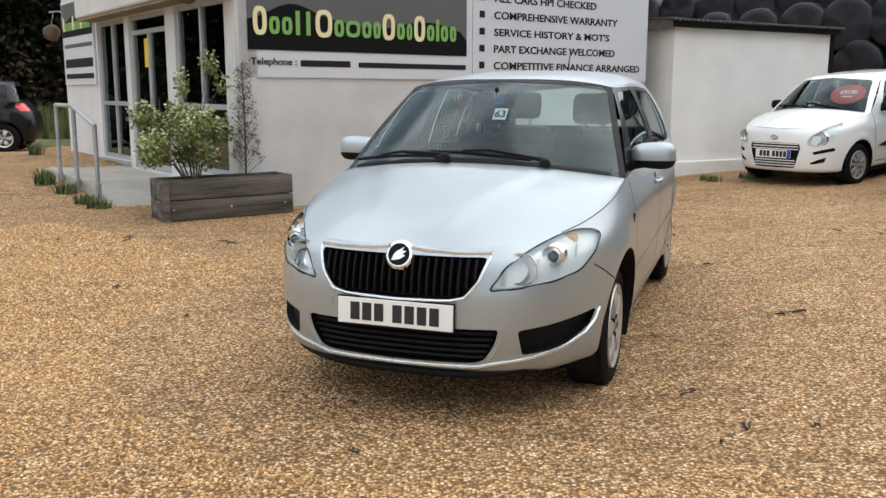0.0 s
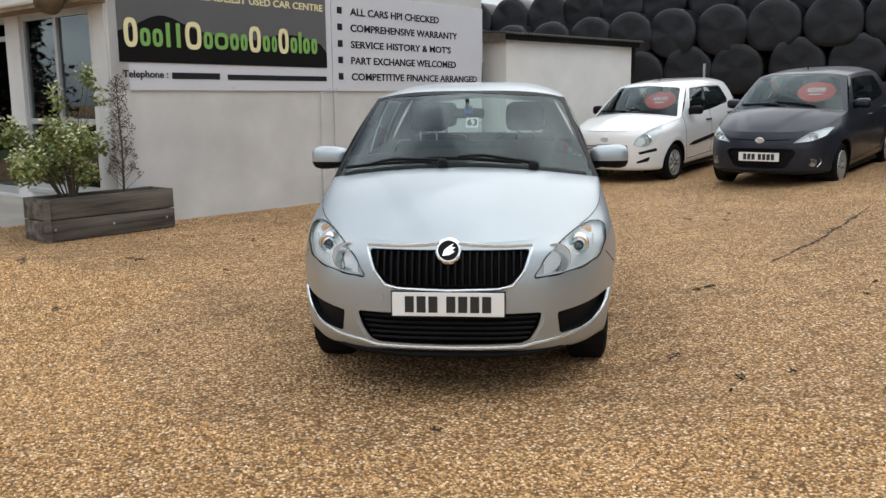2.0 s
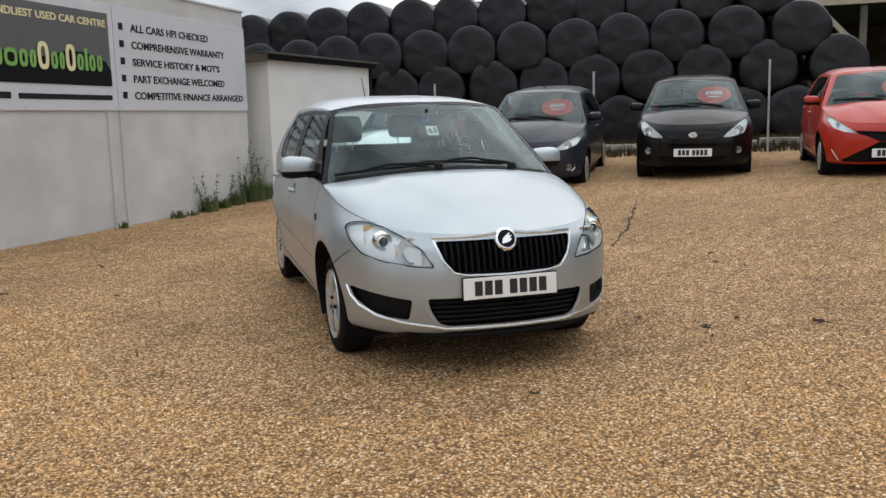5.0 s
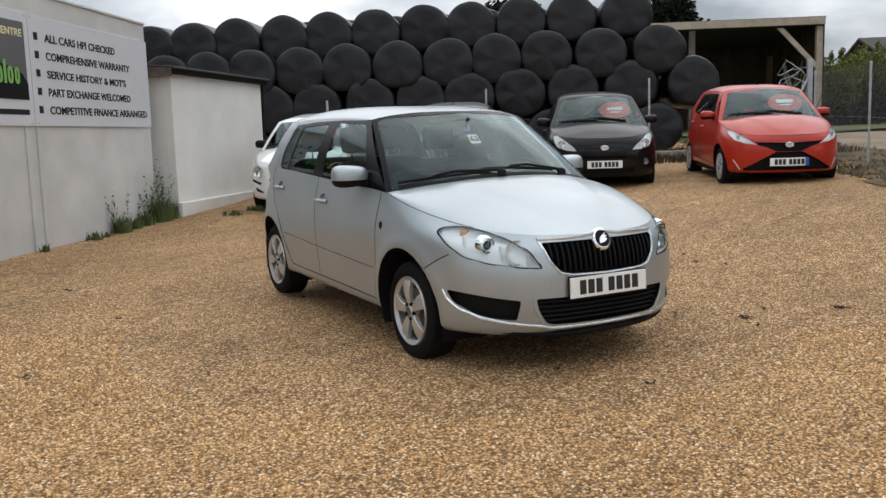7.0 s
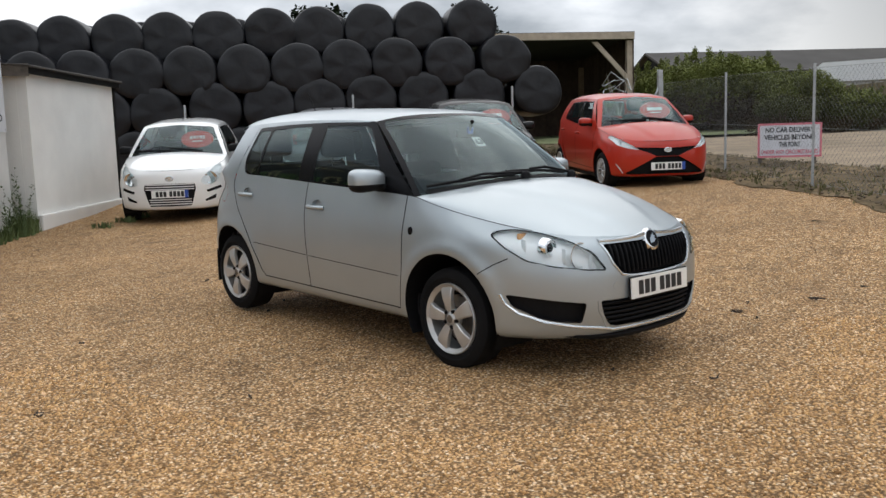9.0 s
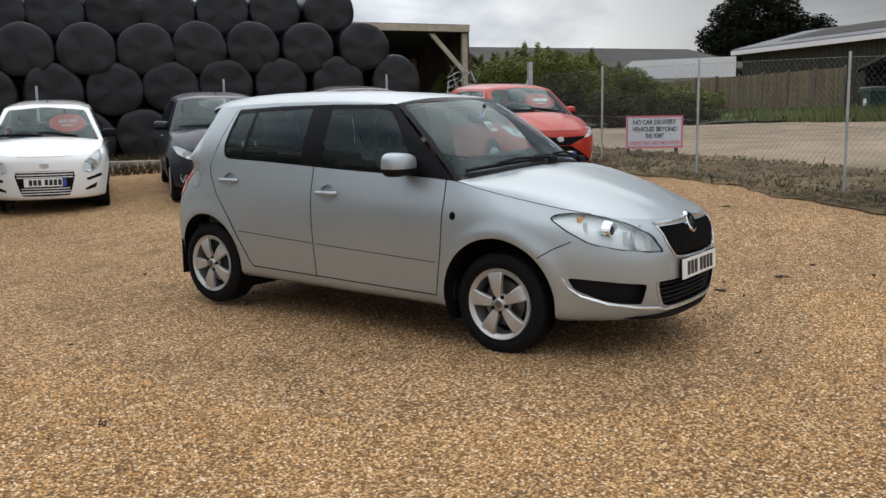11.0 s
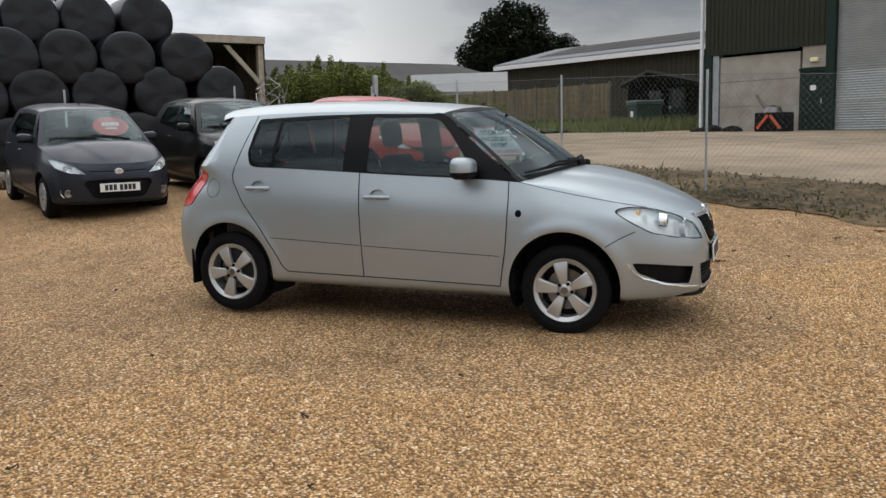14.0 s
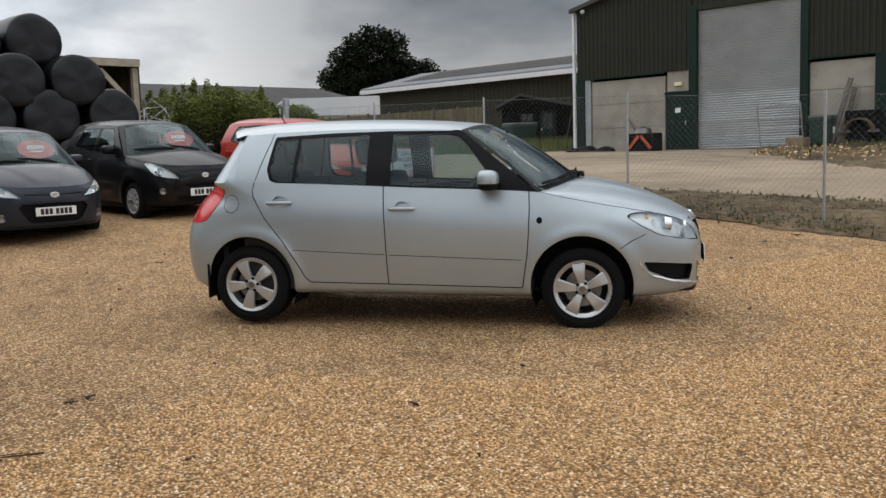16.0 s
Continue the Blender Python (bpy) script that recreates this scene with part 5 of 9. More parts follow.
def mirror_part(sh, parent, side, x, z, mat, size=1.0):
    """Door mirror: black arm and housing, painted cap, glass."""
    y0 = sh.flank(x, z - 0.03)
    m = new("door_mirror")
    m.parent = parent
    m.matrix_local = Matrix.Diagonal((1, side, 1, 1))
    m = m
    k = size

    def blob(cut_lo, cut_hi):
        bm = bmesh.new()
        bmesh.ops.create_uvsphere(bm, u_segments=20, v_segments=14, radius=1.0)
        for v in bm.verts:
            p = v.co
            e = 0.62
            q = [math.copysign(abs(c)**e, c) for c in p]
            v.co = Vector((0.082 * k * q[0] * (1 if q[0] > 0 else 0.75), 0.115 * k * q[1], 0.068 * k * q[2] * (1 + 0.12 * q[1])))
        bmesh.ops.bisect_plane(bm, geom=bm.verts[:] + bm.edges[:] + bm.faces[:], plane_co=(0, 0, cut_lo), plane_no=(0, 0, -1), clear_outer=True)
        bmesh.ops.bisect_plane(bm, geom=bm.verts[:] + bm.edges[:] + bm.faces[:], plane_co=(0, 0, cut_hi), plane_no=(0, 0, 1), clear_outer=True)
        bm.transform(Matrix.Translation((x - 0.02, y0 + 0.088 * k, z + 0.045)))
        return bm
    part("mirror_cap", blob(-0.022 * k, 0.2), mat, m, smooth=60)
    part("mirror_housing", blob(-0.2, -0.0225 * k), BLACK_PLASTIC, m, smooth=60)
    part("mirror_arm", tubebm([(x + 0.02, y0 - 0.03, z + 0.0), (x + 0.01, y0 + 0.03, z + 0.005), (x, y0 + 0.05, z + 0.02)], 0.032 * k, 10, 0.026 * k), BLACK_PLASTIC, m, smooth=60)
    return m


def hero_car():
    S = HERO
    sh = Shell(S)
    hw = S["wb"] / 2
    FRONT = lambda c: c.x > 1.35
    # openings and panel gaps
    for hx in (hw, -hw):
        sh.cut("arch", 's', disc(hx - (0.005 if hx > 0 else 0), S["hub"] + 0.008, S["arch"], 44), (0,), lambda c: c.y > 0.5)
    lamp = rounded([(0.392, 0.592), (0.50, 0.600), (0.63, 0.620), (0.715, 0.650), (0.755, 0.715), (0.758, 0.775), (0.725, 0.798), (0.67, 0.806), (0.60, 0.788), (0.53, 0.750), (0.45, 0.686)], 0.02, 3)
    sh.cut("headlamp", 'f', lamp, (0, 1), FRONT)
    grille = rounded([(-0.01, 0.725), (0.378, 0.724), (0.345, 0.630), (0.295, 0.568), (0.235, 0.554), (-0.01, 0.547)], 0.02, 3)
    sh.cut("grille", 'f', grille, (0,), FRONT)
    sh.cut("intake", 'f', rounded([(-0.01, 0.432), (0.435, 0.432), (0.415, 0.362), (0.375, 0.298), (0.33, 0.283), (-0.01, 0.276)], 0.02, 3), (0,), FRONT)
    sh.cut("side_intake", 'f', rounded([(0.505, 0.424), (0.62, 0.440), (0.765, 0.466), (0.745, 0.400), (0.68, 0.345), (0.62, 0.326), (0.520, 0.316)], 0.015, 3), (0,), FRONT)
    sh.cut("splitter", 'f', [(-0.01, 0.18), (0.56, 0.18), (0.54, 0.228), (0.30, 0.243), (-0.01, 0.243)], (0,), lambda c: c.x > 1.6)
    door_gap = [(0.862, 0.99), (0.868, 0.84), (0.862, 0.68), (0.850, 0.52), (0.828, 0.37), (0.815, 0.288)]
    b_gap = [(-0.190, 1.03), (-0.174, 0.70), (-0.160, 0.300)]
    rear_gap = [(-1.178, 1.075), (-1.196, 0.995), (-1.184, 0.945), (-1.10, 0.80), (-0.952, 0.613), (-0.850, 0.455), (-0.795, 0.352), (-0.755, 0.316)]
    foot_gap = [(-0.755, 0.316), (-0.160, 0.306), (0.815, 0.286)]
    for line, w in ((door_gap, 0.008), (b_gap, 0.008), (rear_gap, 0.008), (foot_gap, 0.008)):
        sh.cut("gap", 's', ribbon(line, w), (0,), lambda c: c.y > 0.6)
    sh.cut("gap", 's', ribbon([(-0.88, 0.554), (-0.182, 0.522)], 0.005), (0,), lambda c: c.y > 0.6)
    sh.cut("gap", 's', ribbon([(-0.150, 0.520), (0.81, 0.484)], 0.005), (0,), lambda c: c.y > 0.6)
    sh.cut("gap", 's', ribbon([(1.490, 0.565), (1.575, 0.618), (1.665, 0.660)], 0.006), (0,), lambda c: c.y > 0.5)
    sh.cut("gap", 's', ribbon([(-1.178, 1.065), (-1.150, 1.16), (-1.090, 1.34), (-1.068, 1.44)], 0.007), (4,))
    ring = disc(-1.372, 0.897, 0.066, 26)
    sh.cut("gap", 's', ribbon(ring + ring[:1], 0.004), (0,), lambda c: c.y > 0.5)
    sh.cut("tail_lamp", 's', rounded([(-1.57, 1.043), (-1.435, 1.002), (-1.445, 0.962), (-1.52, 0.868), (-1.605, 0.772), (-1.70, 0.748), (-1.95, 0.74), (-1.95, 1.06)], 0.015, 3), (0,), lambda c: c.y > 0.42 and c.x < -1.3)
    for hx, hz, nm in ((-0.045, 0.866, "front_cup"), (-0.975, 0.916, "rear_cup")):
        sh.cut(nm, 's', disc(hx, hz, 0.056, 22, 0.66), (0,), lambda c: c.y > 0.6)
    sh.cut("front_door", 's', [(-0.190, 1.06), (0.862, 0.99), (0.868, 0.84), (0.862, 0.68), (0.850, 0.52), (0.828, 0.37), (0.815, 0.288), (-0.160, 0.306)], (0,), lambda c: c.y > 0.6)
    sh.cut("rear_door", 's', [(-1.178, 1.075), (-1.196, 0.995), (-1.184, 0.945), (-1.10, 0.80), (-0.952, 0.613), (-0.850, 0.455), (-0.795, 0.352), (-0.755, 0.316), (-0.160, 0.306), (-0.190, 1.06)], (0,), lambda c: c.y > 0.6)
    sh.cut("front_window", 's', rounded([(-0.140, 1.022), (0.60, 0.992), (0.56, 1.11), (0.42, 1.29), (0.34, 1.365), (0.27, 1.382), (-0.140, 1.388)], 0.02, 3), (4,))
    sh.cut("rear_window", 's', rounded([(-0.862, 1.048), (-0.318, 1.026), (-0.318, 1.388), (-0.842, 1.372)], 0.015, 3), (4,))
    sh.cut("quarter_window", 's', rounded([(-1.068, 1.15), (-1.04, 1.076), (-0.97, 1.056), (-0.892, 1.050), (-0.868, 1.370), (-1.035, 1.362)], 0.022, 3), (4,))
    sh.cut("window_surround", 's', rounded([(-1.092, 1.15), (-1.062, 1.064), (-0.98, 1.040), (-0.34, 1.010), (0.40, 0.975), (0.98, 0.945), (0.98, 1.02), (0.42, 1.44), (0.30, 1.404), (-0.16, 1.411), (-0.60, 1.406), (-1.055, 1.388)], 0.02, 3), (4,))
    sh.cut("screen", 'f', rounded([(-0.01, 0.9), (0.745, 0.9), (0.728, 1.0), (0.570, 1.390), (0.525, 1.412), (-0.01, 1.440)], 0.02, 3), (2,))
    sh.mark("pillar", lambda p, c: p == 2)
    sh.mark("bonnet", lambda p, c: p == 1)
    sh.mark("roof", lambda p, c: p == 3)
    sh.cut("rear_screen", 'f', rounded([(-0.01, 1.10), (0.50, 1.10), (0.46, 1.36), (-0.01, 1.40)], 0.03, 3), (5,))
    car = thing("hatchback", "silver five-door hatchback with alloy wheels parked on gravel", "car", CAR_POSE)
    part("body", sh.take("body"), SILVER, car, smooth=40)
    part("bonnet", sh.take("bonnet"), SILVER, car, smooth=40)
    part("roof", sh.take("roof"), SILVER, car, smooth=60)
    for sd in ('left', 'right'):
        for nm in ("front_door", "rear_door"):
            part(nm, sh.take(nm, sd), SILVER, car, smooth=40)
        for nm in ("front_window", "rear_window", "quarter_window"):
            g = part(nm, sh.take(nm, sd, 0.004), DARK_GLASS, car, "tinted side glass", smooth=60)
            g.visible_shadow = False
        part("window_surround", sh.take("window_surround", sd), GLOSS_BLACK, car, "gloss black window surround", smooth=40)
        part("pillar", sh.take("pillar", sd, -0.002), GLOSS_BLACK, car, "black screen pillar", smooth=40)
        part("tail_lamp", sh.take("tail_lamp", sd, -0.004), TAIL_RED, car, "red tail lamp", smooth=60)
    for sd, sg in (('left', 1), ('right', -1)):
        part("panel_gap", sh.take("gap", sd, 0.007), SEAM, car)
        for nm in ("front_cup", "rear_cup"):
            part("handle_recess", sh.pocket(nm, 0.022, sd, (0, sg, 0)), SILVER, car, smooth=50)
    for nm in ("screen", "rear_screen"):
        g = part("windscreen" if nm == "screen" else "rear_screen", sh.take(nm), GLASS, car, smooth=60)
        g.visible_shadow = False
    arch_liners(sh, car, hw, S["hub"] + 0.008, S["arch"], 0.45)
    bonnet_seam(S, car, 1.72, 0)
    # front lamps
    for sd, sg in (('left', 1), ('right', -1)):
        hl = part("headlamp", sh.pocket("headlamp", 0.06, sd), REFLECTOR, car, "clear headlamp with chrome reflector")
        lens = part("lens", sh.take("headlamp", sd, -0.003), LENS, hl, smooth=60)
        lens.visible_shadow = False
        along_nose(sh, lamp + lamp[:1], 0.007, 0.002, GLOSS_BLACK, "lamp_seal", hl, sg)
        cy, cz = 0.61, 0.715
        bx = sh.nose(cy, cz)
        bm = bmesh.new()
        lathe(bm, [(0.0, 0.040), (0.030, 0.038), (0.033, 0.036), (0.038, 0.046), (0.045, 0.047), (0.050, 0.036), (0.054, 0.0)], 32, 'X')
        bm.transform(Matrix.Translation((bx - 0.068, sg * cy, cz)))
        part("projector", bm, LAMP_CHROME, hl, smooth=50)
        bm = bmesh.new()
        bmesh.ops.create_uvsphere(bm, u_segments=20, v_segments=12, radius=0.031)
        bm.transform(Matrix.Translation((bx - 0.034, sg * cy, cz)) @ Matrix.Diagonal((0.6, 0.8, 0.8, 1)))
        part("bulb_lens", bm, GLOSS_BLACK, hl, smooth=180)
        bm = bmesh.new()
        lathe(bm, [(0.0, -0.045), (0.025, -0.04), (0.058, -0.012), (0.066, 0.0), (0.070, 0.0)], 28, 'X')
        b2x = sh.nose(0.50, 0.672)
        bm.transform(Matrix.Translation((b2x - 0.03, sg * 0.50, 0.672)))
        part("reflector_bowl", bm, LAMP_CHROME, hl, smooth=50)
        b3x = sh.nose(0.665, 0.772)
        part("indicator", boxbm((b3x - 0.055, sg * 0.625 - 0.055, 0.752), (b3x - 0.03, sg * 0.625 + 0.055, 0.786), 0.008), AMBER, hl)
        for yy, zz in ((0.44, 0.63), (0.56, 0.66), (0.685, 0.71)):
            rx_ = sh.nose(yy, zz + 0.02)
            part("reflector_rib", boxbm((rx_ - 0.055, sg * yy - 0.004, zz - 0.03), (rx_ - 0.028, sg * yy + 0.004, zz + 0.05), 0.003), REFLECTOR, hl)
    # grille with its upright slats
    g = part("grille", sh.pocket("grille", 0.05), BLACK_PLASTIC, car, "black grille with upright slats")
    for k in range(-10, 11):
        y = k * 0.0335
        z1 = 0.716
        z0 = 0.564 if abs(y) < 0.27 else 0.568 + (abs(y) - 0.27) * 1.1
        if abs(y) > 0.35:
            continue
        bm = bmesh.new()
        xs = [(z0 + (z1 - z0) * j / 6) for j in range(7)]
        prev = None
        for z in xs:
            x = sh.nose(y, z) - 0.002
            cur = [bm.verts.new(c) for c in ((x - 0.045, y - 0.009, z), (x - 0.008, y - 0.008, z), (x, y - 0.004, z), (x, y + 0.004, z), (x - 0.008, y + 0.008, z), (x - 0.045, y + 0.009, z))]
            if prev:
                for j in range(5):
                    bm.faces.new((prev[j], prev[j + 1], cur[j + 1], cur[j]))
            prev = cur
        bmesh.ops.recalc_face_normals(bm, faces=bm.faces[:])
        part("slat", bm, GLOSS_BLACK, g, smooth=50)
    along_nose(sh, dense([(0.0, 0.541), (0.235, 0.548), (0.300, 0.562), (0.352, 0.626), (0.388, 0.730)], 5), 0.012, 0.008, BRIGHT_TRIM, "grille_surround", car)
    along_nose(sh, dense([(0.05, 0.752), (0.12, 0.744), (0.25, 0.738), (0.388, 0.737)], 6), 0.024, 0.006, BRIGHT_TRIM, "grille_bar", car)
    bx = sh.nose(0, 0.722) + 0.004
    badge = part("badge", boxbm((-0.001, -0.001, -0.001), (0.001, 0.001, 0.001)), CHROME, car, "round chrome badge with dark centre")
    badge.data.clear_geometry()
    bm = bmesh.new()
    lathe(bm, [(0.078, -0.012), (0.074, 0.004), (0.062, 0.010), (0.052, 0.012), (0.046, 0.008), (0.0, 0.008)], 40, 'X')
    bm.to_mesh(badge.data)
    bm.free()
    badge.data.polygons.foreach_set("use_smooth", [True] * len(badge.data.polygons))
    badge.matrix_local = pose(bx - 0.012, 0, 0.719, 0, -24, 0) @ Matrix.Scale(0.86, 4)
    bm = bmesh.new()
    lathe(bm, [(0.056, 0.009), (0.056, 0.0125), (0.0, 0.0125)], 32, 'X')
    part("badge_field", bm, GLOSS_BLACK, badge)
    bm = bmesh.new()
    prism(bm, [(-0.022, -0.022), (0.004, -0.018), (0.024, -0.004), (0.012, 0.0), (0.026, 0.012), (0.010, 0.012), (0.018, 0.026), (-0.004, 0.012), (-0.016, 0.0)], 0.0085, 0.0105, 'X')
    bm.transform(Matrix.Translation((0.0045, 0, 0)) @ Matrix.Diagonal((1, 1.5, 1.45, 1)))
    part("badge_emblem", bm, CHROME, badge)
    # lower nose
    it = part("lower_intake", sh.pocket("intake", 0.06), BLACK_PLASTIC, car, "black lower intake with cross bars")
    for z in (0.303, 0.329, 0.355, 0.381, 0.408):
        half = 0.36 + (z - 0.278) * 0.45
        bm = bmesh.new()
        prev = None
        for k in range(-12, 13):
            y = half * k / 12
            x = sh.nose(y, z) - 0.022
            cur = [bm.verts.new((x + dx, y, z + dz)) for dx, dz in ((-0.03, -0.006), (0.0, -0.007), (0.004, 0.0), (0.0, 0.007), (-0.03, 0.006))]
            if prev:
                for j in range(4):
                    bm.faces.new((prev[j], prev[j + 1], cur[j + 1], cur[j]))
            prev = cur
        bmesh.ops.recalc_face_normals(bm, faces=bm.faces[:])
        part("intake_bar", bm, BLACK_PLASTIC, it, smooth=50)
    for sd in ('left', 'right'):
        part("side_intake", sh.pocket("side_intake", 0.04, sd, (0.8, 0.6 if sd == 'left' else -0.6, 0)), BLACK_PLASTIC, car, "black blanked side intake")
    along_nose(sh, dense([(0.0, 0.260), (0.34, 0.265), (0.40, 0.280), (0.55, 0.300), (0.66, 0.326), (0.73, 0.368), (0.762, 0.415), (0.776, 0.466)], 5), 0.014, 0.008, BRIGHT_TRIM, "bumper_trim", car, label="raised silver bumper edge")
    along_nose(sh, dense([(0.385, 0.283), (0.44, 0.378), (0.448, 0.433)], 4), 0.010, 0.006, SILVER, "intake_edge", car)
    sp = part("splitter", sh.take("splitter", 'both', -0.010, (1, 0, 0)), BLACK_PLASTIC, car, "black lower lip", smooth=40)
    bm = bmesh.new()
    prev = None
    for k in range(-16, 17):
        y = 0.60 * k / 16
        up = 0.040 * abs(k / 16)**3
        x = sh.nose(y, 0.27)
        cur = [bm.verts.new(c) for c in ((x - 0.05, y, 0.258 + up), (x - 0.022, y, 0.240 + up), (x - 0.012, y, 0.222 + up), (x - 0.022, y, 0.204 + up), (x - 0.16, y, 0.200 + up))]
        if prev:
            for j in range(4):
                bm.faces.new((prev[j], prev[j + 1], cur[j + 1], cur[j]))
        prev = cur
    bmesh.ops.recalc_face_normals(bm, faces=bm.faces[:])
    part("air_dam", bm, BLACK_PLASTIC, sp, smooth=50)
    plate_on(sh, car, 0.0, 0.479, -3.0)
    bm = bmesh.new()
    lathe(bm, [(0.0, 0.001), (0.028, 0.001), (0.029, -0.002)], 24, 'X')
    bm.transform(Matrix.Translation((sh.nose(0.33, 0.505) + 0.001, -0.33, 0.505)) @ Matrix.Rotation(radians(-14), 4, 'Z'))
    part("towing_eye_cover", bm, SILVER, car)
    # cowl, wipers
    bm = bmesh.new()
    rows_ = []
    for k in range(-16, 17):
        y = 0.70 * k / 16
        q = (y / 0.768)**2
        x = 0.93 + 0.24 * (1 - q)
        z = 0.955 + 0.080 * (1 - q)
        rows_.append([bm.verts.new(c) for c in ((x + 0.012, y, z + 0.004), (x - 0.05, y, z + 0.030), (x - 0.13, y * 0.98, z + 0.098))])
    for a, b in zip(rows_, rows_[1:]):
        for k in range(2):
            bm.faces.new((a[k], a[k + 1], b[k + 1], b[k]))
    part("scuttle", bm, BLACK_PLASTIC, car, "black plastic scuttle panel", smooth=40)

    def on_screen(y, t):
        q = (y / 0.768)**2
        bx_, bz_ = 0.93 + 0.24 * (1 - q), 0.955 + 0.08 * (1 - q)
        return Vector((bx_ - 0.64 * t + 0.03, y * (1 - 0.2 * t), bz_ + 0.42 * t + 0.018))
    for y0, y1, t1 in ((-0.10, -0.66, 0.055), (0.40, -0.16, 0.07)):
        w = new("wiper")
        w.parent = car
        part("wiper_arm", tubebm([on_screen(y0, 0.03) + Vector((0, 0, 0.01)), on_screen((y0 + y1) / 2, t1 * 0.7 + 0.02) + Vector((0, 0, 0.02)), on_screen(y1 * 0.75 + y0 * 0.25, t1) + Vector((0, 0, 0.012))], 0.010, 8, 0.006), BLACK_PLASTIC, w, smooth=50)
        part("wiper_blade", tubebm([on_screen(y0 + (y1 - y0) * k, 0.035 + (t1 - 0.02) * k) for k in (0.12, 0.35, 0.6, 0.85, 1.08)], 0.009, 6), BLACK_PLASTIC, w)
        bm = bmesh.new()
        lathe(bm, [(0.03, -0.01), (0.028, 0.02), (0.015, 0.032), (0.0, 0.033)], 16, 'Z')
        bm.transform(Matrix.Translation(on_screen(y0, 0.0)))
        part("wiper_pivot", bm, BLACK_PLASTIC, w, smooth=50)
    # side fittings
    for side in (1, -1):
        mirror_part(sh, car, side, 0.60, 1.005, SILVER, 1.02)
        for hx, hz in ((-0.045, 0.853), (-0.975, 0.903)):
            y = sh.flank(hx, hz)
            h = new("door_handle")
            h.parent = car
            h.matrix_local = Matrix.Diagonal((1, side, 1, 1))
            part("handle_bar", tubebm([(hx - 0.095, y - 0.002, hz), (hx - 0.07, y + 0.026, hz), (hx + 0.05, y + 0.030, hz + 0.001), (hx + 0.09, y + 0.004, hz)], 0.0135, 10), SILVER, h, smooth=60)
        y = sh.flank(0.94, 0.76)
        bm = bmesh.new()
        lathe(bm, [(0.0, 0.004), (0.016, 0.004), (0.021, 0.001), (0.021, -0.006)], 20)
        bm.transform(Matrix.Diagonal((1, side, 1, 1)) @ Matrix.Translation((0.938, y, 0.762)) @ Matrix.Diagonal((1, 1, 1.2, 1)))
        part("side_badge", bm, GLOSS_BLACK, car)
        for hx in (hw, -hw):
            x = hx - 0.372 if hx > 0 else hx - 0.362
            bm = boxbm((x - 0.008, 0.60, 0.18 if hx < 0 else 0.22), (x + 0.008, 0.745, 0.44 if hx < 0 else 0.37), 0.006)
            bm.transform(Matrix.Diagonal((1, side, 1, 1)))
            part("mudflap", bm, BLACK_PLASTIC, car)
        bm = boxbm((-0.84, 0.52, 0.23), (0.85, 0.64, 0.27), 0.01)
        bm.transform(Matrix.Diagonal((1, side, 1, 1)))
        part("sill", bm, BLACK_PLASTIC, car)
    for x, y, st in ((hw, 0.735, 0), (hw, -0.735, 0), (-hw, 0.725, 0), (-hw, -0.725, 0)):
        wheel(car, x, y + (0.04 if y > 0 else -0.04), S, "alloy5", -8 if x > 0 else 78).location.z -= 0.016 if x > 0 else 0.003
    # roof spoiler, aerial
    bm = bmesh.new()
    prev = None
    for k in range(-12, 13):
        q = k / 12
        y = 0.56 * q
        x0 = -1.30 - 0.16 * (1 - q * q)
        z0 = 1.402 + 0.070 * (1 - abs(q)**3.4)
        cur = [bm.verts.new(c) for c in ((x0 + 0.10, y, z0 + 0.012), (x0 - 0.02, y, z0 + 0.004), (x0 - 0.088, y, z0 - 0.014), (x0 - 0.094, y, z0 - 0.030), (x0 + 0.02, y, z0 - 0.045))]
        if prev:
            for j in range(4):
                bm.faces.new((prev[j], prev[j + 1], cur[j + 1], cur[j]))
        prev = cur
    bmesh.ops.recalc_face_normals(bm, faces=bm.faces[:])
    part("spoiler", bm, SILVER, car, smooth=40)
    part("aerial", tubebm([(-1.18, 0.0, 1.48), (-1.20, 0, 1.50), (-1.32, 0, 1.68)], 0.006, 6, 0.003), BLACK_PLASTIC, car)
    # underside and cabin
    part("floor_pan", boxbm((-1.45, -0.64, 0.235), (1.45, 0.64, 0.265)), BLACK_PLASTIC, car)
    part("engine_block", boxbm((1.0, -0.42, 0.24), (1.85, 0.42, 0.72)), BLACK_PLASTIC, car)
    part("bulkhead", boxbm((0.80, -0.72, 0.24), (0.88, 0.72, 0.90)), DASH_AND_SHADE, car)
    for side in (1, -1):
        bm = boxbm((-1.3, 0.70, 0.25), (0.85, 0.725, 0.985), 0.01)
        bm.transform(Matrix.Diagonal((1, side, 1, 1)))
        part("door_lining", bm, DASH_AND_SHADE, car)
    part("rear_lining", boxbm((-1.50, -0.66, 0.25), (-1.46, 0.66, 1.0)), DASH_AND_SHADE, car)
    bm = bmesh.new()
    prism(bm, [(0.95, 0.60), (0.42, 0.60), (0.40, 0.82), (0.50, 0.93), (0.98, 0.965)], -0.70, 0.70, 'Y')
    bmesh.ops.bevel(bm, geom=bm.edges[:], offset=0.03, segments=2, affect='EDGES')
    part("dashboard", bm, DASH_AND_SHADE, car, smooth=40)
    part("headlining", sh.take("roof", 'both', 0.03), LINING, car, smooth=60)
    for y in (0.35, -0.35):
        seat(car, 0.02, y, "front_seat")
        seat(car, -0.82, y, "rear_seat")
    part("rear_bench", boxbm((-1.02, -0.64, 0.40), (-0.55, 0.64, 0.58), 0.05), SEAT, car, smooth=50)
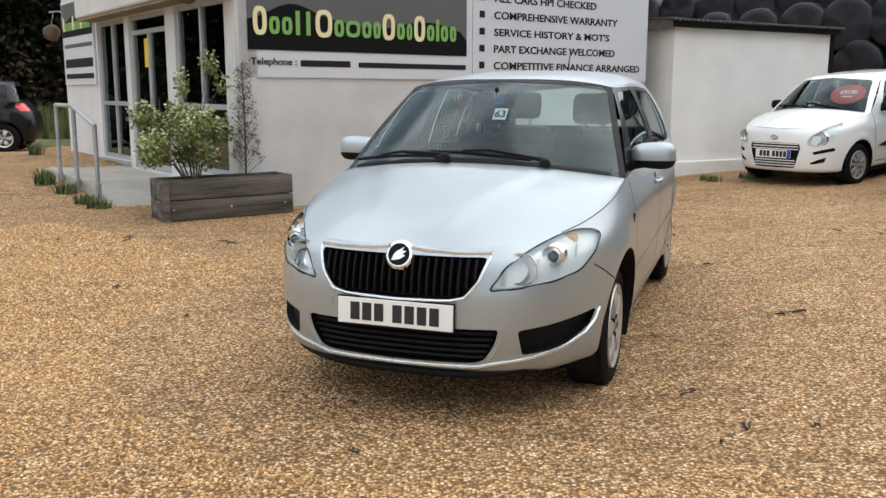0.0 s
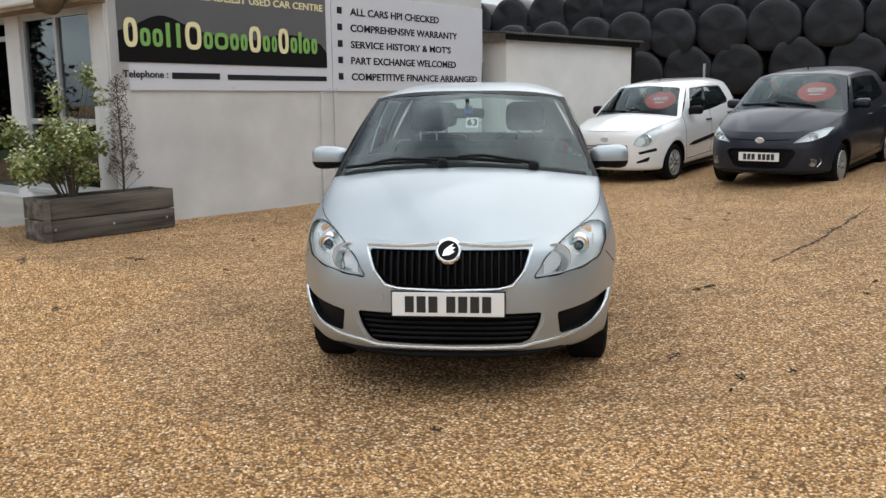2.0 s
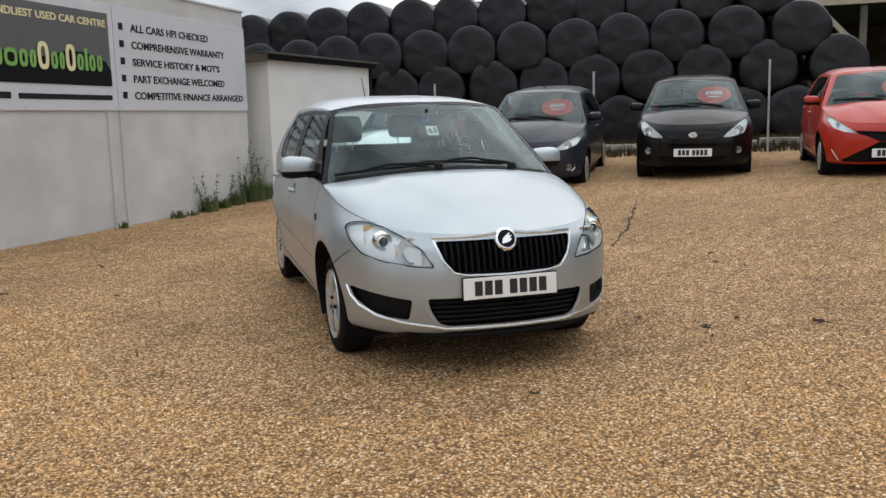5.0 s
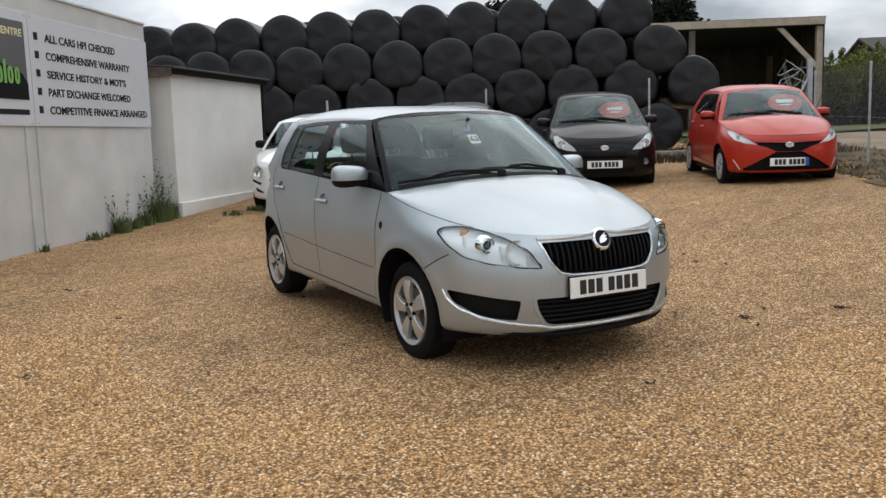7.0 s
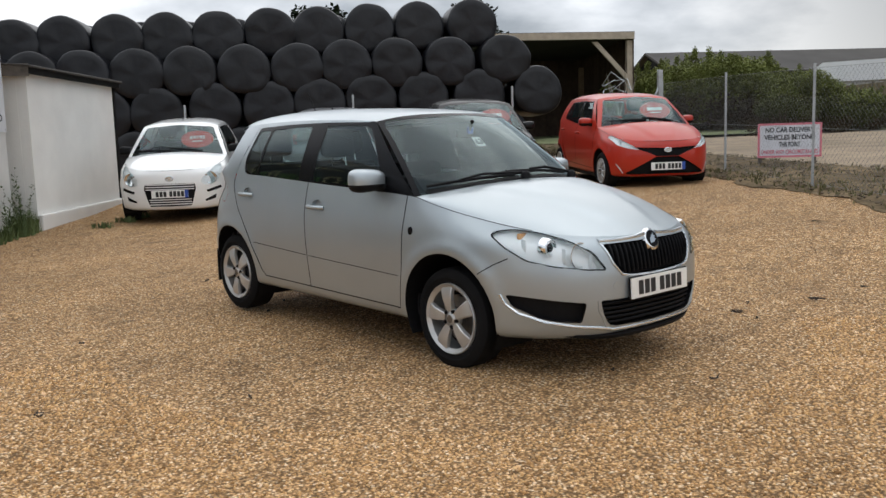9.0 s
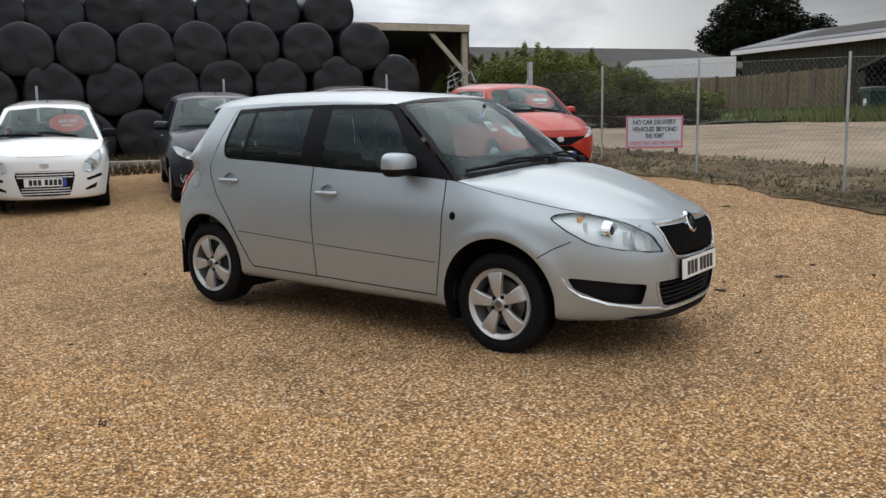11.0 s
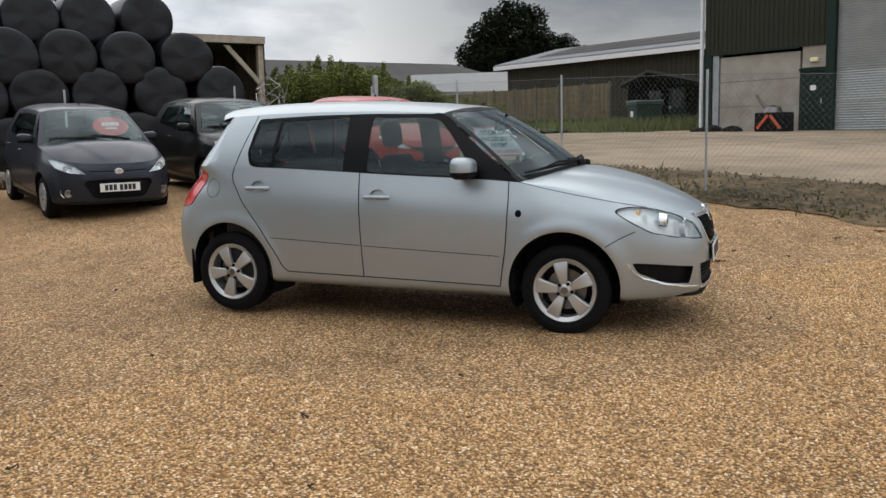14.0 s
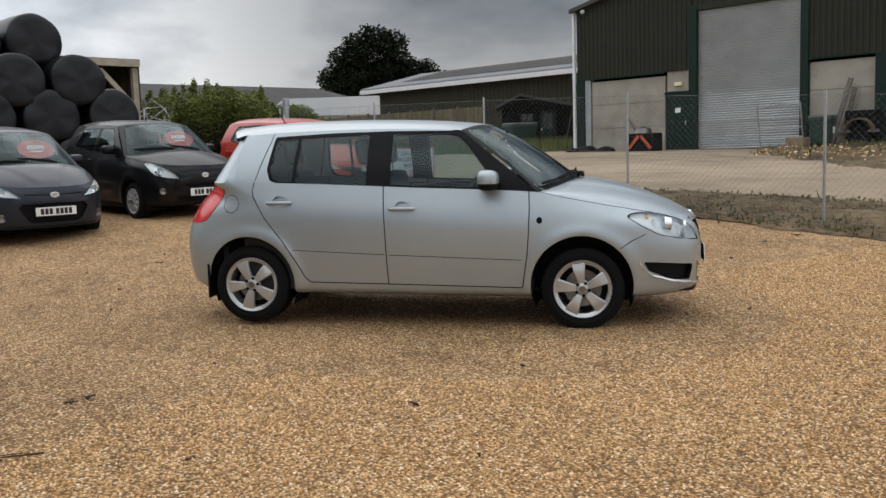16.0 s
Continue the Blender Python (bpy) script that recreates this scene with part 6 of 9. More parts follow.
    part("rear_backrest", boxbm((-1.16, -0.64, 0.5), (-1.02, 0.64, 1.06), 0.05), SEAT, car, smooth=50)
    part("parcel_shelf", boxbm((-1.46, -0.62, 0.98), (-1.15, 0.62, 1.0)), DASH_AND_SHADE, car)
    wheel_ = part("steering_wheel", boxbm((0, 0, 0), (0.001, 0.001, 0.001)), DASH_AND_SHADE, car)
    wheel_.data.clear_geometry()
    bm = bmesh.new()
    tube(bm, [(0.18 * math.cos(a), 0.18 * math.sin(a), 0) for a in [2 * math.pi * k / 28 for k in range(29)]], 0.016, 8, None, False)
    tube(bm, [(-0.17, 0, 0), (0.17, 0, 0)], 0.022, 8)
    tube(bm, [(0, -0.17, 0), (0, 0, 0)], 0.022, 8)
    bm.to_mesh(wheel_.data)
    bm.free()
    wheel_.matrix_local = pose(0.36, -0.36, 0.90, 0, -62, 0)
    part("inner_mirror", boxbm((0.56, -0.10, 1.285), (0.59, 0.10, 1.345), 0.012), BLACK_PLASTIC, car)
    part("mirror_stem", tubebm([(0.59, 0, 1.33), (0.63, 0, 1.40)], 0.012, 8), BLACK_PLASTIC, car)
    # card with a number inside the windscreen
    card = part("number_card", boxbm((-0.003, -0.052, -0.06), (0.0, 0.052, 0.06)), PLATE_WHITE, car, "white card reading 63 inside the windscreen")
    card.matrix_local = pose(0.655, 0.03, 1.262, 0, -48, 0) @ Matrix.Scale(0.72, 4)
    lettering("card_number", "63", INK, card, pose(0.001, -0.042, -0.038, 90, 0, 90), 0.084, 0.076)
    part("blue_tag", boxbm((0.60, -0.02, 1.315), (0.604, 0.03, 1.36)), PLATE_BLUE, car)
    return car


CAR_POSE = pose(0.513, 5.575, 0.020, 0, 0.55, -109.9)
hero_car()


# ---- beyond the fence: barns, hedge, trees ----
def sheet_wall(bm, x0, x1, z0, z1, y, pitch=0.2, depth=0.035):
    """Box-profile cladding with upright ribs, facing -y."""
    prof = []
    x = x0
    while x < x1:
        prof += [(x, y), (x + pitch * 0.55, y), (x + pitch * 0.65, y - depth), (x + pitch * 0.9, y - depth)]
        x += pitch
    prof.append((x1, y))
    prof = [(min(px, x1), py) for px, py in prof]
    lo = [bm.verts.new((px, py, z0)) for px, py in prof]
    hi = [bm.verts.new((px, py, z1)) for px, py in prof]
    for i in range(len(prof) - 1):
        bm.faces.new((lo[i], lo[i + 1], hi[i + 1], hi[i]))


def green_barn():
    """Large olive-clad barn with a roller shutter; local x along its front from the near corner, +y towards the yard."""
    ox, oy, z0 = 29.4, -4.8, 1.0
    b = thing("green_barn", "olive box-clad barn with grey roller shutter and concrete panels", "barn", pose(ox, oy, z0, 0, 0, GRID + 180) @ Matrix.Diagonal((1, -1, 1, 1)))
    H, SP = 5.75, 2.98       # eaves and foot of the cladding

    def flat(name, x0, x1, z_0, z_1, y0, y1, mat, label="", bev=0.01):
        return part(name, boxbm((x0, y0, z_0), (x1, y1, z_1), bev), mat, b, label)
    bm = bmesh.new()
    sheet_wall(bm, 0.0, 5.25, SP, H + 1.9, 0.0)
    for v in bm.verts:
        if v.co.z > SP + 0.1:
            v.co.z = H + 0.22 * v.co.x
        v.co.y = -v.co.y
    part("cladding", bm, CLADDING, b)
    bm = bmesh.new()
    sheet_wall(bm, 9.35, 22.0, SP, H, 0.0)
    for v in bm.verts:
        if v.co.z > SP + 0.1:
            v.co.z = H + 0.22 * min(v.co.x, 22 - v.co.x) + 0.4
        v.co.y = -v.co.y
    part("cladding", bm, CLADDING, b)
    bm = bmesh.new()
    sheet_wall(bm, 5.25, 9.35, 5.10, 7.6, 0.0)
    for v in bm.verts:
        v.co.y = -v.co.y
    part("cladding", bm, CLADDING, b)
    for x0, x1 in ((0.65, 4.05), (9.6, 11.75)):
        for k in range(3):
            flat("concrete_panel", x0, x1, 0.95 * k, 0.95 * k + 0.94, -0.25, -0.06, BLOCKWORK)
        flat("cladding_flashing", x0 - 0.6 if x0 < 1 else x0, x1, SP - 0.05, SP + 0.02, 0.03, 0.06, DARK_GREEN, bev=0.004)
    for x0, x1 in ((-0.05, 0.32), (5.1, 5.42), (9.3, 9.58), (11.75, 12.2)):
        flat("steel_column", x0, x1, -0.3, 5.3 if 4 < x0 < 10 else SP, -0.25, 0.06, DARK_GREEN)
    flat("downpipe", -0.20, -0.08, -0.3, H + 0.1, 0.0, 0.12, ROOF_WHITE)
    flat("galvanised_column", 0.34, 0.62, -0.3, SP, -0.25, 0.0, GALV)
    d = flat("side_door", 4.08, 5.1, 0.0, 2.12, -0.10, -0.02, DARK_GREEN, "plain dark green side door")
    part("door_frame", boxbm((4.05, -0.12, 2.12), (5.1, 0.02, 2.20)), DARK_GREEN, d)
    part("door_notice", boxbm((4.50, -0.02, 1.42), (4.72, -0.012, 1.60)), PLATE_WHITE, d)
    part("door_handle", tubebm([(4.95, 0.02, 0.95), (4.95, 0.02, 1.12)], 0.02, 8), GALV, d)
    flat("over_panel", 4.15, 5.08, 2.22, SP, -0.12, -0.04, BLOCKWORK, "pale panel above the side door")
    flat("bulkhead_lamp", 4.5, 4.8, 2.42, 2.56, -0.04, 0.06, SIGN_CREAM)
    r = part("roller_shutter", boxbm((5.42, -0.16, 0.0), (9.30, -0.14, 5.1)), ROLLER, b, "grey slatted roller shutter, closed")
    for k in range(60):
        z = 0.085 * k
        bm = bmesh.new()
        tube(bm, [(5.42, -0.13, z + 0.043), (9.30, -0.13, z + 0.043)], 0.036, 6)
        part("shutter_slat", bm, ROLLER, r, smooth=60)
    flat("lintel", 5.25, 9.45, 5.1, 5.32, -0.2, 0.03, CLADDING)
    bm = bmesh.new()
    prism(bm, [(-0.25, H - 0.05), (11.0, H + 2.45), (22.3, H - 0.05), (22.3, H + 0.1), (11.0, H + 2.62), (-0.25, H + 0.1)], -30, 0.25, 'Y')
    part("roof", bm, ROOF_GREY, b, "dark barn roof edge")
    flat("gable_end", -0.04, 0.0, -0.3, H, -30, 0.0, CLADDING)
    flat("back_wall", 0, 22, -0.3, H, -30.1, -30, CLADDING)
    # unseen black sheet, added to stand for the barn's dark inside
    flat("inner_dark", 0.1, 21.9, -0.3, H, -1.0, -0.9, BLACK_TIMBER)
    bm = bmesh.new()
    bmesh.ops.create_uvsphere(bm, u_segments=12, v_segments=8, radius=0.09)
    bm.transform(Matrix.Translation((0.35, 0.12, H - 0.05)))
    part("camera_dome", bm, ROOF_WHITE, b, smooth=180)
    return b


def gate_and_clutter():
    def at(a, out):
        """a metres along the barn's front from its near corner, out metres into the yard."""
        return 29.4 - UX * a - UY * out, -4.8 - UY * a + UX * out
    x, y = at(8.95, 0.6)
    g = thing("field_gate", "grey tubular field gate leaning against the shutter", "gate", pose(x, y, rz(x, y), 12, 0, GRID + 180))
    for z in (0.12, 0.42, 0.75, 1.10, 1.45):
        part("gate_bar", tubebm([(-0.75, 0, z), (0.75, 0, z)], 0.025, 8), GALV, g)
    for px in (-0.75, 0.75):
        part("gate_stile", tubebm([(px, 0, 0.0), (px, 0, 1.55)], 0.03, 8), GALV, g)
    part("gate_brace", tubebm([(-0.75, 0, 1.45), (0.5, 0, 1.60), (0.75, 0, 1.55)], 0.022, 8), GALV, g)
    for a, out, wide, deep, tall in ((10.38, 0.7, 0.74, 0.7, 1.10),):
        x, y = at(a, out)
        wheelie(x, y, GRID + 180, wide, deep, tall)
    x, y = at(9.75, 1.2)
    solo("cardboard_box", boxbm((-0.31, -0.25, 0), (0.31, 0.25, 0.40), 0.02), WOOD_BARN, "brown box on the ground by the shutter", "box", m=pose(x, y, rz(x, y), 0, 0, GRID + 175))
    for (a0, o0), (a1, o1, z1), wide in (((10.66, 0.85), (11.02, 0.12, 2.28), 0.17), ((10.93, 0.65), (11.16, 0.14, 1.95), 0.15), ((10.80, 0.75), (11.10, 0.14, 1.62), 0.12)):
        x, y = at(a0, o0)
        x1, y1 = at(a1, o1)
        foot = Vector((x, y, rz(x, y)))
        d = Vector((x1, y1, rz(x, y) + z1)) - foot
        bm = boxbm((-0.025, -wide / 2, 0), (0.025, wide / 2, d.length), 0.008)
        m = Matrix.Translation(foot) @ Vector((0, 0, 1)).rotation_difference(d).to_matrix().to_4x4() @ pose(0, 0, 0, 0, 0, GRID + 80)
        solo("timber_plank", bm, WOOD_GREY, "long weathered plank leaning on the barn", "plank", "leaning planks", m=m)
    # rusty trailer with an arched mudguard beside the planks
    x, y = at(11.5, 0.55)
    t = thing("old_trailer", "dark rusty trailer with arched mudguard against the barn", "trailer", pose(x, y, rz(x, y), 0, 0, GRID + 180))
    part("body", boxbm((-0.52, 0.05, 0.30), (0.50, 0.45, 1.22), 0.02), BLACK_TIMBER, t)
    bm = bmesh.new()
    arc = [(0.46 * math.cos(radians(q)), 0.52 + 0.46 * math.sin(radians(q))) for q in range(0, 181, 12)]
    prism(bm, arc + [(p * 0.88, 0.52 + (q - 0.52) * 0.88) for p, q in arc[::-1]], -0.22, 0.04, 'Y')
    part("mudguard", bm, EARTH, t, smooth=40)
    bm = bmesh.new()
    lathe(bm, [(0.0, -0.08), (0.20, -0.08), (0.33, -0.07), (0.36, -0.02), (0.36, 0.06), (0.0, 0.06)], 24, 'Y')
    bm.transform(Matrix.Translation((0.0, -0.06, 0.36)))
    part("wheel", bm, RUBBER, t, smooth=40)
    part("drawbar", boxbm((-0.75, -0.12, 0.50), (0.62, -0.02, 0.58), 0.01), STEEL, t)
    x, y = at(3.9, 1.2)
    t = thing("tractor_implement", "black weight box with orange chevron and metal chute", "farm implement", pose(x, y, rz(x, y), 0, 0, GRID))
    part("box", boxbm((-0.60, -0.3, 0), (0.60, 0.3, 0.68), 0.03), BLACK_TIMBER, t)
    for sg in (-1, 1):
        bm = boxbm((-0.05, 0.31, 0), (0.05, 0.35, 0.62), 0.005)
        bm.transform(pose(0.46 * sg, 0, 0.12, 0, -42 * sg, 0))
        part("chevron_bar", bm, ORANGE, t)
    bm = bmesh.new()
    lathe(bm, [(0.0, 0.0), (0.33, 0.0), (0.27, 0.18), (0.0, 0.28)], 18, 'Z')
    bm.transform(Matrix.Translation((0.05, 0, 0.68)))
    part("hopper", bm, STEEL, t, smooth=40)
    part("chute", tubebm([(0.30, 0, 0.80), (0.55, 0.0, 1.05), (0.75, 0, 1.32)], 0.08, 8, 0.04), WOOD_GREY, t)
    for a, out, r in ((1.0, 0.9, 0.45), (2.0, 1.0, 0.38), (0.6, 1.2, 0.3)):
        x, y = at(a, out)
        bm = bmesh.new()
        bmesh.ops.create_icosphere(bm, subdivisions=2, radius=1)
        for v in bm.verts:
            v.co = Vector((v.co.x * r * 1.3, v.co.y * r, max(-0.05, v.co.z) * r * 0.6)) * (1 + 0.2 * noise.noise(v.co * 2.0 + Vector((a, 0, 0))))
        solo("rubble_sack", bm, BLACK_TIMBER, "dark heap of sacking against the barn", "sack", "sacks by the barn", m=pose(x, y, rz(x, y)), smooth=60)
    # rough earth between the barn and the concrete, widening along the front
    na, nb = 90, 70
    V, F = [], []
    for i in range(na):
        a = 9.2 + 11.0 * i / (na - 1)
        reach = 1.5 + 3.3 * min(1.0, (a - 9.2) / 0.6) + max(0.0, a - 9.8) * 1.16 + 0.25 * math.sin(a * 3.1) + 0.15 * math.sin(a * 7.3)
        for j in range(nb):
            out = reach * j / (nb - 1)
            x, y = at(a, out)
            k = min(1.0, (reach - out) / 0.8, (a - 9.2) / 0.7)
            z = 0.10 * k + 0.09 * k * noise.noise(Vector((x * 1.3, y * 1.3, 0))) + 0.06 * k * noise.noise(Vector((x * 4, y * 4, 5)))
            V.append(Vector((x, y, rz(x, y) + 0.004 + z)))
            if i and j:
                q = i * nb + j
                F.append((q, q - 1, q - nb - 1, q - nb))
    me = leaf_mesh("earth_patch", V, F, RUBBLE)
    me.polygons.foreach_set("use_smooth", [True] * len(me.polygons))
    tagged(new("earth_patch", me), "patch of rough brown earth and broken stone by the barn", "earth", kind="structure")
    rnd = random.Random(41)
    SV, SF = [], []
    for _ in range(900):
        c = V[rnd.randrange(len(V))] + Vector((rnd.uniform(-.1, .1), rnd.uniform(-.1, .1), 0.01))
        r = rnd.uniform(0.02, 0.06) * (1.8 if rnd.random() < 0.12 else 1)
        i = len(SV)
        for d in ((1, 0, 0), (-1, 0, 0), (0, 1, 0), (0, -1, 0), (0, 0, .5), (0, 0, -.5)):
            SV.append(c + Vector(d) * r * rnd.uniform(0.6, 1.4))
        SF += [(i + 4, i, i + 2), (i + 4, i + 2, i + 1), (i + 4, i + 1, i + 3), (i + 4, i + 3, i), (i + 5, i + 2, i), (i + 5, i + 1, i + 2), (i + 5, i + 3, i + 1), (i + 5, i, i + 3)]
    tagged(new("broken_stone", leaf_mesh("broken_stone", SV, SF, PEA_STONE)), "pale broken stones strewn over the rough earth", "stones", kind="stuff")
    SV, SF = [], []
    for _ in range(700):
        c = V[rnd.randrange(len(V) // 2)] if rnd.random() < 0.5 else V[nb * rnd.randrange(20, 34) + rnd.randrange(4, 26)]
        h = rnd.uniform(0.06, 0.24)
        e = c + Vector((rnd.uniform(-.5, .5) * h, rnd.uniform(-.5, .5) * h, h))
        an = rnd.uniform(0, 6.28)
        w = Vector((math.cos(an), math.sin(an), 0)) * rnd.uniform(0.01, 0.025)
        i = len(SV)
        SV += [c - w, c + w, e]
        SF.append((i, i + 1, i + 2))
    tagged(new("earth_weeds", leaf_mesh("earth_weeds", SV, SF, GRASS)), "sparse weeds on the rough earth by the barn", "weeds", kind="stuff")


def wheelie(x, y, turn, wide=1.25, deep=0.95, tall=1.35):
    w = thing("wheeled_bin", "large dark green four-wheeled refuse bin", "bin", pose(x, y, rz(x, y), 0, 0, turn), "refuse bins")
    bm = bmesh.new()
    lo = [(-0.44 * wide, -0.40 * deep), (0.44 * wide, -0.40 * deep), (0.44 * wide, 0.40 * deep), (-0.44 * wide, 0.40 * deep)]
    vs0 = [bm.verts.new((a, b, 0.15)) for a, b in lo]
    vs1 = [bm.verts.new((a * 1.13, b * 1.2, tall * 0.86)) for a, b in lo]
    bm.faces.new(vs0[::-1])
    for i in range(4):
        bm.faces.new((vs0[i], vs0[(i + 1) % 4], vs1[(i + 1) % 4], vs1[i]))
    bmesh.ops.bevel(bm, geom=bm.edges[:], offset=0.04, segments=2, affect='EDGES')
    part("tub", bm, BIN_GREEN, w, smooth=40)
    part("rim", boxbm((-0.53 * wide, -0.52 * deep, tall * 0.84), (0.53 * wide, 0.52 * deep, tall * 0.89), 0.02), BIN_GREEN, w)
    part("lid", boxbm((-0.52 * wide, -0.51 * deep, tall * 0.89), (0.52 * wide, 0.51 * deep, tall), 0.05), BIN_LID, w, smooth=40)
    part("white_mark", boxbm((0.485 * wide, -0.12, tall * 0.45), (0.50 * wide, 0.12, tall * 0.65)), PLATE_WHITE, w)
    for sx in (-1, 1):
        for sy in (-1, 1):
            part("castor", tubebm([(sx * 0.38 * wide - 0.03, sy * 0.34 * deep, 0.09), (sx * 0.38 * wide + 0.03, sy * 0.34 * deep, 0.09)], 0.09, 12), RUBBER, w)


def open_barn():
    """Timber pole barn behind the bales, open to the forecourt. Local x along its front, the near post at the origin."""
    x, y = 32.9, 13.5
    z = 1.0
    b = thing("pole_barn", "open timber pole barn with brown boards and braced posts", "barn", pose(x, y, z, 0, 0, GRID + 90))
    T = 4.42
    for px in (0.0, 5.0, 10.0, 15.0):
        part("post", boxbm((px - 0.12, -0.12, -0.4), (px + 0.12, 0.12, T - 0.3), 0.01), WOOD_PALE if px == 0 else WOOD_GREY, b)
        part("back_post", boxbm((px - 0.12, -7.1, -0.4), (px + 0.12, -6.86, T - 0.9), 0.01), WOOD_BARN, b)
    part("front_beam", boxbm((-0.14, 0.13, T - 0.26), (15.3, 0.31, T + 0.03), 0.01), WOOD_PALE, b)
    for px in (0.0, 5.0, 10.0):
        bm = bmesh.new()
        prism(bm, [(px + 0.10, T - 1.75), (px + 1.42, T - 0.34), (px + 1.68, T - 0.34), (px + 0.10, T - 2.02)], 0.02, 0.12, 'Y')
        part("brace", bm, WOOD_PALE, b)
    bm = bmesh.new()
    prism(bm, [(0.3, T - 0.02), (-7.6, T - 0.55), (-7.6, T - 0.45), (0.3, T + 0.05)], -0.15, 15.5, 'X')
    part("roof", bm, ROOF_GREY, b)
    # back and side boards carry the barn's inner shade in their colour
    for k in range(46):
        px = 15.0 * k / 45
        part("back_board", boxbm((px - 0.165, -7.15 + 0.02 * (k % 2), -0.3), (px + 0.165, -7.1 + 0.02 * (k % 2), T - 0.49), 0.004), SHADED_BOARD, b)
    for k in range(22):
        py = -7.0 * k / 21
        part("side_board", boxbm((-0.16 + 0.015 * (k % 2), py - 0.165, -0.3), (-0.12 + 0.015 * (k % 2), py + 0.165, T + 0.02 - 0.53 * k / 21), 0.004), SHADED_BOARD, b)


def scrap():
    """Rusty wire cage and branches at the end of the bales."""
    x, y = 24.6, 11.5
    s = thing("branch_heap", "heap of pale dead branches and bent wire by the bales", "scrap", pose(x, y, rz(x, y), 0, 0, 20))
    rnd = random.Random(4)
    for k in range(16):
        a = rnd.uniform(0, 6.28)
        p = Vector((rnd.uniform(-.7, .7), rnd.uniform(-.4, .4), 0.1))
        lean = Vector((math.cos(a) * rnd.uniform(0.3, 1.0), math.sin(a) * 0.6, rnd.uniform(1.1, 2.3)))
        mid = p + lean * 0.5 + Vector((rnd.uniform(-.25, .25), 0, rnd.uniform(-.1, .2)))
        end = p + lean + Vector((rnd.uniform(-.3, .3), 0, rnd.uniform(-.5, .1)))
        part("branch", tubebm([p, mid, end], 0.024, 6, 0.008), WOOD_BLEACHED if k % 3 else WOOD_GREY, s)
        tip = mid + Vector((rnd.uniform(-.6, .6), rnd.uniform(-.2, .2), rnd.uniform(-.3, .5)))
        part("twig", tubebm([mid, (mid + tip) / 2 + Vector((0, 0, 0.06)), tip], 0.012, 5, 0.005), WOOD_BLEACHED, s)
    for k in range(3):
        z = 1.5 + 0.25 * k
        pts = [(0.8 * math.cos(a) + rnd.uniform(-.25, .1), 0.5 * math.sin(a), z + 0.25 * math.sin(a * 2 + k) + rnd.uniform(-.12, .12)) for a in [6.28 * j / 7 for j in range(8)]]
        part("bent_wire", tubebm(pts, 0.012, 5), GALV, s)
    # slanting stay of the corner post
    px, py = 13.3, 7.05
    c = thing("strainer_post", "thick steel strainer post with sloping stays", "fence post", pose(px - 0.75, py - 0.15, rz(px - 0.75, py), 0, 0, GRID))
    part("post", boxbm((-0.045, -0.045, -0.3), (0.045, 0.045, 1.84), 0.006), GALV, c)
    part("stay", tubebm([(0.0, 0.0, 1.55), (0.75, 0.05, 0.0)], 0.025, 6), GALV, c)
    part("stay", tubebm([(0.0, 0.0, 1.55), (-0.05, 0.75, 0.0)], 0.025, 6), GALV, c)


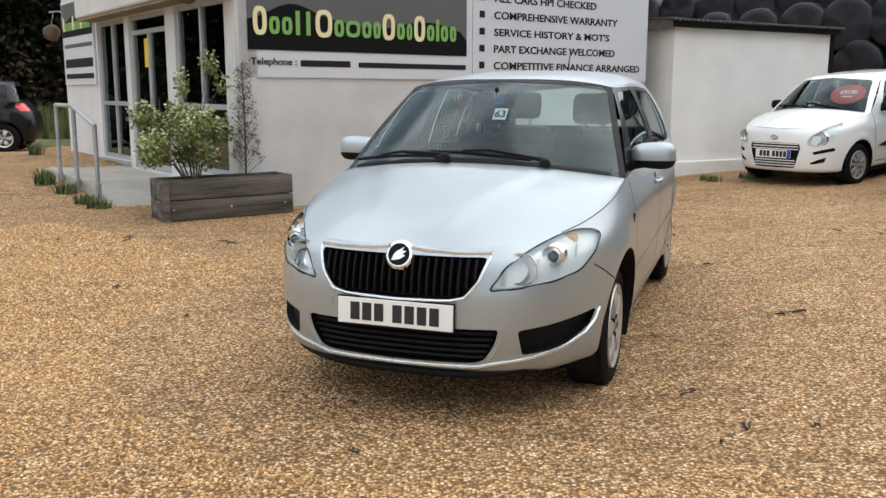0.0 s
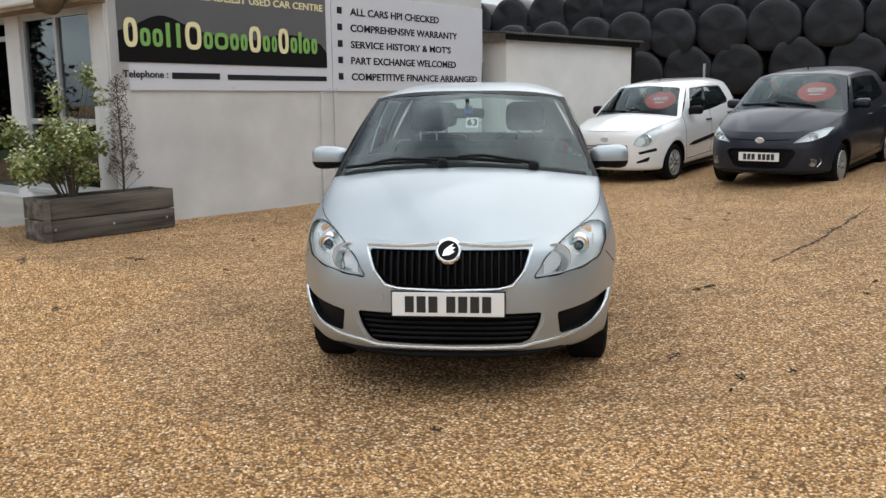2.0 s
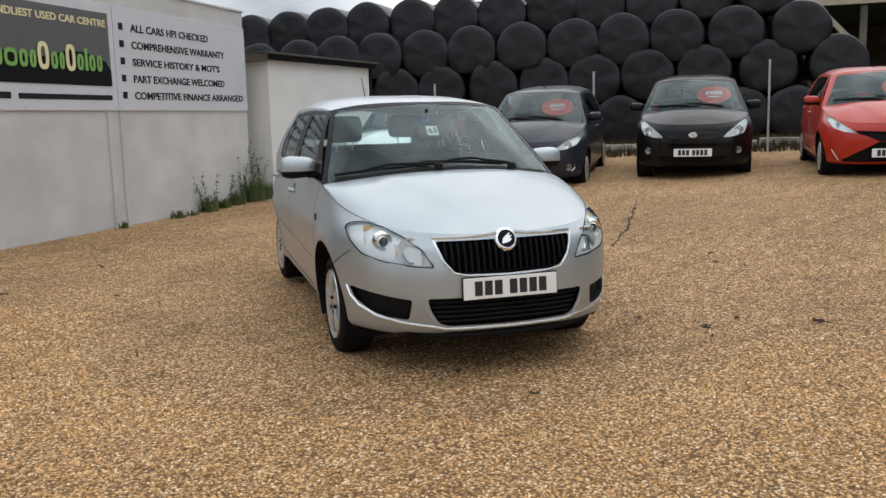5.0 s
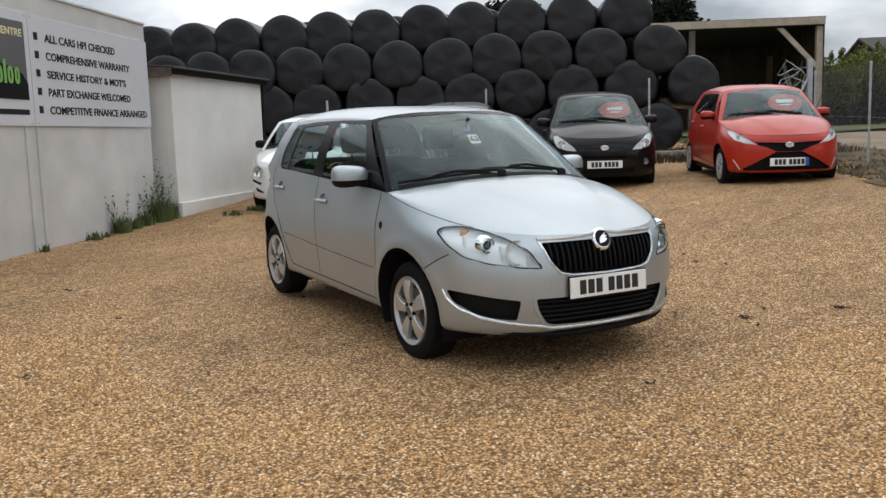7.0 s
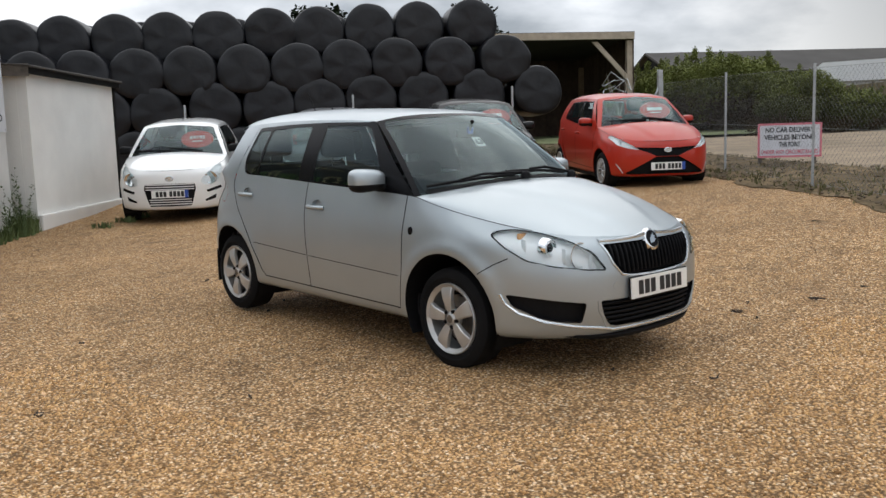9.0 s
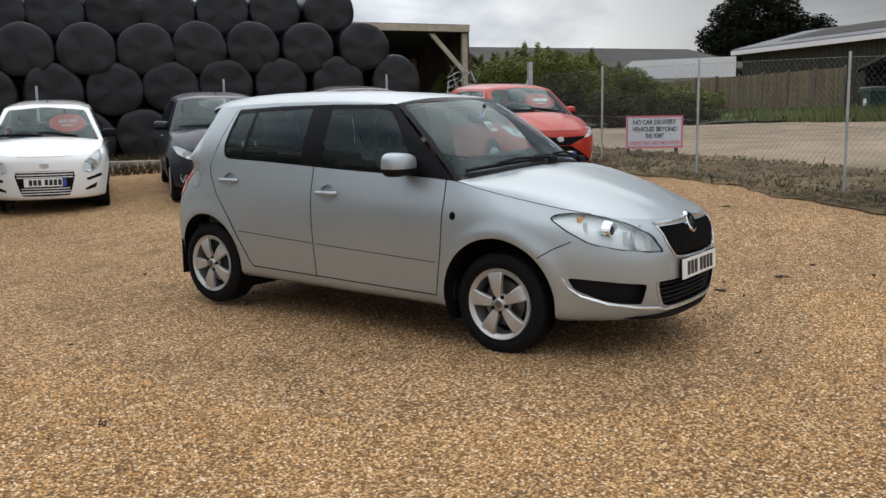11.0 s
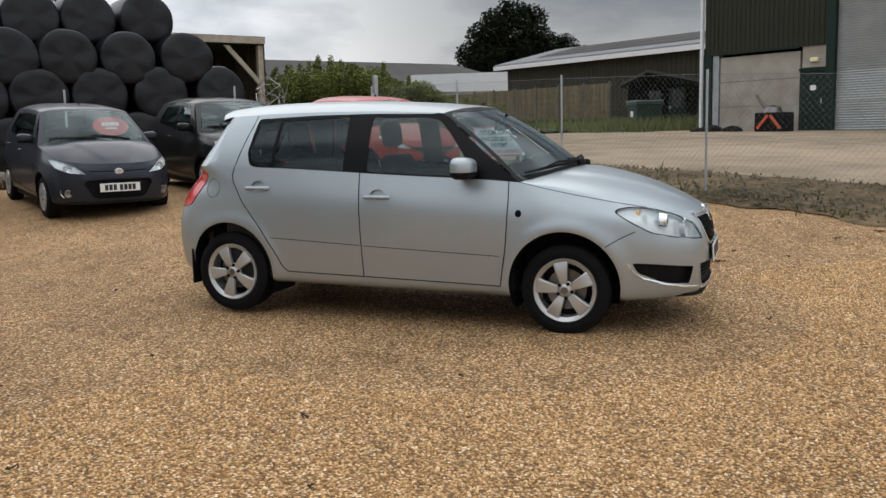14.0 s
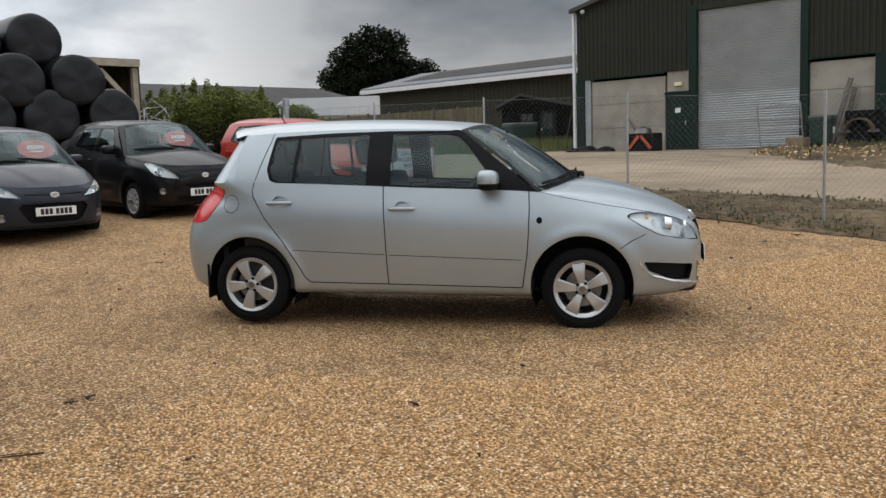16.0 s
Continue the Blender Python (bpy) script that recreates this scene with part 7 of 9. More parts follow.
def far_buildings():
    # long low building on the horizon
    a, c = Vector((77, 24, 0)), Vector((95, -3.0, 0))
    d = (c - a).normalized()
    m = Matrix.Translation(a + d * 3.3) @ Matrix.Rotation(math.atan2(d.y, d.x), 4, 'Z')
    b = thing("farm_building", "long low farm building with grey sheet roof", "farm building", m)
    L = (c - a).length
    part("wall", boxbm((-1.4, 0, 0), (L - 5.0, 14, 6.4)), BLACK_TIMBER, b)
    bm = bmesh.new()
    prism(bm, [(0, 6.4), (14, 6.4), (7, 8.6)], -1.4, -1.2, 'X')
    part("gable_end", bm, BLACK_TIMBER, b)
    bm = bmesh.new()
    prism(bm, [(-1.0, 6.15), (7, 8.65), (15, 6.15), (15, 6.35), (7, 8.85), (-1.0, 6.35)], -2.0, L - 8, 'X')
    for v in bm.verts:
        if v.co.x > 0 and v.co.z < 7:
            v.co.x += 4.0
    part("roof", bm, ROOF_GREY, b)
    # white-sheeted clamp
    m = pose(54.1, 8.3, 0, 0, 0, -90)
    w = thing("white_shelter", "low shelter under white sheeting", "shelter", m)
    bm = bmesh.new()
    prism(bm, [(-0.75, 3.85), (0.15, 4.72), (0.55, 5.02), (6.95, 5.10), (6.95, 3.85)], 0.0, 6.0, 'Y')
    part("sheeting", bm, ROOF_WHITE, w)
    part("wall", boxbm((0, 0.3, 0.8), (6.7, 5.7, 4.0)), ROOF_WHITE, w)
    # second green barn, long side along the grid
    m = pose(85.9, -0.5, 0, 0, 0, GRID + 180) @ Matrix.Diagonal((1, -1, 1, 1))
    g = thing("green_barn", "long green barn with pale roof and solar panels", "barn", m)
    bm = bmesh.new()
    sheet_wall(bm, 0, 62, 0.5, 7.3, 0.0, 0.5, 0.06)
    for v in bm.verts:
        v.co.y = -v.co.y
    part("cladding", bm, CLADDING, g)
    part("end_wall", boxbm((-0.05, -16, 0.5), (0, 0, 7.3)), CLADDING, g)
    bm = bmesh.new()
    prism(bm, [(0.7, 7.25), (0.7, 7.75), (-8.0, 9.7), (-16.5, 7.5), (-16.5, 7.2), (-8.0, 9.3)], -0.8, 62, 'X')
    part("roof", bm, ROOF_LIGHT, g)
    for k in range(3):
        bm = bmesh.new()
        y0, y1 = -1.6 - 2.0 * k, -3.4 - 2.0 * k
        f = lambda y: 7.75 + (0.7 - y) / 8.7 * 1.95 + 0.05
        vs = [bm.verts.new(c) for c in ((3, y0, f(y0)), (60, y0, f(y0)), (60, y1, f(y1)), (3, y1, f(y1)))]
        bm.faces.new(vs)
        part("solar_strip", bm, ROOF_GREY, g)
    part("gutter", boxbm((-0.8, 0.68, 7.2), (62, 0.85, 7.6), 0.02), ROOF_WHITE, g)
    # black cabin
    c = thing("summer_cabin", "small black timber cabin with pitched felt roof", "cabin", pose(39.0, -2.40, rz(38.75, -4.5), 0, 0, -104))
    bm = bmesh.new()
    prism(bm, [(1.25, -0.1), (5.2, -0.1), (5.2, 2.1), (2.22, 2.72), (1.25, 2.23)], 0.0, 4.0, 'Y')
    part("wall", bm, BLACK_TIMBER, c)
    bm = bmesh.new()
    prism(bm, [(0.95, 2.16), (2.22, 2.76), (5.4, 2.06), (5.4, 2.17), (2.22, 2.88), (0.95, 2.28)], -0.9, 4.3, 'Y')
    part("roof", bm, ROOF_GREY, c, "dark weathered felt roof")
    bm = bmesh.new()
    prism(bm, [(0.97, 2.14), (2.22, 2.74), (5.38, 2.04), (5.38, 1.90), (2.22, 2.54), (0.97, 2.00)], -0.93, -0.905, 'Y')
    part("bargeboard", bm, BLACK_TIMBER, c)
    for j in range(9):
        part("wall_board", boxbm((1.25, -0.018, 0.23 * j - 0.1), (5.2, -0.002, 0.23 * j + 0.11)), BLACK_TIMBER, c)
    door = part("door", boxbm((3.22, -0.05, 0.0), (4.02, -0.02, 2.0), 0.006), DARK_GREEN, c, "dark green glazed cabin door")
    part("door_handle", boxbm((3.27, -0.075, 0.98), (3.30, -0.05, 1.12), 0.004), PLATE_WHITE, door)
    w = part("window", boxbm((2.20, -0.05, 1.0), (3.02, -0.02, 1.96), 0.004), BLACK_TIMBER, c)
    for x0, z0, owner in ((2.28, 1.08, w), (3.38, 1.08, door)):
        for k in range(2):
            for j in range(2):
                a = x0 + 0.30 * k if owner is w else x0 + 0.25 * k
                part("pane", boxbm((a, -0.056, z0 + 0.42 * j), (a + (0.26 if owner is w else 0.21), -0.05, z0 + 0.38 + 0.42 * j)), DULL_PANE, owner)
    part("prop", tubebm([(4.42, -0.35, -0.1), (4.62, -0.3, 0.9), (4.84, -0.2, 1.95)], 0.03, 6), WOOD_GREY, c, "thin pole leaning on the cabin")
    wheelie(34.6, -3.55, 106, 1.30, 1.05, 1.36)
    # long grass below the fence and round the bin
    rnd = random.Random(31)
    V, F = [], []
    for _ in range(9000):
        a, b = rnd.uniform(-8.5, 22), rnd.uniform(0.2, 7.0) if rnd.random() < 0.75 else rnd.uniform(6.4, 7.6)
        gx, gy = 41.0 + UX * a - UY * b, -3.0 + UY * a + UX * b
        if rnd.random() < 0.25:
            gx, gy = 33.0 + rnd.uniform(-2.2, 4), -3.3 + rnd.uniform(-3.2, 2.5)
        p = Vector((gx, gy, rz(gx, gy) + 0.02))
        top = p + Vector((rnd.uniform(-.25, .25), rnd.uniform(-.25, .25), rnd.uniform(0.15, 0.75)))
        an = rnd.uniform(0, 6.28)
        w = Vector((math.cos(an), math.sin(an), 0)) * rnd.uniform(0.015, 0.045)
        i = len(V)
        V += [p - w, p + w, top]
        F.append((i, i + 1, i + 2))
    ob = new("bank_grass", leaf_mesh("bank_grass", V, F, BANK_GRASS))
    tagged(ob, "long olive grass below the timber fence", "grass", kind="stuff")
    # bank and close-boarded fence
    strip("bank", -3.0, 26, -1.5, 7.5, 41.0, -3.0, 0.02, MEADOW, "grassy bank below the timber fence", 0.45, 0.35)
    for k in range(13):
        x, y = 40.6 + 1.9 * k * UX, -3.0 + 1.9 * k * UY
        f = thing("board_fence", "weathered close-boarded timber fence panel", "fence panel", pose(x, y, 1.75, 0, 0, GRID), "timber fence panels")
        for j in range(13):
            part("board", boxbm((0.14 * j, -0.012 - 0.012 * (j % 2), 0), (0.14 * j + 0.13, 0.006, 1.8), 0.004), WOOD_FENCE, f)
        part("fence_stake", boxbm((-0.09, -0.06, -0.9), (0.0, 0.05, 1.9)), WOOD_GREY, f)


def leaf_cloud(rnd, centres, n, size, droop=0.0):
    """Leaves, each a bent quad, scattered through ellipsoids (x, y, z, rx, ry, rz)."""
    rng = np.random.default_rng(rnd.randrange(10**6))
    c = np.array(centres, float)
    bulk = c[:, 3] * c[:, 4] * c[:, 5]
    c = np.repeat(c, np.maximum(4, (n * bulk / bulk.sum()).astype(int)), 0)
    k = len(c)

    def unit(v):
        return v / np.maximum(1e-6, np.linalg.norm(v, axis=1, keepdims=True))
    p = c[:, :3] + unit(rng.normal(size=(k, 3))) * rng.random((k, 1))**0.45 * c[:, 3:]
    a = unit(np.stack([rng.uniform(-1, 1, k), rng.uniform(-1, 1, k), rng.uniform(-0.6, 0.6, k) - droop], 1))
    b = unit(np.cross(a, np.stack([rng.uniform(-1, 1, k), rng.uniform(-1, 1, k), rng.uniform(0.2, 1, k)], 1)))
    s = size * rng.uniform(0.6, 1.4, (k, 1))
    V = np.stack([p, p + a * s * 0.5 + b * s * 0.32, p + a * s, p + a * s * 0.5 - b * s * 0.32], 1).reshape(-1, 3)
    return V.tolist(), [(4 * m, 4 * m + 1, 4 * m + 2, 4 * m + 3) for m in range(k)]


def leaf_mesh(name, V, F, mat):
    me = bpy.data.meshes.new(name)
    me.from_pydata([tuple(v) for v in V], [], F)
    me.materials.append(mat)
    return me


def tree(x, y, height, spread, seed, mat, label, leaves=14000, leaf=0.55, low=0.22):
    rnd = random.Random(seed)
    t = thing("oak_tree", label, "tree", pose(x, y, rz(x, y)))
    bm = bmesh.new()
    tube(bm, [(0, 0, -0.3), (0.05, 0, height * 0.2), (-0.05, 0.1, height * 0.45)], height * 0.035, 10, height * 0.02)
    blobs = []
    for k in range(16):
        a = k * 2.4 + rnd.uniform(-.4, .4)
        h = height * rnd.uniform(low + 0.12, 0.86)
        reach = spread * 0.5 * math.sqrt(max(0.06, 1 - ((h / height - 0.52) / 0.5)**2)) * rnd.uniform(0.45, 0.9)
        e = Vector((reach * math.cos(a), reach * math.sin(a), h))
        st = Vector((0, 0, h * 0.5))
        tube(bm, [st, (st + e) / 2 + Vector((0, 0, 0.05 * height)), e], height * 0.013, 6, height * 0.004)
        q = spread * rnd.uniform(0.13, 0.22)
        blobs.append((e.x, e.y, e.z, q, q, q * 0.75))
    blobs.append((0, 0, height * 0.62, spread * 0.3, spread * 0.3, height * 0.26))
    part("trunk", bm, BARK, t, smooth=50)
    V, F = leaf_cloud(rnd, blobs, leaves, leaf)
    cr = new("crown", leaf_mesh("crown", V, F, mat))
    cr.parent = t
    return t


def skyline_oak():
    """A broad oak, dense to the ground, with a lower shoulder on one side."""
    rnd = random.Random(17)
    t = thing("oak_tree", "broad dark oak on the skyline", "tree", pose(133, -5.6, rz(133, -5.6)))
    bm = bmesh.new()
    tube(bm, [(0, 0, -0.5), (0.1, 0, 3.5), (0, 0.2, 8.0)], 0.6, 10, 0.35)
    blobs = []
    # across the view, height, spread of each clump
    for across, high, r in ((6.3, 7.2, 2.6), (6.0, 10.0, 2.3), (4.6, 12.2, 2.4), (2.6, 13.8, 2.5), (0.4, 14.9, 2.3), (-1.6, 14.2, 2.2), (3.2, 9.5, 3.4), (0.0, 10.5, 3.8), (-2.8, 12.0, 2.2),
                            (-4.4, 10.4, 2.3), (-6.2, 11.1, 1.9), (-7.4, 9.7, 1.8), (-5.2, 8.0, 2.8), (-1.5, 7.0, 3.6), (3.0, 6.5, 3.6), (5.2, 4.8, 2.6), (-5.5, 5.5, 3.0), (0.5, 4.2, 3.4)):
        across, high, r = across * 1.17, high * 1.15, r * 1.17
        e = Vector((rnd.uniform(-2.5, 2.5), across, high))
        tube(bm, [(0, 0.1, high * 0.45), (e.x * 0.5, e.y * 0.5, high * 0.8), e], 0.16, 6, 0.05)
        blobs.append((e.x, e.y, e.z, r, r, r * 0.8))
        for _ in range(3):
            d = Vector((rnd.gauss(0, 1), rnd.gauss(0, 1), rnd.gauss(0, 1))).normalized() * r
            q = r * rnd.uniform(0.28, 0.42)
            blobs.append((e.x + d.x * 0.95, e.y + d.y * 0.95, e.z + d.z * 0.75, q, q, q * 0.8))
    part("trunk", bm, BARK, t, smooth=50)
    V, F = leaf_cloud(rnd, blobs, 60000, 0.42)
    cr = new("crown", leaf_mesh("crown", V, F, LEAF_DARK))
    cr.parent = t


def bush(x, y, r, h, seed, mat, n, leaf, name="hedge_bush", label="dense green hedge bush behind the fence", group="hedge bushes"):
    rnd = random.Random(seed)
    t = thing(name, label, "bush", pose(x, y, rz(x, y)), group)
    bm = bmesh.new()
    blobs = []
    for k in range(9):
        a = rnd.uniform(0, 6.28)
        q = r * rnd.uniform(0.15, 0.75)
        hh = h * rnd.uniform(0.35, 0.88)
        e = (q * math.cos(a), q * math.sin(a), hh)
        tube(bm, [(0, 0, -0.1), (e[0] * 0.5, e[1] * 0.5, hh * 0.5), e], 0.035, 5, 0.01)
        blobs.append((e[0], e[1], hh * 0.92, r * 0.42, r * 0.42, h * 0.24))
    for k in range(6):
        a = k * 1.05
        blobs.append((r * 0.65 * math.cos(a), r * 0.65 * math.sin(a), h * 0.25, r * 0.4, r * 0.4, h * 0.28))
    part("branchwork", bm, BARK, t, smooth=50)
    low = blobs[9:]
    shoots = []
    for k in range(4):
        a, q = rnd.uniform(0, 6.28), r * rnd.uniform(0.1, 0.8)
        shoots.append((q * math.cos(a), q * math.sin(a), h * rnd.uniform(0.92, 0.99), 0.13, 0.13, h * 0.08))
    V, F = leaf_cloud(rnd, low, n // 3, leaf)
    dead = new("dead_foliage", leaf_mesh("dead_foliage", V, F, LEAF_BROWN))
    dead.parent = t
    V, F = leaf_cloud(rnd, blobs[:9], n, leaf)
    V2, F2 = leaf_cloud(rnd, shoots, n // 24, leaf * 0.8)
    F += [tuple(i + len(V) for i in f) for f in F2]
    V += V2
    cr = new("foliage", leaf_mesh("foliage", V, F, mat))
    cr.parent = t
    return t


green_barn()
gate_and_clutter()
open_barn()
scrap()
far_buildings()
skyline_oak()
tree(150, 62, 18, 16, 5, LEAF_DARK, "dark tree beyond the barns", 6000, 0.9)
for k, (tx, ty, th) in enumerate(((80, 64, 17), (100, 55, 19))):
    tree(tx, ty, th, 10, 40 + k, LEAF_DARK, "dark tree far behind the bale stack", 9000, 0.6)
for k, (tx, ty, th) in enumerate(((-14.5, 33, 12), (-19, 31, 11), (-10.5, 36, 13), (-23, 27, 10), (-6.5, 38, 12), (-16.5, 29.5, 7.5), (-12.6, 31.5, 7))):
    tree(tx, ty, th, 7.5, 60 + k, LEAF_DARK, "dark tree behind the office", 7000, 0.36, 0.05)
for k in range(13):
    f = k / 12
    bush(35.6 + 4.2 * f + 0.7 * math.sin(k * 2.3), 14.2 - 7.0 * f, 1.75, 2.5 + 1.05 * math.sin(3.14 * f**0.8) + 0.12 * math.sin(k * 1.7), 80 + k, LEAF_HEDGE, 20000, 0.095)
for k in range(3):
    bush(40.4 + 0.9 * k, 5.9 - 1.3 * k, 1.4, 2.0 - 0.25 * k, 96 + k, LEAF_HEDGE, 11000, 0.095)
for k in range(4):
    bush(27.6 + 1.5 * k, 6.6 - 0.9 * k, 1.3, 1.35 - 0.12 * k, 100 + k, LEAF_OLIVE, 7000, 0.07, label="low brownish scrub bush by the timber fence", group="scrub bushes")
for k in range(12):
    bush(-25.0 + 2.2 * k, 23.5 + 1.15 * k + 0.6 * math.sin(k * 2.1), 2.4, 6.2 + 0.8 * math.sin(k * 1.3), 140 + k, LEAF_DARK, 8000, 0.22, "woodland_shrub", "dark dense shrub at the edge of the wood", "woodland edge shrubs")


def wood_grass():
    """Long rough grass in front of the wood behind the office."""
    rnd = random.Random(77)
    V, F = [], []
    for _ in range(9000):
        a, b = rnd.uniform(-22, 2), rnd.uniform(0, 3.5)
        x, y = a, 32.6 + 0.52 * a - b
        p = Vector((x, y, rz(x, y)))
        top = p + Vector((rnd.uniform(-.2, .2), rnd.uniform(-.2, .2), rnd.uniform(0.3, 1.1)))
        w = Vector((rnd.uniform(0.02, 0.05), rnd.uniform(-.02, .02), 0))
        i = len(V)
        V += [p - w, p + w, top]
        F.append((i, i + 1, i + 2))
    tagged(new("wood_grass", leaf_mesh("wood_grass", V, F, BANK_GRASS)), "long rough grass in front of the wood", "grass", kind="stuff")


wood_grass()


# ---- the other cars ----
def small_car(name, label, m, paint, wb, nose, tail, half, tall, lamp, openings, plate_z, badge_z, words, blue=False, wheels="multi", five=True, tyre=0.28, extra=None, bumps=None, mirror_paint=None, fog=None, lamp_bulb=None, top=None, tail_lamp=None):
    """A small hatchback. Outlines are in the common measures; openings are front-view outlines of black recesses."""
    S = dict(HERO)
    S["warp"] = (wb / HERO["wb"], nose / (2.085 - HERO["wb"] / 2), tail / (1.945 - HERO["wb"] / 2), half / 0.822, tall / 1.507)
    S["tyre"] = S["hub"] = tyre
    S["rim"] = 0.19
    if bumps:
        S.update(bumps)
    sh = Shell(S)
    W = S["warp"]
    hw = wb / 2
    FRONT = lambda c: c.x > hw + 0.1
    R = tyre + 0.05
    for hx in (hw, -hw):
        sh.cut("arch", 's', disc(hx, tyre + 0.008, R, 36), (0,), lambda c: c.y > 0.45, True)
    sh.cut("headlamp", 'f', rounded(lamp, 0.02, 3), (0, 1), FRONT)
    for k, poly in enumerate(openings):
        sh.cut("opening_%d" % k, 'f', rounded(poly, 0.012, 3), (0,), FRONT)
    lines = [[(0.873, 0.99), (0.868, 0.80), (0.845, 0.50), (0.82, 0.31)]]
    if five:
        lines += [[(-0.157, 1.03), (-0.147, 0.312)], [(-1.150, 1.075), (-1.14, 1.02), (-0.93, 0.62), (-0.79, 0.395), (-0.735, 0.345)], [(-0.735, 0.345), (0.82, 0.300)]]
    else:
        lines += [[(-0.42, 1.03), (-0.44, 0.6), (-0.40, 0.312)], [(-0.40, 0.33), (0.82, 0.300)]]
    for ln in lines:
        sh.cut("gap", 's', ribbon(ln, 0.011), (0,), lambda c: c.y > 0.5)
    sh.cut("tail_lamp", 's', rounded(tail_lamp or [(-1.405, 1.035), (-1.385, 0.985), (-1.50, 0.86), (-1.61, 0.765), (-1.9, 0.80), (-1.9, 1.05)], 0.02, 3), (0,), lambda c: c.y > 0.4 and c.x < -hw)
    sh.cut("front_window", 's', rounded([(-0.112, 1.024), (0.61, 0.992), (0.40, 1.25), (0.30, 1.345), (0.235, 1.362), (-0.112, 1.365)], 0.02, 3), (4,))
    sh.cut("rear_window", 's', rounded([(-0.95, 1.10), (-0.20, 1.030), (-0.20, 1.365), (-0.85, 1.345)], 0.04, 3), (4,))
    sh.cut("window_surround", 's', rounded([(-1.0, 1.14), (-0.95, 1.085), (-0.15, 1.005), (0.40, 0.98), (0.66, 0.97), (0.42, 1.26), (0.30, 1.375), (-0.30, 1.385), (-0.90, 1.366)], 0.025, 3), (4,))
    sh.cut("screen", 'f', rounded([(-0.01, 0.9), (0.715, 0.9), (0.70, 1.0), (0.535, 1.375), (0.49, 1.395), (-0.01, 1.438)], 0.02, 3), (2,))
    sh.mark("bonnet", lambda p, c: p == 1)
    sh.mark("roof", lambda p, c: p == 3)
    sh.cut("rear_screen", 'f', rounded([(-0.01, 1.10), (0.50, 1.10), (0.46, 1.36), (-0.01, 1.40)], 0.03, 3), (5,))
    car = thing(name, label, "car", m)
    part("body", sh.take("body"), paint, car, smooth=40)
    part("bonnet", sh.take("bonnet"), paint, car, smooth=40)
    part("roof", sh.take("roof"), paint if top is None else top, car, smooth=60)
    for sd in ('left', 'right'):
        part("panel_gap", sh.take("gap", sd, 0.008), SEAM, car)
    for sd in ('left', 'right'):
        for nm in ("front_window", "rear_window"):
            g = part(nm, sh.take(nm, sd, 0.004), DARK_GLASS, car, "tinted side glass", smooth=60)
            g.visible_shadow = False
        part("window_surround", sh.take("window_surround", sd), GLOSS_BLACK, car, "black window surround", smooth=40)
        part("tail_lamp", sh.take("tail_lamp", sd, -0.004), TAIL_RED, car, "red tail lamp", smooth=60)
        sg = 1 if sd == 'left' else -1
        hl = part("headlamp", sh.pocket("headlamp", 0.07, sd), REFLECTOR, car, "clear headlamp")
        ln = part("lens", sh.take("headlamp", sd, -0.003), LENS, hl, smooth=60)
        ln.visible_shadow = False
        cy = (sum(p[0] for p in lamp) / len(lamp) if lamp_bulb is None else lamp_bulb[0]) * W[3]
        cz = (sum(p[1] for p in lamp) / len(lamp) if lamp_bulb is None else lamp_bulb[1]) * W[4]
        rb = 0.05 if lamp_bulb is None else lamp_bulb[2]
        bm = bmesh.new()
        lathe(bm, [(0.0, 0.0), (rb * 0.5, 0.006), (rb, 0.035), (rb * 1.08, 0.035), (rb * 1.1, 0.0)], 24, 'X')
        bm.transform(Matrix.Translation((sh.nose(cy, cz) - 0.062, sg * cy, cz)))
        part("lamp_bowl", bm, CHROME, hl, smooth=50)
        if fog:
            fy, fz, fr = fog
            bm = bmesh.new()
            lathe(bm, [(0.0, 0.004), (fr * 0.8, 0.006), (fr, 0.012), (fr * 1.12, 0.008), (fr * 1.14, -0.03)], 24, 'X')
            bm.transform(Matrix.Translation((sh.nose(fy, fz) + 0.006, sg * fy, fz)) @ Matrix.Rotation(radians(18 * sg), 4, 'Z'))
            part("fog_lamp", bm, STEEL, car, smooth=50)
    for k in range(len(openings)):
        for sd in (('both',) if min(p[0] for p in openings[k]) < 0 else ('left', 'right')):
            part("intake", sh.pocket("opening_%d" % k, 0.04, sd), BLACK_PLASTIC, car, "black intake")
    for nm in ("screen", "rear_screen"):
        g = part("windscreen" if nm == "screen" else "rear_screen", sh.take(nm), GLASS, car, smooth=60)
        g.visible_shadow = False
    arch_liners(sh, car, hw, tyre + 0.008, R, 0.42)
    bonnet_seam(S, car, hw + 0.36, 0.36)
    plate_on(sh, car, 0.0, plate_z, -3, blue, 0.014)
    bx = sh.nose(0, badge_z)
    bm = bmesh.new()
    lathe(bm, [(0.062, -0.01), (0.060, 0.006), (0.050, 0.010), (0.044, 0.004), (0.0, 0.004)], 28, 'X')
    bm.transform(Matrix.Translation((bx + 0.006, 0, badge_z)) @ Matrix.Diagonal((1, 1, 0.62, 1)))
    part("badge", bm, BRIGHT_TRIM, car, smooth=50)
    for x in (hw, -hw):
        for y in (half - 0.07, -half + 0.07):
            wheel(car, x, y + (0.04 if y > 0 else -0.04), S, wheels, 25 * x)
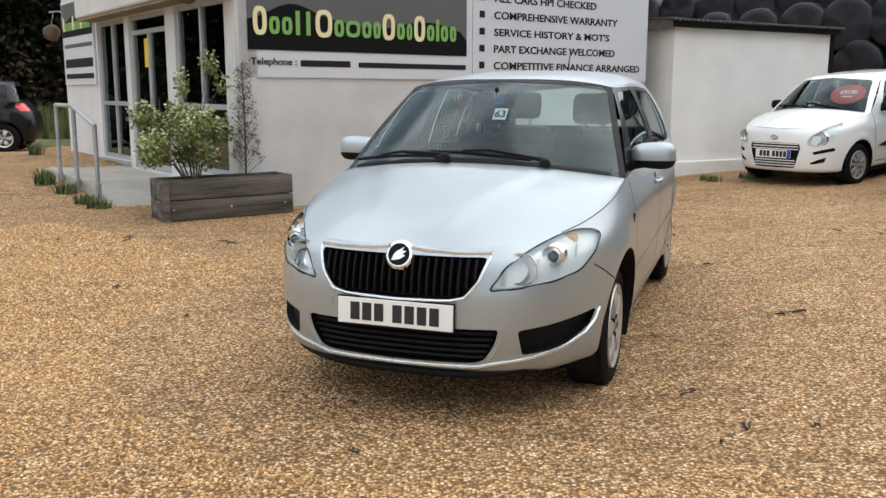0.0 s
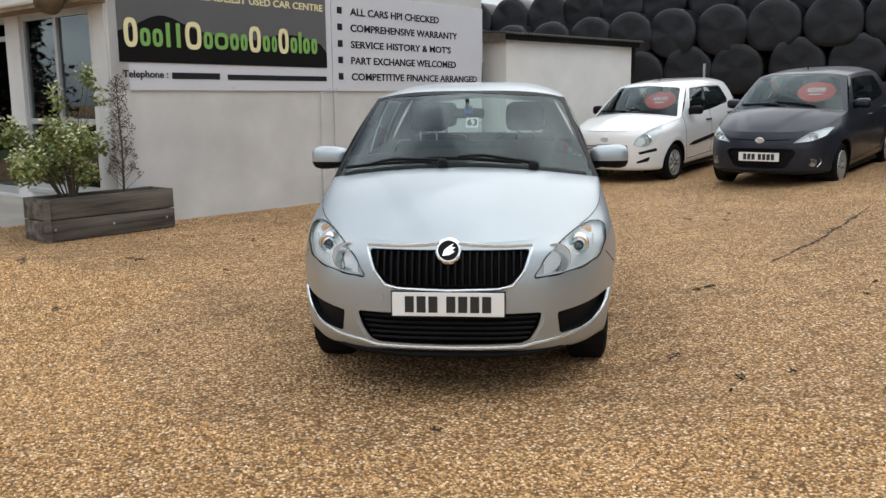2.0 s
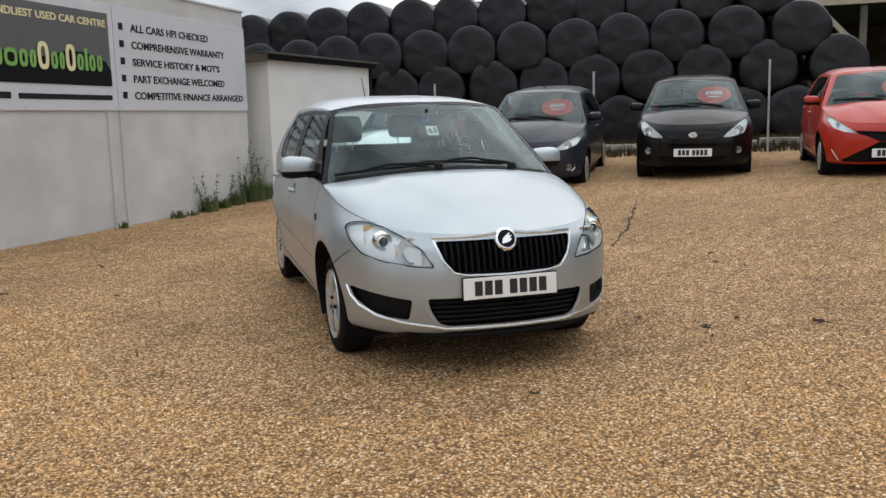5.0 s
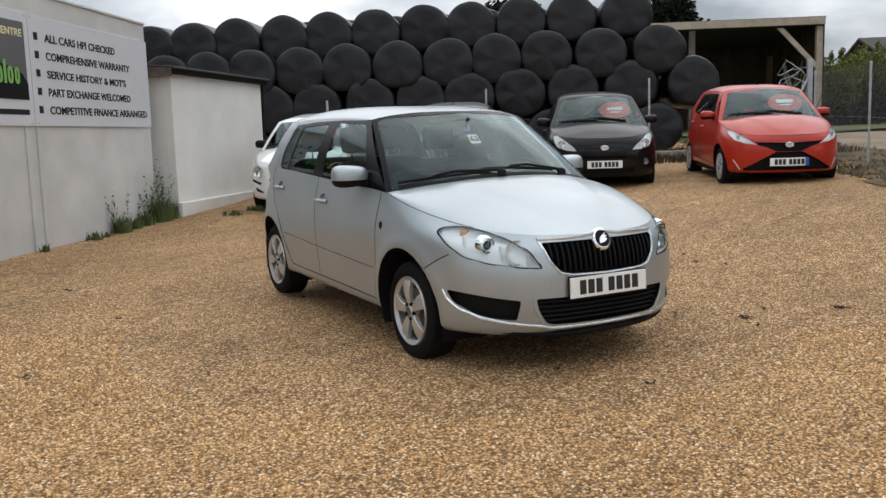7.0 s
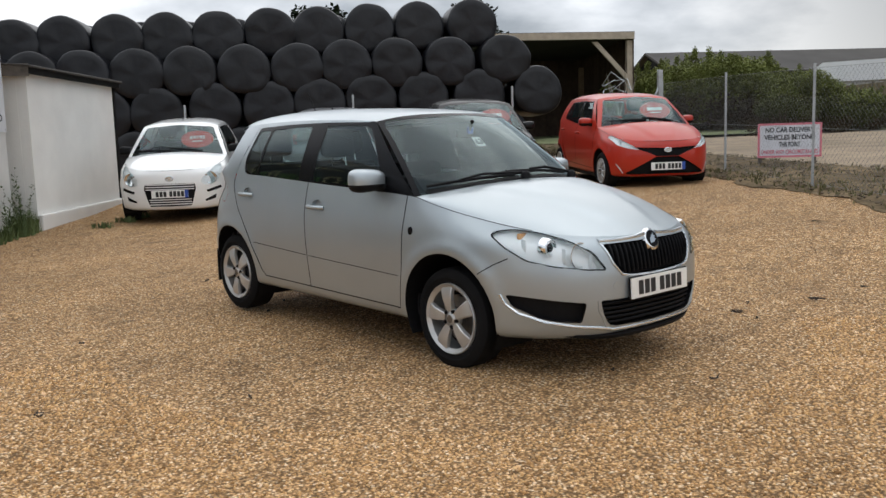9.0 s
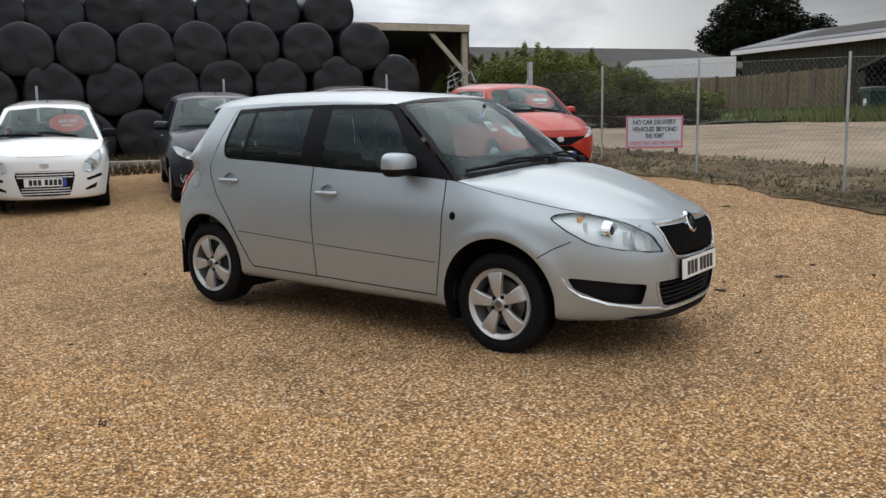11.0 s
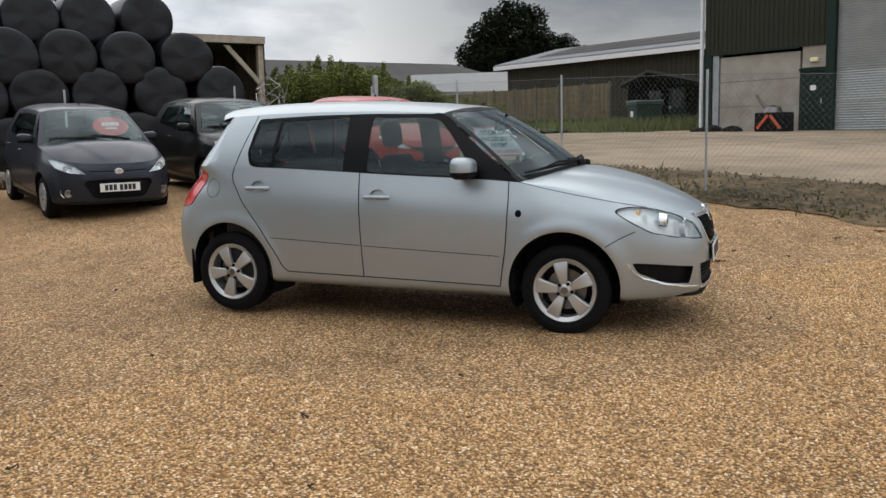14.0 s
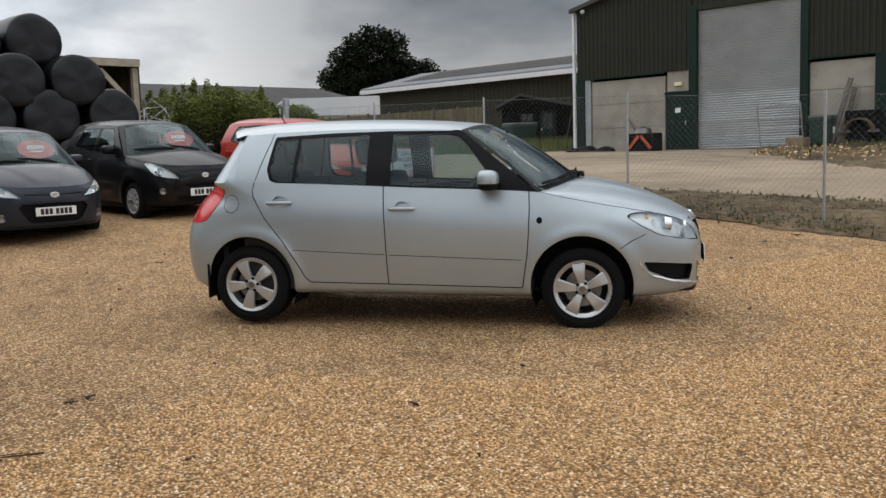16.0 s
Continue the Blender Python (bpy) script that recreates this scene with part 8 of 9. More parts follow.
    for side in (1, -1):
        mirror_part(sh, car, side, 0.60 * W[0], 1.0 * W[4], mirror_paint or paint, 0.95)
        for hx, hz in (((-0.035, 0.86), (-0.965, 0.91)) if five else ((-0.3, 0.88),)):
            hx, hz = hx * W[0], hz * W[4]
            y = sh.flank(hx, hz)
            bm = tubebm([(hx - 0.085, y - 0.004, hz), (hx - 0.06, y + 0.024, hz), (hx + 0.05, y + 0.026, hz), (hx + 0.085, y - 0.004, hz)], 0.013, 8)
            bm.transform(Matrix.Diagonal((1, side, 1, 1)))
            part("door_handle", bm, mirror_paint or paint, car, smooth=50)
        bm = boxbm((-0.78 * W[0], half - 0.12, 0.16), (0.85 * W[0], half - 0.06, 0.27), 0.02)
        bm.transform(Matrix.Diagonal((1, side, 1, 1)))
        part("sill", bm, BLACK_PLASTIC, car)
    fx = lambda v: warp_x(S, v)

    def P(x, y, z):
        return (fx(x), y * W[3], z * W[4])

    def pbox(nm, lo, hi, mat, bev=0.0):
        return part(nm, boxbm(P(*lo), P(*hi), bev), mat, car, smooth=50 if bev else None)
    pbox("floor_pan", (-1.4, -0.66, 0.20), (1.4, 0.66, 0.24), BLACK_PLASTIC)
    pbox("bulkhead", (0.80, -0.72, 0.24), (0.88, 0.72, 0.90), DASH_AND_SHADE)
    pbox("engine_block", (1.0, -0.42, 0.24), (1.75, 0.42, 0.70), BLACK_PLASTIC)
    pbox("dashboard", (0.45, -0.70, 0.55), (0.96, 0.70, 0.945), DASH_AND_SHADE, 0.03)
    pbox("rear_backrest", (-1.16, -0.62, 0.45), (-1.02, 0.62, 1.06), SEAT, 0.05)
    for side in (1, -1):
        bm = boxbm(P(-1.3, 0.69, 0.25), P(0.85, 0.715, 0.985), 0.01)
        bm.transform(Matrix.Diagonal((1, side, 1, 1)))
        part("door_lining", bm, DASH_AND_SHADE, car)
        seat(car, 0.0, side * 0.34, "front_seat")
    part("headlining", sh.take("roof", 'both', 0.03), DASH_AND_SHADE, car, smooth=60)
    bm = bmesh.new()
    tube(bm, [(0.17 * math.cos(a), 0.17 * math.sin(a), 0) for a in [2 * math.pi * k / 24 for k in range(25)]], 0.015, 8, None, False)
    tube(bm, [(-0.16, 0, 0), (0.16, 0, 0)], 0.02, 8)
    bm.transform(pose(fx(0.36), -0.34, 0.92, 0, -62, 0))
    part("steering_wheel", bm, DASH_AND_SHADE, car, smooth=60)
    for y0, y1 in ((-0.05, -0.62), (0.42, -0.10)):
        pts = []
        for k in range(6):
            y = y0 + (y1 - y0) * k / 5
            q = (y / 0.768)**2
            pts.append(Vector(P(0.93 + 0.24 * (1 - q) - 0.01 - 0.06 * k / 5, y, 0.955 + 0.08 * (1 - q) + 0.028 + 0.040 * k / 5)))
        part("wiper", tubebm(pts, 0.011, 6), BLACK_PLASTIC, car)
    part("aerial", tubebm([P(0.1, 0, 1.50), P(0.08, 0, 1.54)], 0.012, 6, 0.006), BLACK_PLASTIC, car)
    # oval price card behind the glass
    bm = bmesh.new()
    lathe(bm, [(0.0, 0.0), (0.25, 0.0), (0.25, -0.003), (0.0, -0.003)], 36, 'X')
    bm.transform(Matrix.Diagonal((1, 1.0, 0.66, 1)))
    card = part("price_card", bm, RED_CARD, car, "red oval price card inside the windscreen")
    card.matrix_local = pose(*P(0.66, 0.285, 1.205), 0, -40, 0)
    if words:
        lettering("price", words, WHITE_INK, card, pose(0.002, -0.12, 0.0, 90, 0, 90), 0.24, 0.065)
    else:
        part("price_bar", boxbm((0.001, -0.12, 0.0), (0.003, 0.12, 0.06)), WHITE_INK, card)
    part("price_rule", boxbm((0.001, -0.08, -0.05), (0.003, 0.08, -0.035)), WHITE_INK, card)
    if extra:
        extra(sh, car, W)
    return car


def parked(px, py, reach, turn=0.0, sink=0.0):
    """Pose of a car whose nose, reach metres ahead of its middle, is at (px, py); it faces down the forecourt."""
    a = radians(GRID + turn)
    x, y = px + reach * math.cos(a), py + reach * math.sin(a)
    xf, yf = px + 0.7 * math.cos(a), py + 0.7 * math.sin(a)
    xr, yr = px + (2 * reach - 0.7) * math.cos(a), py + (2 * reach - 0.7) * math.sin(a)
    z0, z1 = rz(xf, yf), rz(xr, yr)
    return pose(x, y, (z0 + z1) / 2 - 0.01 - sink, 0, math.degrees(math.atan2(z1 - z0, 2 * reach - 1.4)), GRID + turn + 180)


def bars_white(sh, car, W):
    """Grille bars and body-side rubbing strip of the white car."""
    for z in (0.30, 0.335, 0.37, 0.52, 0.555, 0.59):
        half = 0.30 if z < 0.4 else 0.345
        along_nose(sh, [(half * k / 8, z) for k in range(9)], 0.014, 0.006, WHITE_PAINT, "grille_bar", car, lift=-0.004)
    for side in (1, -1):
        y = sh.flank(0.2, 0.55)
        bm = bmesh.new()
        prism(bm, [(0.72, 0.50), (0.55, 0.545), (-0.65, 0.635), (-0.68, 0.585), (0.5, 0.49)], y - 0.02, y + 0.008, 'Y')
        bm.transform(Matrix.Diagonal((1, side, 1, 1)))
        part("side_strip", bm, BLACK_PLASTIC, car)


def chrome_grey(sh, car, W):
    along_nose(sh, [(0.37 * k / 8, 0.655 + 0.012 * (k / 8)**2) for k in range(9)], 0.012, 0.006, GLOSS_BLACK, "upper_slit", car)
    along_nose(sh, dense([(0.66, 0.31), (0.70, 0.37), (0.69, 0.42)], 3), 0.007, 0.004, CHROME, "fog_surround", car)
    along_nose(sh, [(0.62 * k / 8, 0.255) for k in range(9)], 0.02, 0.006, BLACK_PLASTIC, "lower_lip", car)


def cross_red(sh, car, W):
    """Black cross of the red car's nose: two arms from the lamps to the badge, and down to the corners."""
    along_nose(sh, dense([(0.62, 0.26), (0.70, 0.40)], 3), 0.014, 0.006, HUBCAP, "running_lamp", car)


# a taller, blunter nose for the two upright little cars
TALL_NOSE = dict(rings=tuple(r[:4] + (r[4] + dz,) + (r[5] + dz * 0.7,) + r[6:] for r, dz in zip(HERO["rings"], (0, 0, 0.01, 0.02, 0.04, 0.055))),
                 belt=tuple((x, z + 0.055 * min(1.0, max(0.0, (x - 0.93) / 0.8))) for x, z in HERO["belt"]), crown=0.030, crease=0.003)
small_car("white_hatchback", "small white five-door hatchback with red price card", parked(4.46, 11.96, 2.36 / 2 + 0.74), WHITE_PAINT, 2.36, 0.74, 0.44, 0.80, 1.47,
          [(0.455, 0.62), (0.50, 0.585), (0.58, 0.575), (0.66, 0.605), (0.715, 0.69), (0.735, 0.80), (0.715, 0.865), (0.66, 0.85), (0.56, 0.77), (0.475, 0.69)],
          [[(-0.01, 0.62), (0.36, 0.615), (0.38, 0.55), (0.34, 0.40), (0.30, 0.28), (-0.01, 0.275)], [(0.52, 0.50), (0.72, 0.555), (0.73, 0.51), (0.54, 0.465)], [(0.50, 0.36), (0.66, 0.43), (0.64, 0.36), (0.50, 0.33)]],
          0.455, 0.675, "£4195", True, "multi", True, 0.28, bars_white, bumps=TALL_NOSE, mirror_paint=BLACK_PLASTIC, lamp_bulb=(0.585, 0.675, 0.085))
small_car("grey_hatchback", "small dark grey five-door hatchback with red price card", parked(5.62, 9.80, 2.385 / 2 + 0.76, 0, 0.03), GREY_PAINT, 2.385, 0.76, 0.50, 0.83, 1.50,
          [(0.40, 0.625), (0.60, 0.645), (0.72, 0.70), (0.765, 0.80), (0.70, 0.80), (0.55, 0.74)],
          [[(-0.01, 0.555), (0.40, 0.545), (0.44, 0.50), (0.34, 0.33), (0.28, 0.30), (-0.01, 0.295)]],
          0.445, 0.655, "£5395", False, "cap7", True, 0.285, chrome_grey, fog=(0.62, 0.37, 0.045), lamp_bulb=(0.60, 0.69, 0.05))
small_car("black_hatchback", "small black three-door hatchback with red price card", parked(7.24, 8.06, 2.30 / 2 + 0.74, 0, 0.04), BLACK_PAINT, 2.30, 0.74, 0.56, 0.829, 1.505,
          [(0.40, 0.625), (0.54, 0.635), (0.68, 0.675), (0.725, 0.75), (0.735, 0.845), (0.69, 0.865), (0.60, 0.80), (0.47, 0.70)],
          [[(-0.01, 0.545), (0.34, 0.54), (0.30, 0.505), (-0.01, 0.50)], [(-0.01, 0.36), (0.46, 0.37), (0.42, 0.30), (0.34, 0.275), (-0.01, 0.27)]],
          0.42, 0.665, "£4285", False, "multi", False, 0.28, bumps=TALL_NOSE, fog=(0.62, 0.44, 0.042), lamp_bulb=(0.62, 0.72, 0.055))
small_car("red_hatchback", "small red five-door hatchback with black cross nose", parked(8.05, 5.62, 2.34 / 2 + 0.70, 0, 0.05), RED_PAINT, 2.34, 0.70, 0.44, 0.81, 1.46,
          [(0.42, 0.625), (0.58, 0.65), (0.70, 0.70), (0.76, 0.81), (0.72, 0.84), (0.60, 0.75)],
          [[(-0.01, 0.52), (0.18, 0.52), (0.40, 0.40), (0.60, 0.28), (0.58, 0.255), (0.46, 0.255), (-0.01, 0.26)], [(-0.01, 0.525), (0.17, 0.525), (0.30, 0.585), (0.42, 0.625), (0.46, 0.665), (0.20, 0.655), (-0.01, 0.645)]],
          0.365, 0.60, "", True, "multi", True, 0.28, cross_red, lamp_bulb=(0.62, 0.745, 0.045))
black_rear = small_car("dark_hatchback", "dark hatchback parked far off beside the grass", pose(-10.75, 19.3, 0.10, 0, 0, 194), BLACK_PAINT, 2.60, 0.80, 0.62, 0.85, 1.53,
          [(0.40, 0.63), (0.60, 0.65), (0.72, 0.70), (0.76, 0.80), (0.55, 0.74)], [[(-0.01, 0.55), (0.38, 0.545), (0.34, 0.45), (-0.01, 0.44)]], 0.40, 0.62, "", False, "alloy5", True, 0.305, tail_lamp=[(-1.52, 1.03), (-1.50, 0.97), (-1.62, 0.86), (-1.9, 0.86), (-1.9, 1.04)])


# ---- planter, plants and small things by the office ----
def planter():
    a, b = Vector((-2.79, 8.78)), Vector((-1.635, 9.60))
    d = (b - a)
    L = d.length
    m = pose(a.x, a.y, rz(-2.2, 9.2), 0, 0, math.degrees(math.atan2(d.y, d.x)))
    p = thing("planter", "weathered grey sleeper planter on the gravel", "planter", m)
    D = 0.42
    for k in range(2):
        z0, z1 = 0.212 * k + 0.005, 0.212 * k + 0.208
        part("front_board", boxbm((0, -0.0 + 0.004 * k, z0), (L, 0.05, z1), 0.008), WOOD_SLEEPER, p, smooth=30)
        part("back_board", boxbm((0, D - 0.05, z0), (L, D, z1), 0.008), WOOD_SLEEPER, p, smooth=30)
        part("end_board", boxbm((0.004, 0.052, z0), (0.05, D - 0.052, z1), 0.008), WOOD_SLEEPER, p, smooth=30)
        part("end_board", boxbm((L - 0.05, 0.052, z0), (L - 0.004, D - 0.052, z1), 0.008), WOOD_SLEEPER, p, smooth=30)
    part("corner_post", boxbm((-0.012, -0.02, 0.0), (0.055, 0.0, 0.415), 0.006), WOOD_SLEEPER, p)
    part("soil", boxbm((0.05, 0.05, 0.1), (L - 0.05, D - 0.05, 0.375)), EARTH, p)
    for k in range(3):
        bm = bmesh.new()
        lathe(bm, [(0.0, -0.003), (0.012, -0.002), (0.012, 0.002)], 8)
        bm.transform(Matrix.Translation((0.1 + k * (L - 0.2) / 2, 0.0, 0.12)))
        part("nail", bm, GALV, p)

    def here(x, y, z):
        return m @ Vector((x, y, z))
    # leafy shrub with pale variegated leaves
    rnd = random.Random(21)
    c = here(0.40, 0.22, 0.37)
    s = thing("variegated_shrub", "bushy shrub with green and cream leaves in the planter", "shrub", pose(c.x, c.y, c.z))
    bm = bmesh.new()
    blobs = []
    for k in range(13):
        a_ = k * 2.4
        r = rnd.uniform(0.12, 0.56)
        h = rnd.uniform(0.25, 0.86)
        e = Vector((r * math.cos(a_) - 0.10, r * math.sin(a_), h))
        tube(bm, [(0.02 * math.cos(a_), 0.02 * math.sin(a_), -0.1), (e.x * 0.45, e.y * 0.45, h * 0.55), e], 0.011, 5, 0.004)
        blobs.append((e.x * 0.9, e.y * 0.9, h * 0.93, 0.17, 0.17, 0.15))
    for k in range(5):
        e = Vector((rnd.uniform(-.5, .4), rnd.uniform(-.2, .2), rnd.uniform(1.0, 1.3)))
        tube(bm, [(0, 0, 0.3), (e.x * 0.5, e.y * 0.5, 0.75), e], 0.006, 5, 0.002)
        blobs.append((e.x * 0.95, e.y * 0.95, e.z * 0.95, 0.08, 0.08, 0.12))
    part("branchwork", bm, BARK, s, smooth=50)
    V, F = leaf_cloud(rnd, blobs, 4200, 0.047)
    new("leaves", leaf_mesh("leaves", V, F, LEAF)).parent = s
    V, F = leaf_cloud(rnd, [(b0, b1, b2 + 0.05, b3, b4, b5) for b0, b1, b2, b3, b4, b5 in blobs], 1700, 0.043)
    new("pale_leaves", leaf_mesh("pale_leaves", V, F, LEAF_PALE)).parent = s
    # dry upright conifer
    c = here(0.98, 0.24, 0.37)
    s = thing("dry_conifer", "thin dried-out upright conifer in the planter", "shrub", pose(c.x, c.y, c.z))
    bm = bmesh.new()
    tube(bm, [(0, 0, -0.1), (0.01, 0, 0.5), (-0.01, 0.01, 1.22)], 0.014, 6, 0.004)
    blobs = []
    for k in range(46):
        h = 0.04 + 1.12 * k / 46
        a_ = k * 2.4
        r = 0.20 * (1 - 0.65 * h / 1.2) * rnd.uniform(0.6, 1.1)
        e = Vector((r * math.cos(a_), r * math.sin(a_), h + r * 0.9))
        tube(bm, [(0, 0, h), e], 0.004, 4, 0.0015)
        blobs.append((e.x * 0.75, e.y * 0.75, e.z, 0.05, 0.05, 0.06))
    part("branchwork", bm, BARK, s)
    V, F = leaf_cloud(rnd, blobs, 1500, 0.022)
    new("needles", leaf_mesh("needles", V, F, LEAF_DRY)).parent = s


def tuft(x, y, seed, h, spread, n, mat, name="weed_clump", label="green weeds growing at the foot of the wall", group="weeds", stalks=0):
    rnd = random.Random(seed)
    V, F = [], []
    for _ in range(n):
        a, r = rnd.uniform(0, 6.28), spread * rnd.random()**0.7
        p = Vector((r * math.cos(a), r * math.sin(a), 0))
        hh = h * rnd.uniform(0.45, 1.1)
        lean = Vector((rnd.uniform(-.4, .4), rnd.uniform(-.4, .4), 1)) * hh
        w = Vector((math.cos(a + 1), math.sin(a + 1), 0)) * 0.008 * rnd.uniform(0.6, 1.5)
        i = len(V)
        V += [p - w, p + w, p + lean * 0.6 + w * 0.8, p + lean, p + lean * 0.6 - w * 0.8]
        F.append((i, i + 1, i + 2, i + 3, i + 4))
    for _ in range(stalks):
        p = Vector((rnd.uniform(-spread, spread), rnd.uniform(-spread, spread), 0))
        top = p + Vector((rnd.uniform(-.15, .15), rnd.uniform(-.15, .15), h * rnd.uniform(1.6, 2.6)))
        for k in range(26):
            t = 0.2 + 0.8 * rnd.random()
            q = p.lerp(top, t)
            d = Vector((rnd.uniform(-1, 1), rnd.uniform(-1, 1), rnd.uniform(-.2, .9))).normalized() * 0.085 * (1.3 - t * 0.7)
            s = d.cross(Vector((0, 0, 1))).normalized() * 0.014
            i = len(V)
            V += [q, q + d * 0.5 + s, q + d, q + d * 0.5 - s]
            F.append((i, i + 1, i + 2, i + 3))
        i = len(V)
        V += [p + Vector((.005, 0, 0)), p - Vector((.005, 0, 0)), top]
        F.append((i, i + 1, i + 2))
    ob = new(name, leaf_mesh(name, V, F, mat))
    ob.matrix_world = pose(x, y, rz(x, y) - 0.005)
    return tagged(ob, label, "weeds", group)


planter()


def along_wall(a, out=0.1):
    return WX + UX * a + UY * out, WY + UY * a - UX * out


for k, (a, h, sp, n, st) in enumerate(((2.95, 0.10, 0.06, 40, 0), (4.15, 0.12, 0.10, 60, 0), (4.95, 0.25, 0.16, 130, 3), (5.35, 0.16, 0.12, 90, 1), (5.75, 0.22, 0.14, 120, 3), (6.25, 0.38, 0.22, 260, 7), (6.6, 0.30, 0.2, 200, 5), (4.5, 0.08, 0.08, 40, 0))):
    x, y = along_wall(a, 0.10)
    tuft(x, y, 200 + k, h, sp, n, WEED, stalks=st)
for k, (x, y) in enumerate(((4.35, 12.95), (4.75, 13.1), (3.75, 12.75), (5.0, 13.4))):
    tuft(x + 0.1, y - 0.05, 230 + k, 0.10, 0.16, 90, WEED, label="low weeds by the block store")
for k, (x, y, h) in enumerate(((-4.05, 10.0, 0.13), (-4.6, 10.75, 0.15), (-5.15, 11.4, 0.22), (-3.8, 9.7, 0.10), (-6.6, 14.4, 0.22))):
    tuft(x, y, 240 + k, h, 0.13, 110, WEED, label="grass tuft beside the ramp")


def scatter_weeds():
    """Dry weeds and stones along the verge, more than could be counted."""
    rnd = random.Random(9)
    V, F = [], []
    for _ in range(2600):
        a = rnd.uniform(-15, 16)
        b = rnd.uniform(-1.6, 1.05) if rnd.random() < 0.6 else rnd.gauss(0.45, 0.25)
        x, y = 13.3 + UX * a - UY * b, 7.05 + UY * a + UX * b
        p = Vector((x, y, rz(x, y) + 0.02))
        h = rnd.uniform(0.03, 0.10) * (1.7 if rnd.random() < 0.08 else 1)
        for _k in range(3):
            lean = Vector((rnd.uniform(-.6, .6), rnd.uniform(-.6, .6), 1)) * h
            an = rnd.uniform(0, 6.28)
            w = Vector((math.cos(an), math.sin(an), 0)) * rnd.uniform(0.006, 0.014)
            i = len(V)
            V += [p - w, p + w, p + lean]
            F.append((i, i + 1, i + 2))
    ob = new("verge_weeds", leaf_mesh("verge_weeds", V, F, GRASS))
    tagged(ob, "dry grass and weeds along the fence", "weeds", kind="stuff")
    V, F = [], []
    for _ in range(9000):
        t = rnd.uniform(-1, 8.8)
        back = 0.1 + 4.9 * rnd.random()**1.3
        x = 13.3 + (7.73 - 13.3) * t / 9.55 + UX * back
        y = 7.05 + (14.75 - 7.05) * t / 9.55 + UY * back
        q = Vector((x, y, rz(x, y)))
        h = rnd.uniform(0.05, 0.20)
        lean = Vector((rnd.uniform(-.5, .5), rnd.uniform(-.5, .5), 1)) * h
        an = rnd.uniform(0, 6.28)
        w = Vector((math.cos(an), math.sin(an), 0)) * rnd.uniform(0.007, 0.016)
        i = len(V)
        V += [q - w, q + w, q + lean]
        F.append((i, i + 1, i + 2))
    ob = new("bale_weeds", leaf_mesh("bale_weeds", V, F, LEAF_BROWN))
    tagged(ob, "dry grass at the foot of the bales", "weeds", kind="stuff")
    V, F = [], []
    for _ in range(4200):
        a, b = rnd.uniform(-15, 14), rnd.uniform(-1.7, 1.0)
        x, y = 13.3 + UX * a - UY * b, 7.05 + UY * a + UX * b
        r = rnd.uniform(0.008, 0.034)
        c = Vector((x, y, rz(x, y) + 0.04 + r * 0.3))
        i = len(V)
        for d in ((1, 0, 0), (-1, 0, 0), (0, 1, 0), (0, -1, 0), (0, 0, .7), (0, 0, -.7)):
            V.append(c + Vector(d) * r * rnd.uniform(0.6, 1.2))
        F += [(i + 4, i, i + 2), (i + 4, i + 2, i + 1), (i + 4, i + 1, i + 3), (i + 4, i + 3, i), (i + 5, i + 2, i), (i + 5, i + 1, i + 2), (i + 5, i + 3, i + 1), (i + 5, i, i + 3)]
    ob = new("verge_stones", leaf_mesh("verge_stones", V, F, STONE))
    tagged(ob, "loose rubble stones on the verge", "stones", kind="stuff")


def loose_stones():
    """Loose pea stones lying on the gravel where the walk passes nearest."""
    rng = np.random.default_rng(12)
    n = 70000
    ang = np.radians(rng.uniform(140, 290, n))
    rad = np.sqrt(rng.uniform(2.3**2, 5.6**2, n))
    x, y = 0.4 + rad * np.cos(ang), 5.2 + rad * np.sin(ang)
    size = rng.uniform(0.0045, 0.0095, n) * np.where(rng.random(n) < 0.04, 1.5, 1.0)
    z = rise(x, y) + 0.006 * np.sin(x * 2.1 + 0.7 * y) * np.sin(y * 1.7 - 0.3 * x) + 0.15 * size
    dirs = np.array([(1, 0, 0), (-1, 0, 0), (0, 1, 0), (0, -1, 0), (0, 0, 0.75), (0, 0, -0.75)], float)
    spin = rng.uniform(0, 2 * np.pi, n)
    c, s_ = np.cos(spin), np.sin(spin)
    d = dirs[None] * rng.uniform(0.65, 1.35, (n, 6, 1)) + rng.uniform(-0.25, 0.25, (n, 6, 3))
    d = np.stack([d[..., 0] * c[:, None] - d[..., 1] * s_[:, None], d[..., 0] * s_[:, None] + d[..., 1] * c[:, None], d[..., 2]], -1)
    V = np.stack([x, y, z], 1)[:, None] + d * size[:, None, None]
    tri = np.array([(4, 0, 2), (4, 2, 1), (4, 1, 3), (4, 3, 0), (5, 2, 0), (5, 1, 2), (5, 3, 1), (5, 0, 3)])
    F = (np.arange(n)[:, None, None] * 6 + tri[None]).reshape(-1, 3)
    me = bpy.data.meshes.new("loose_stones")
    me.vertices.add(n * 6)
    me.vertices.foreach_set("co", V.astype(np.float32).ravel())
    me.loops.add(F.size)
    me.loops.foreach_set("vertex_index", F.astype(np.int32).ravel())
    me.polygons.add(len(F))
    me.polygons.foreach_set("loop_start", np.arange(0, F.size, 3, dtype=np.int32))
    me.update(calc_edges=True)
    me.materials.append(PEA_STONE)
    tagged(new("loose_stones", me), "loose golden pea stones lying on the gravel", "gravel", kind="stuff")


loose_stones()
scatter_weeds()


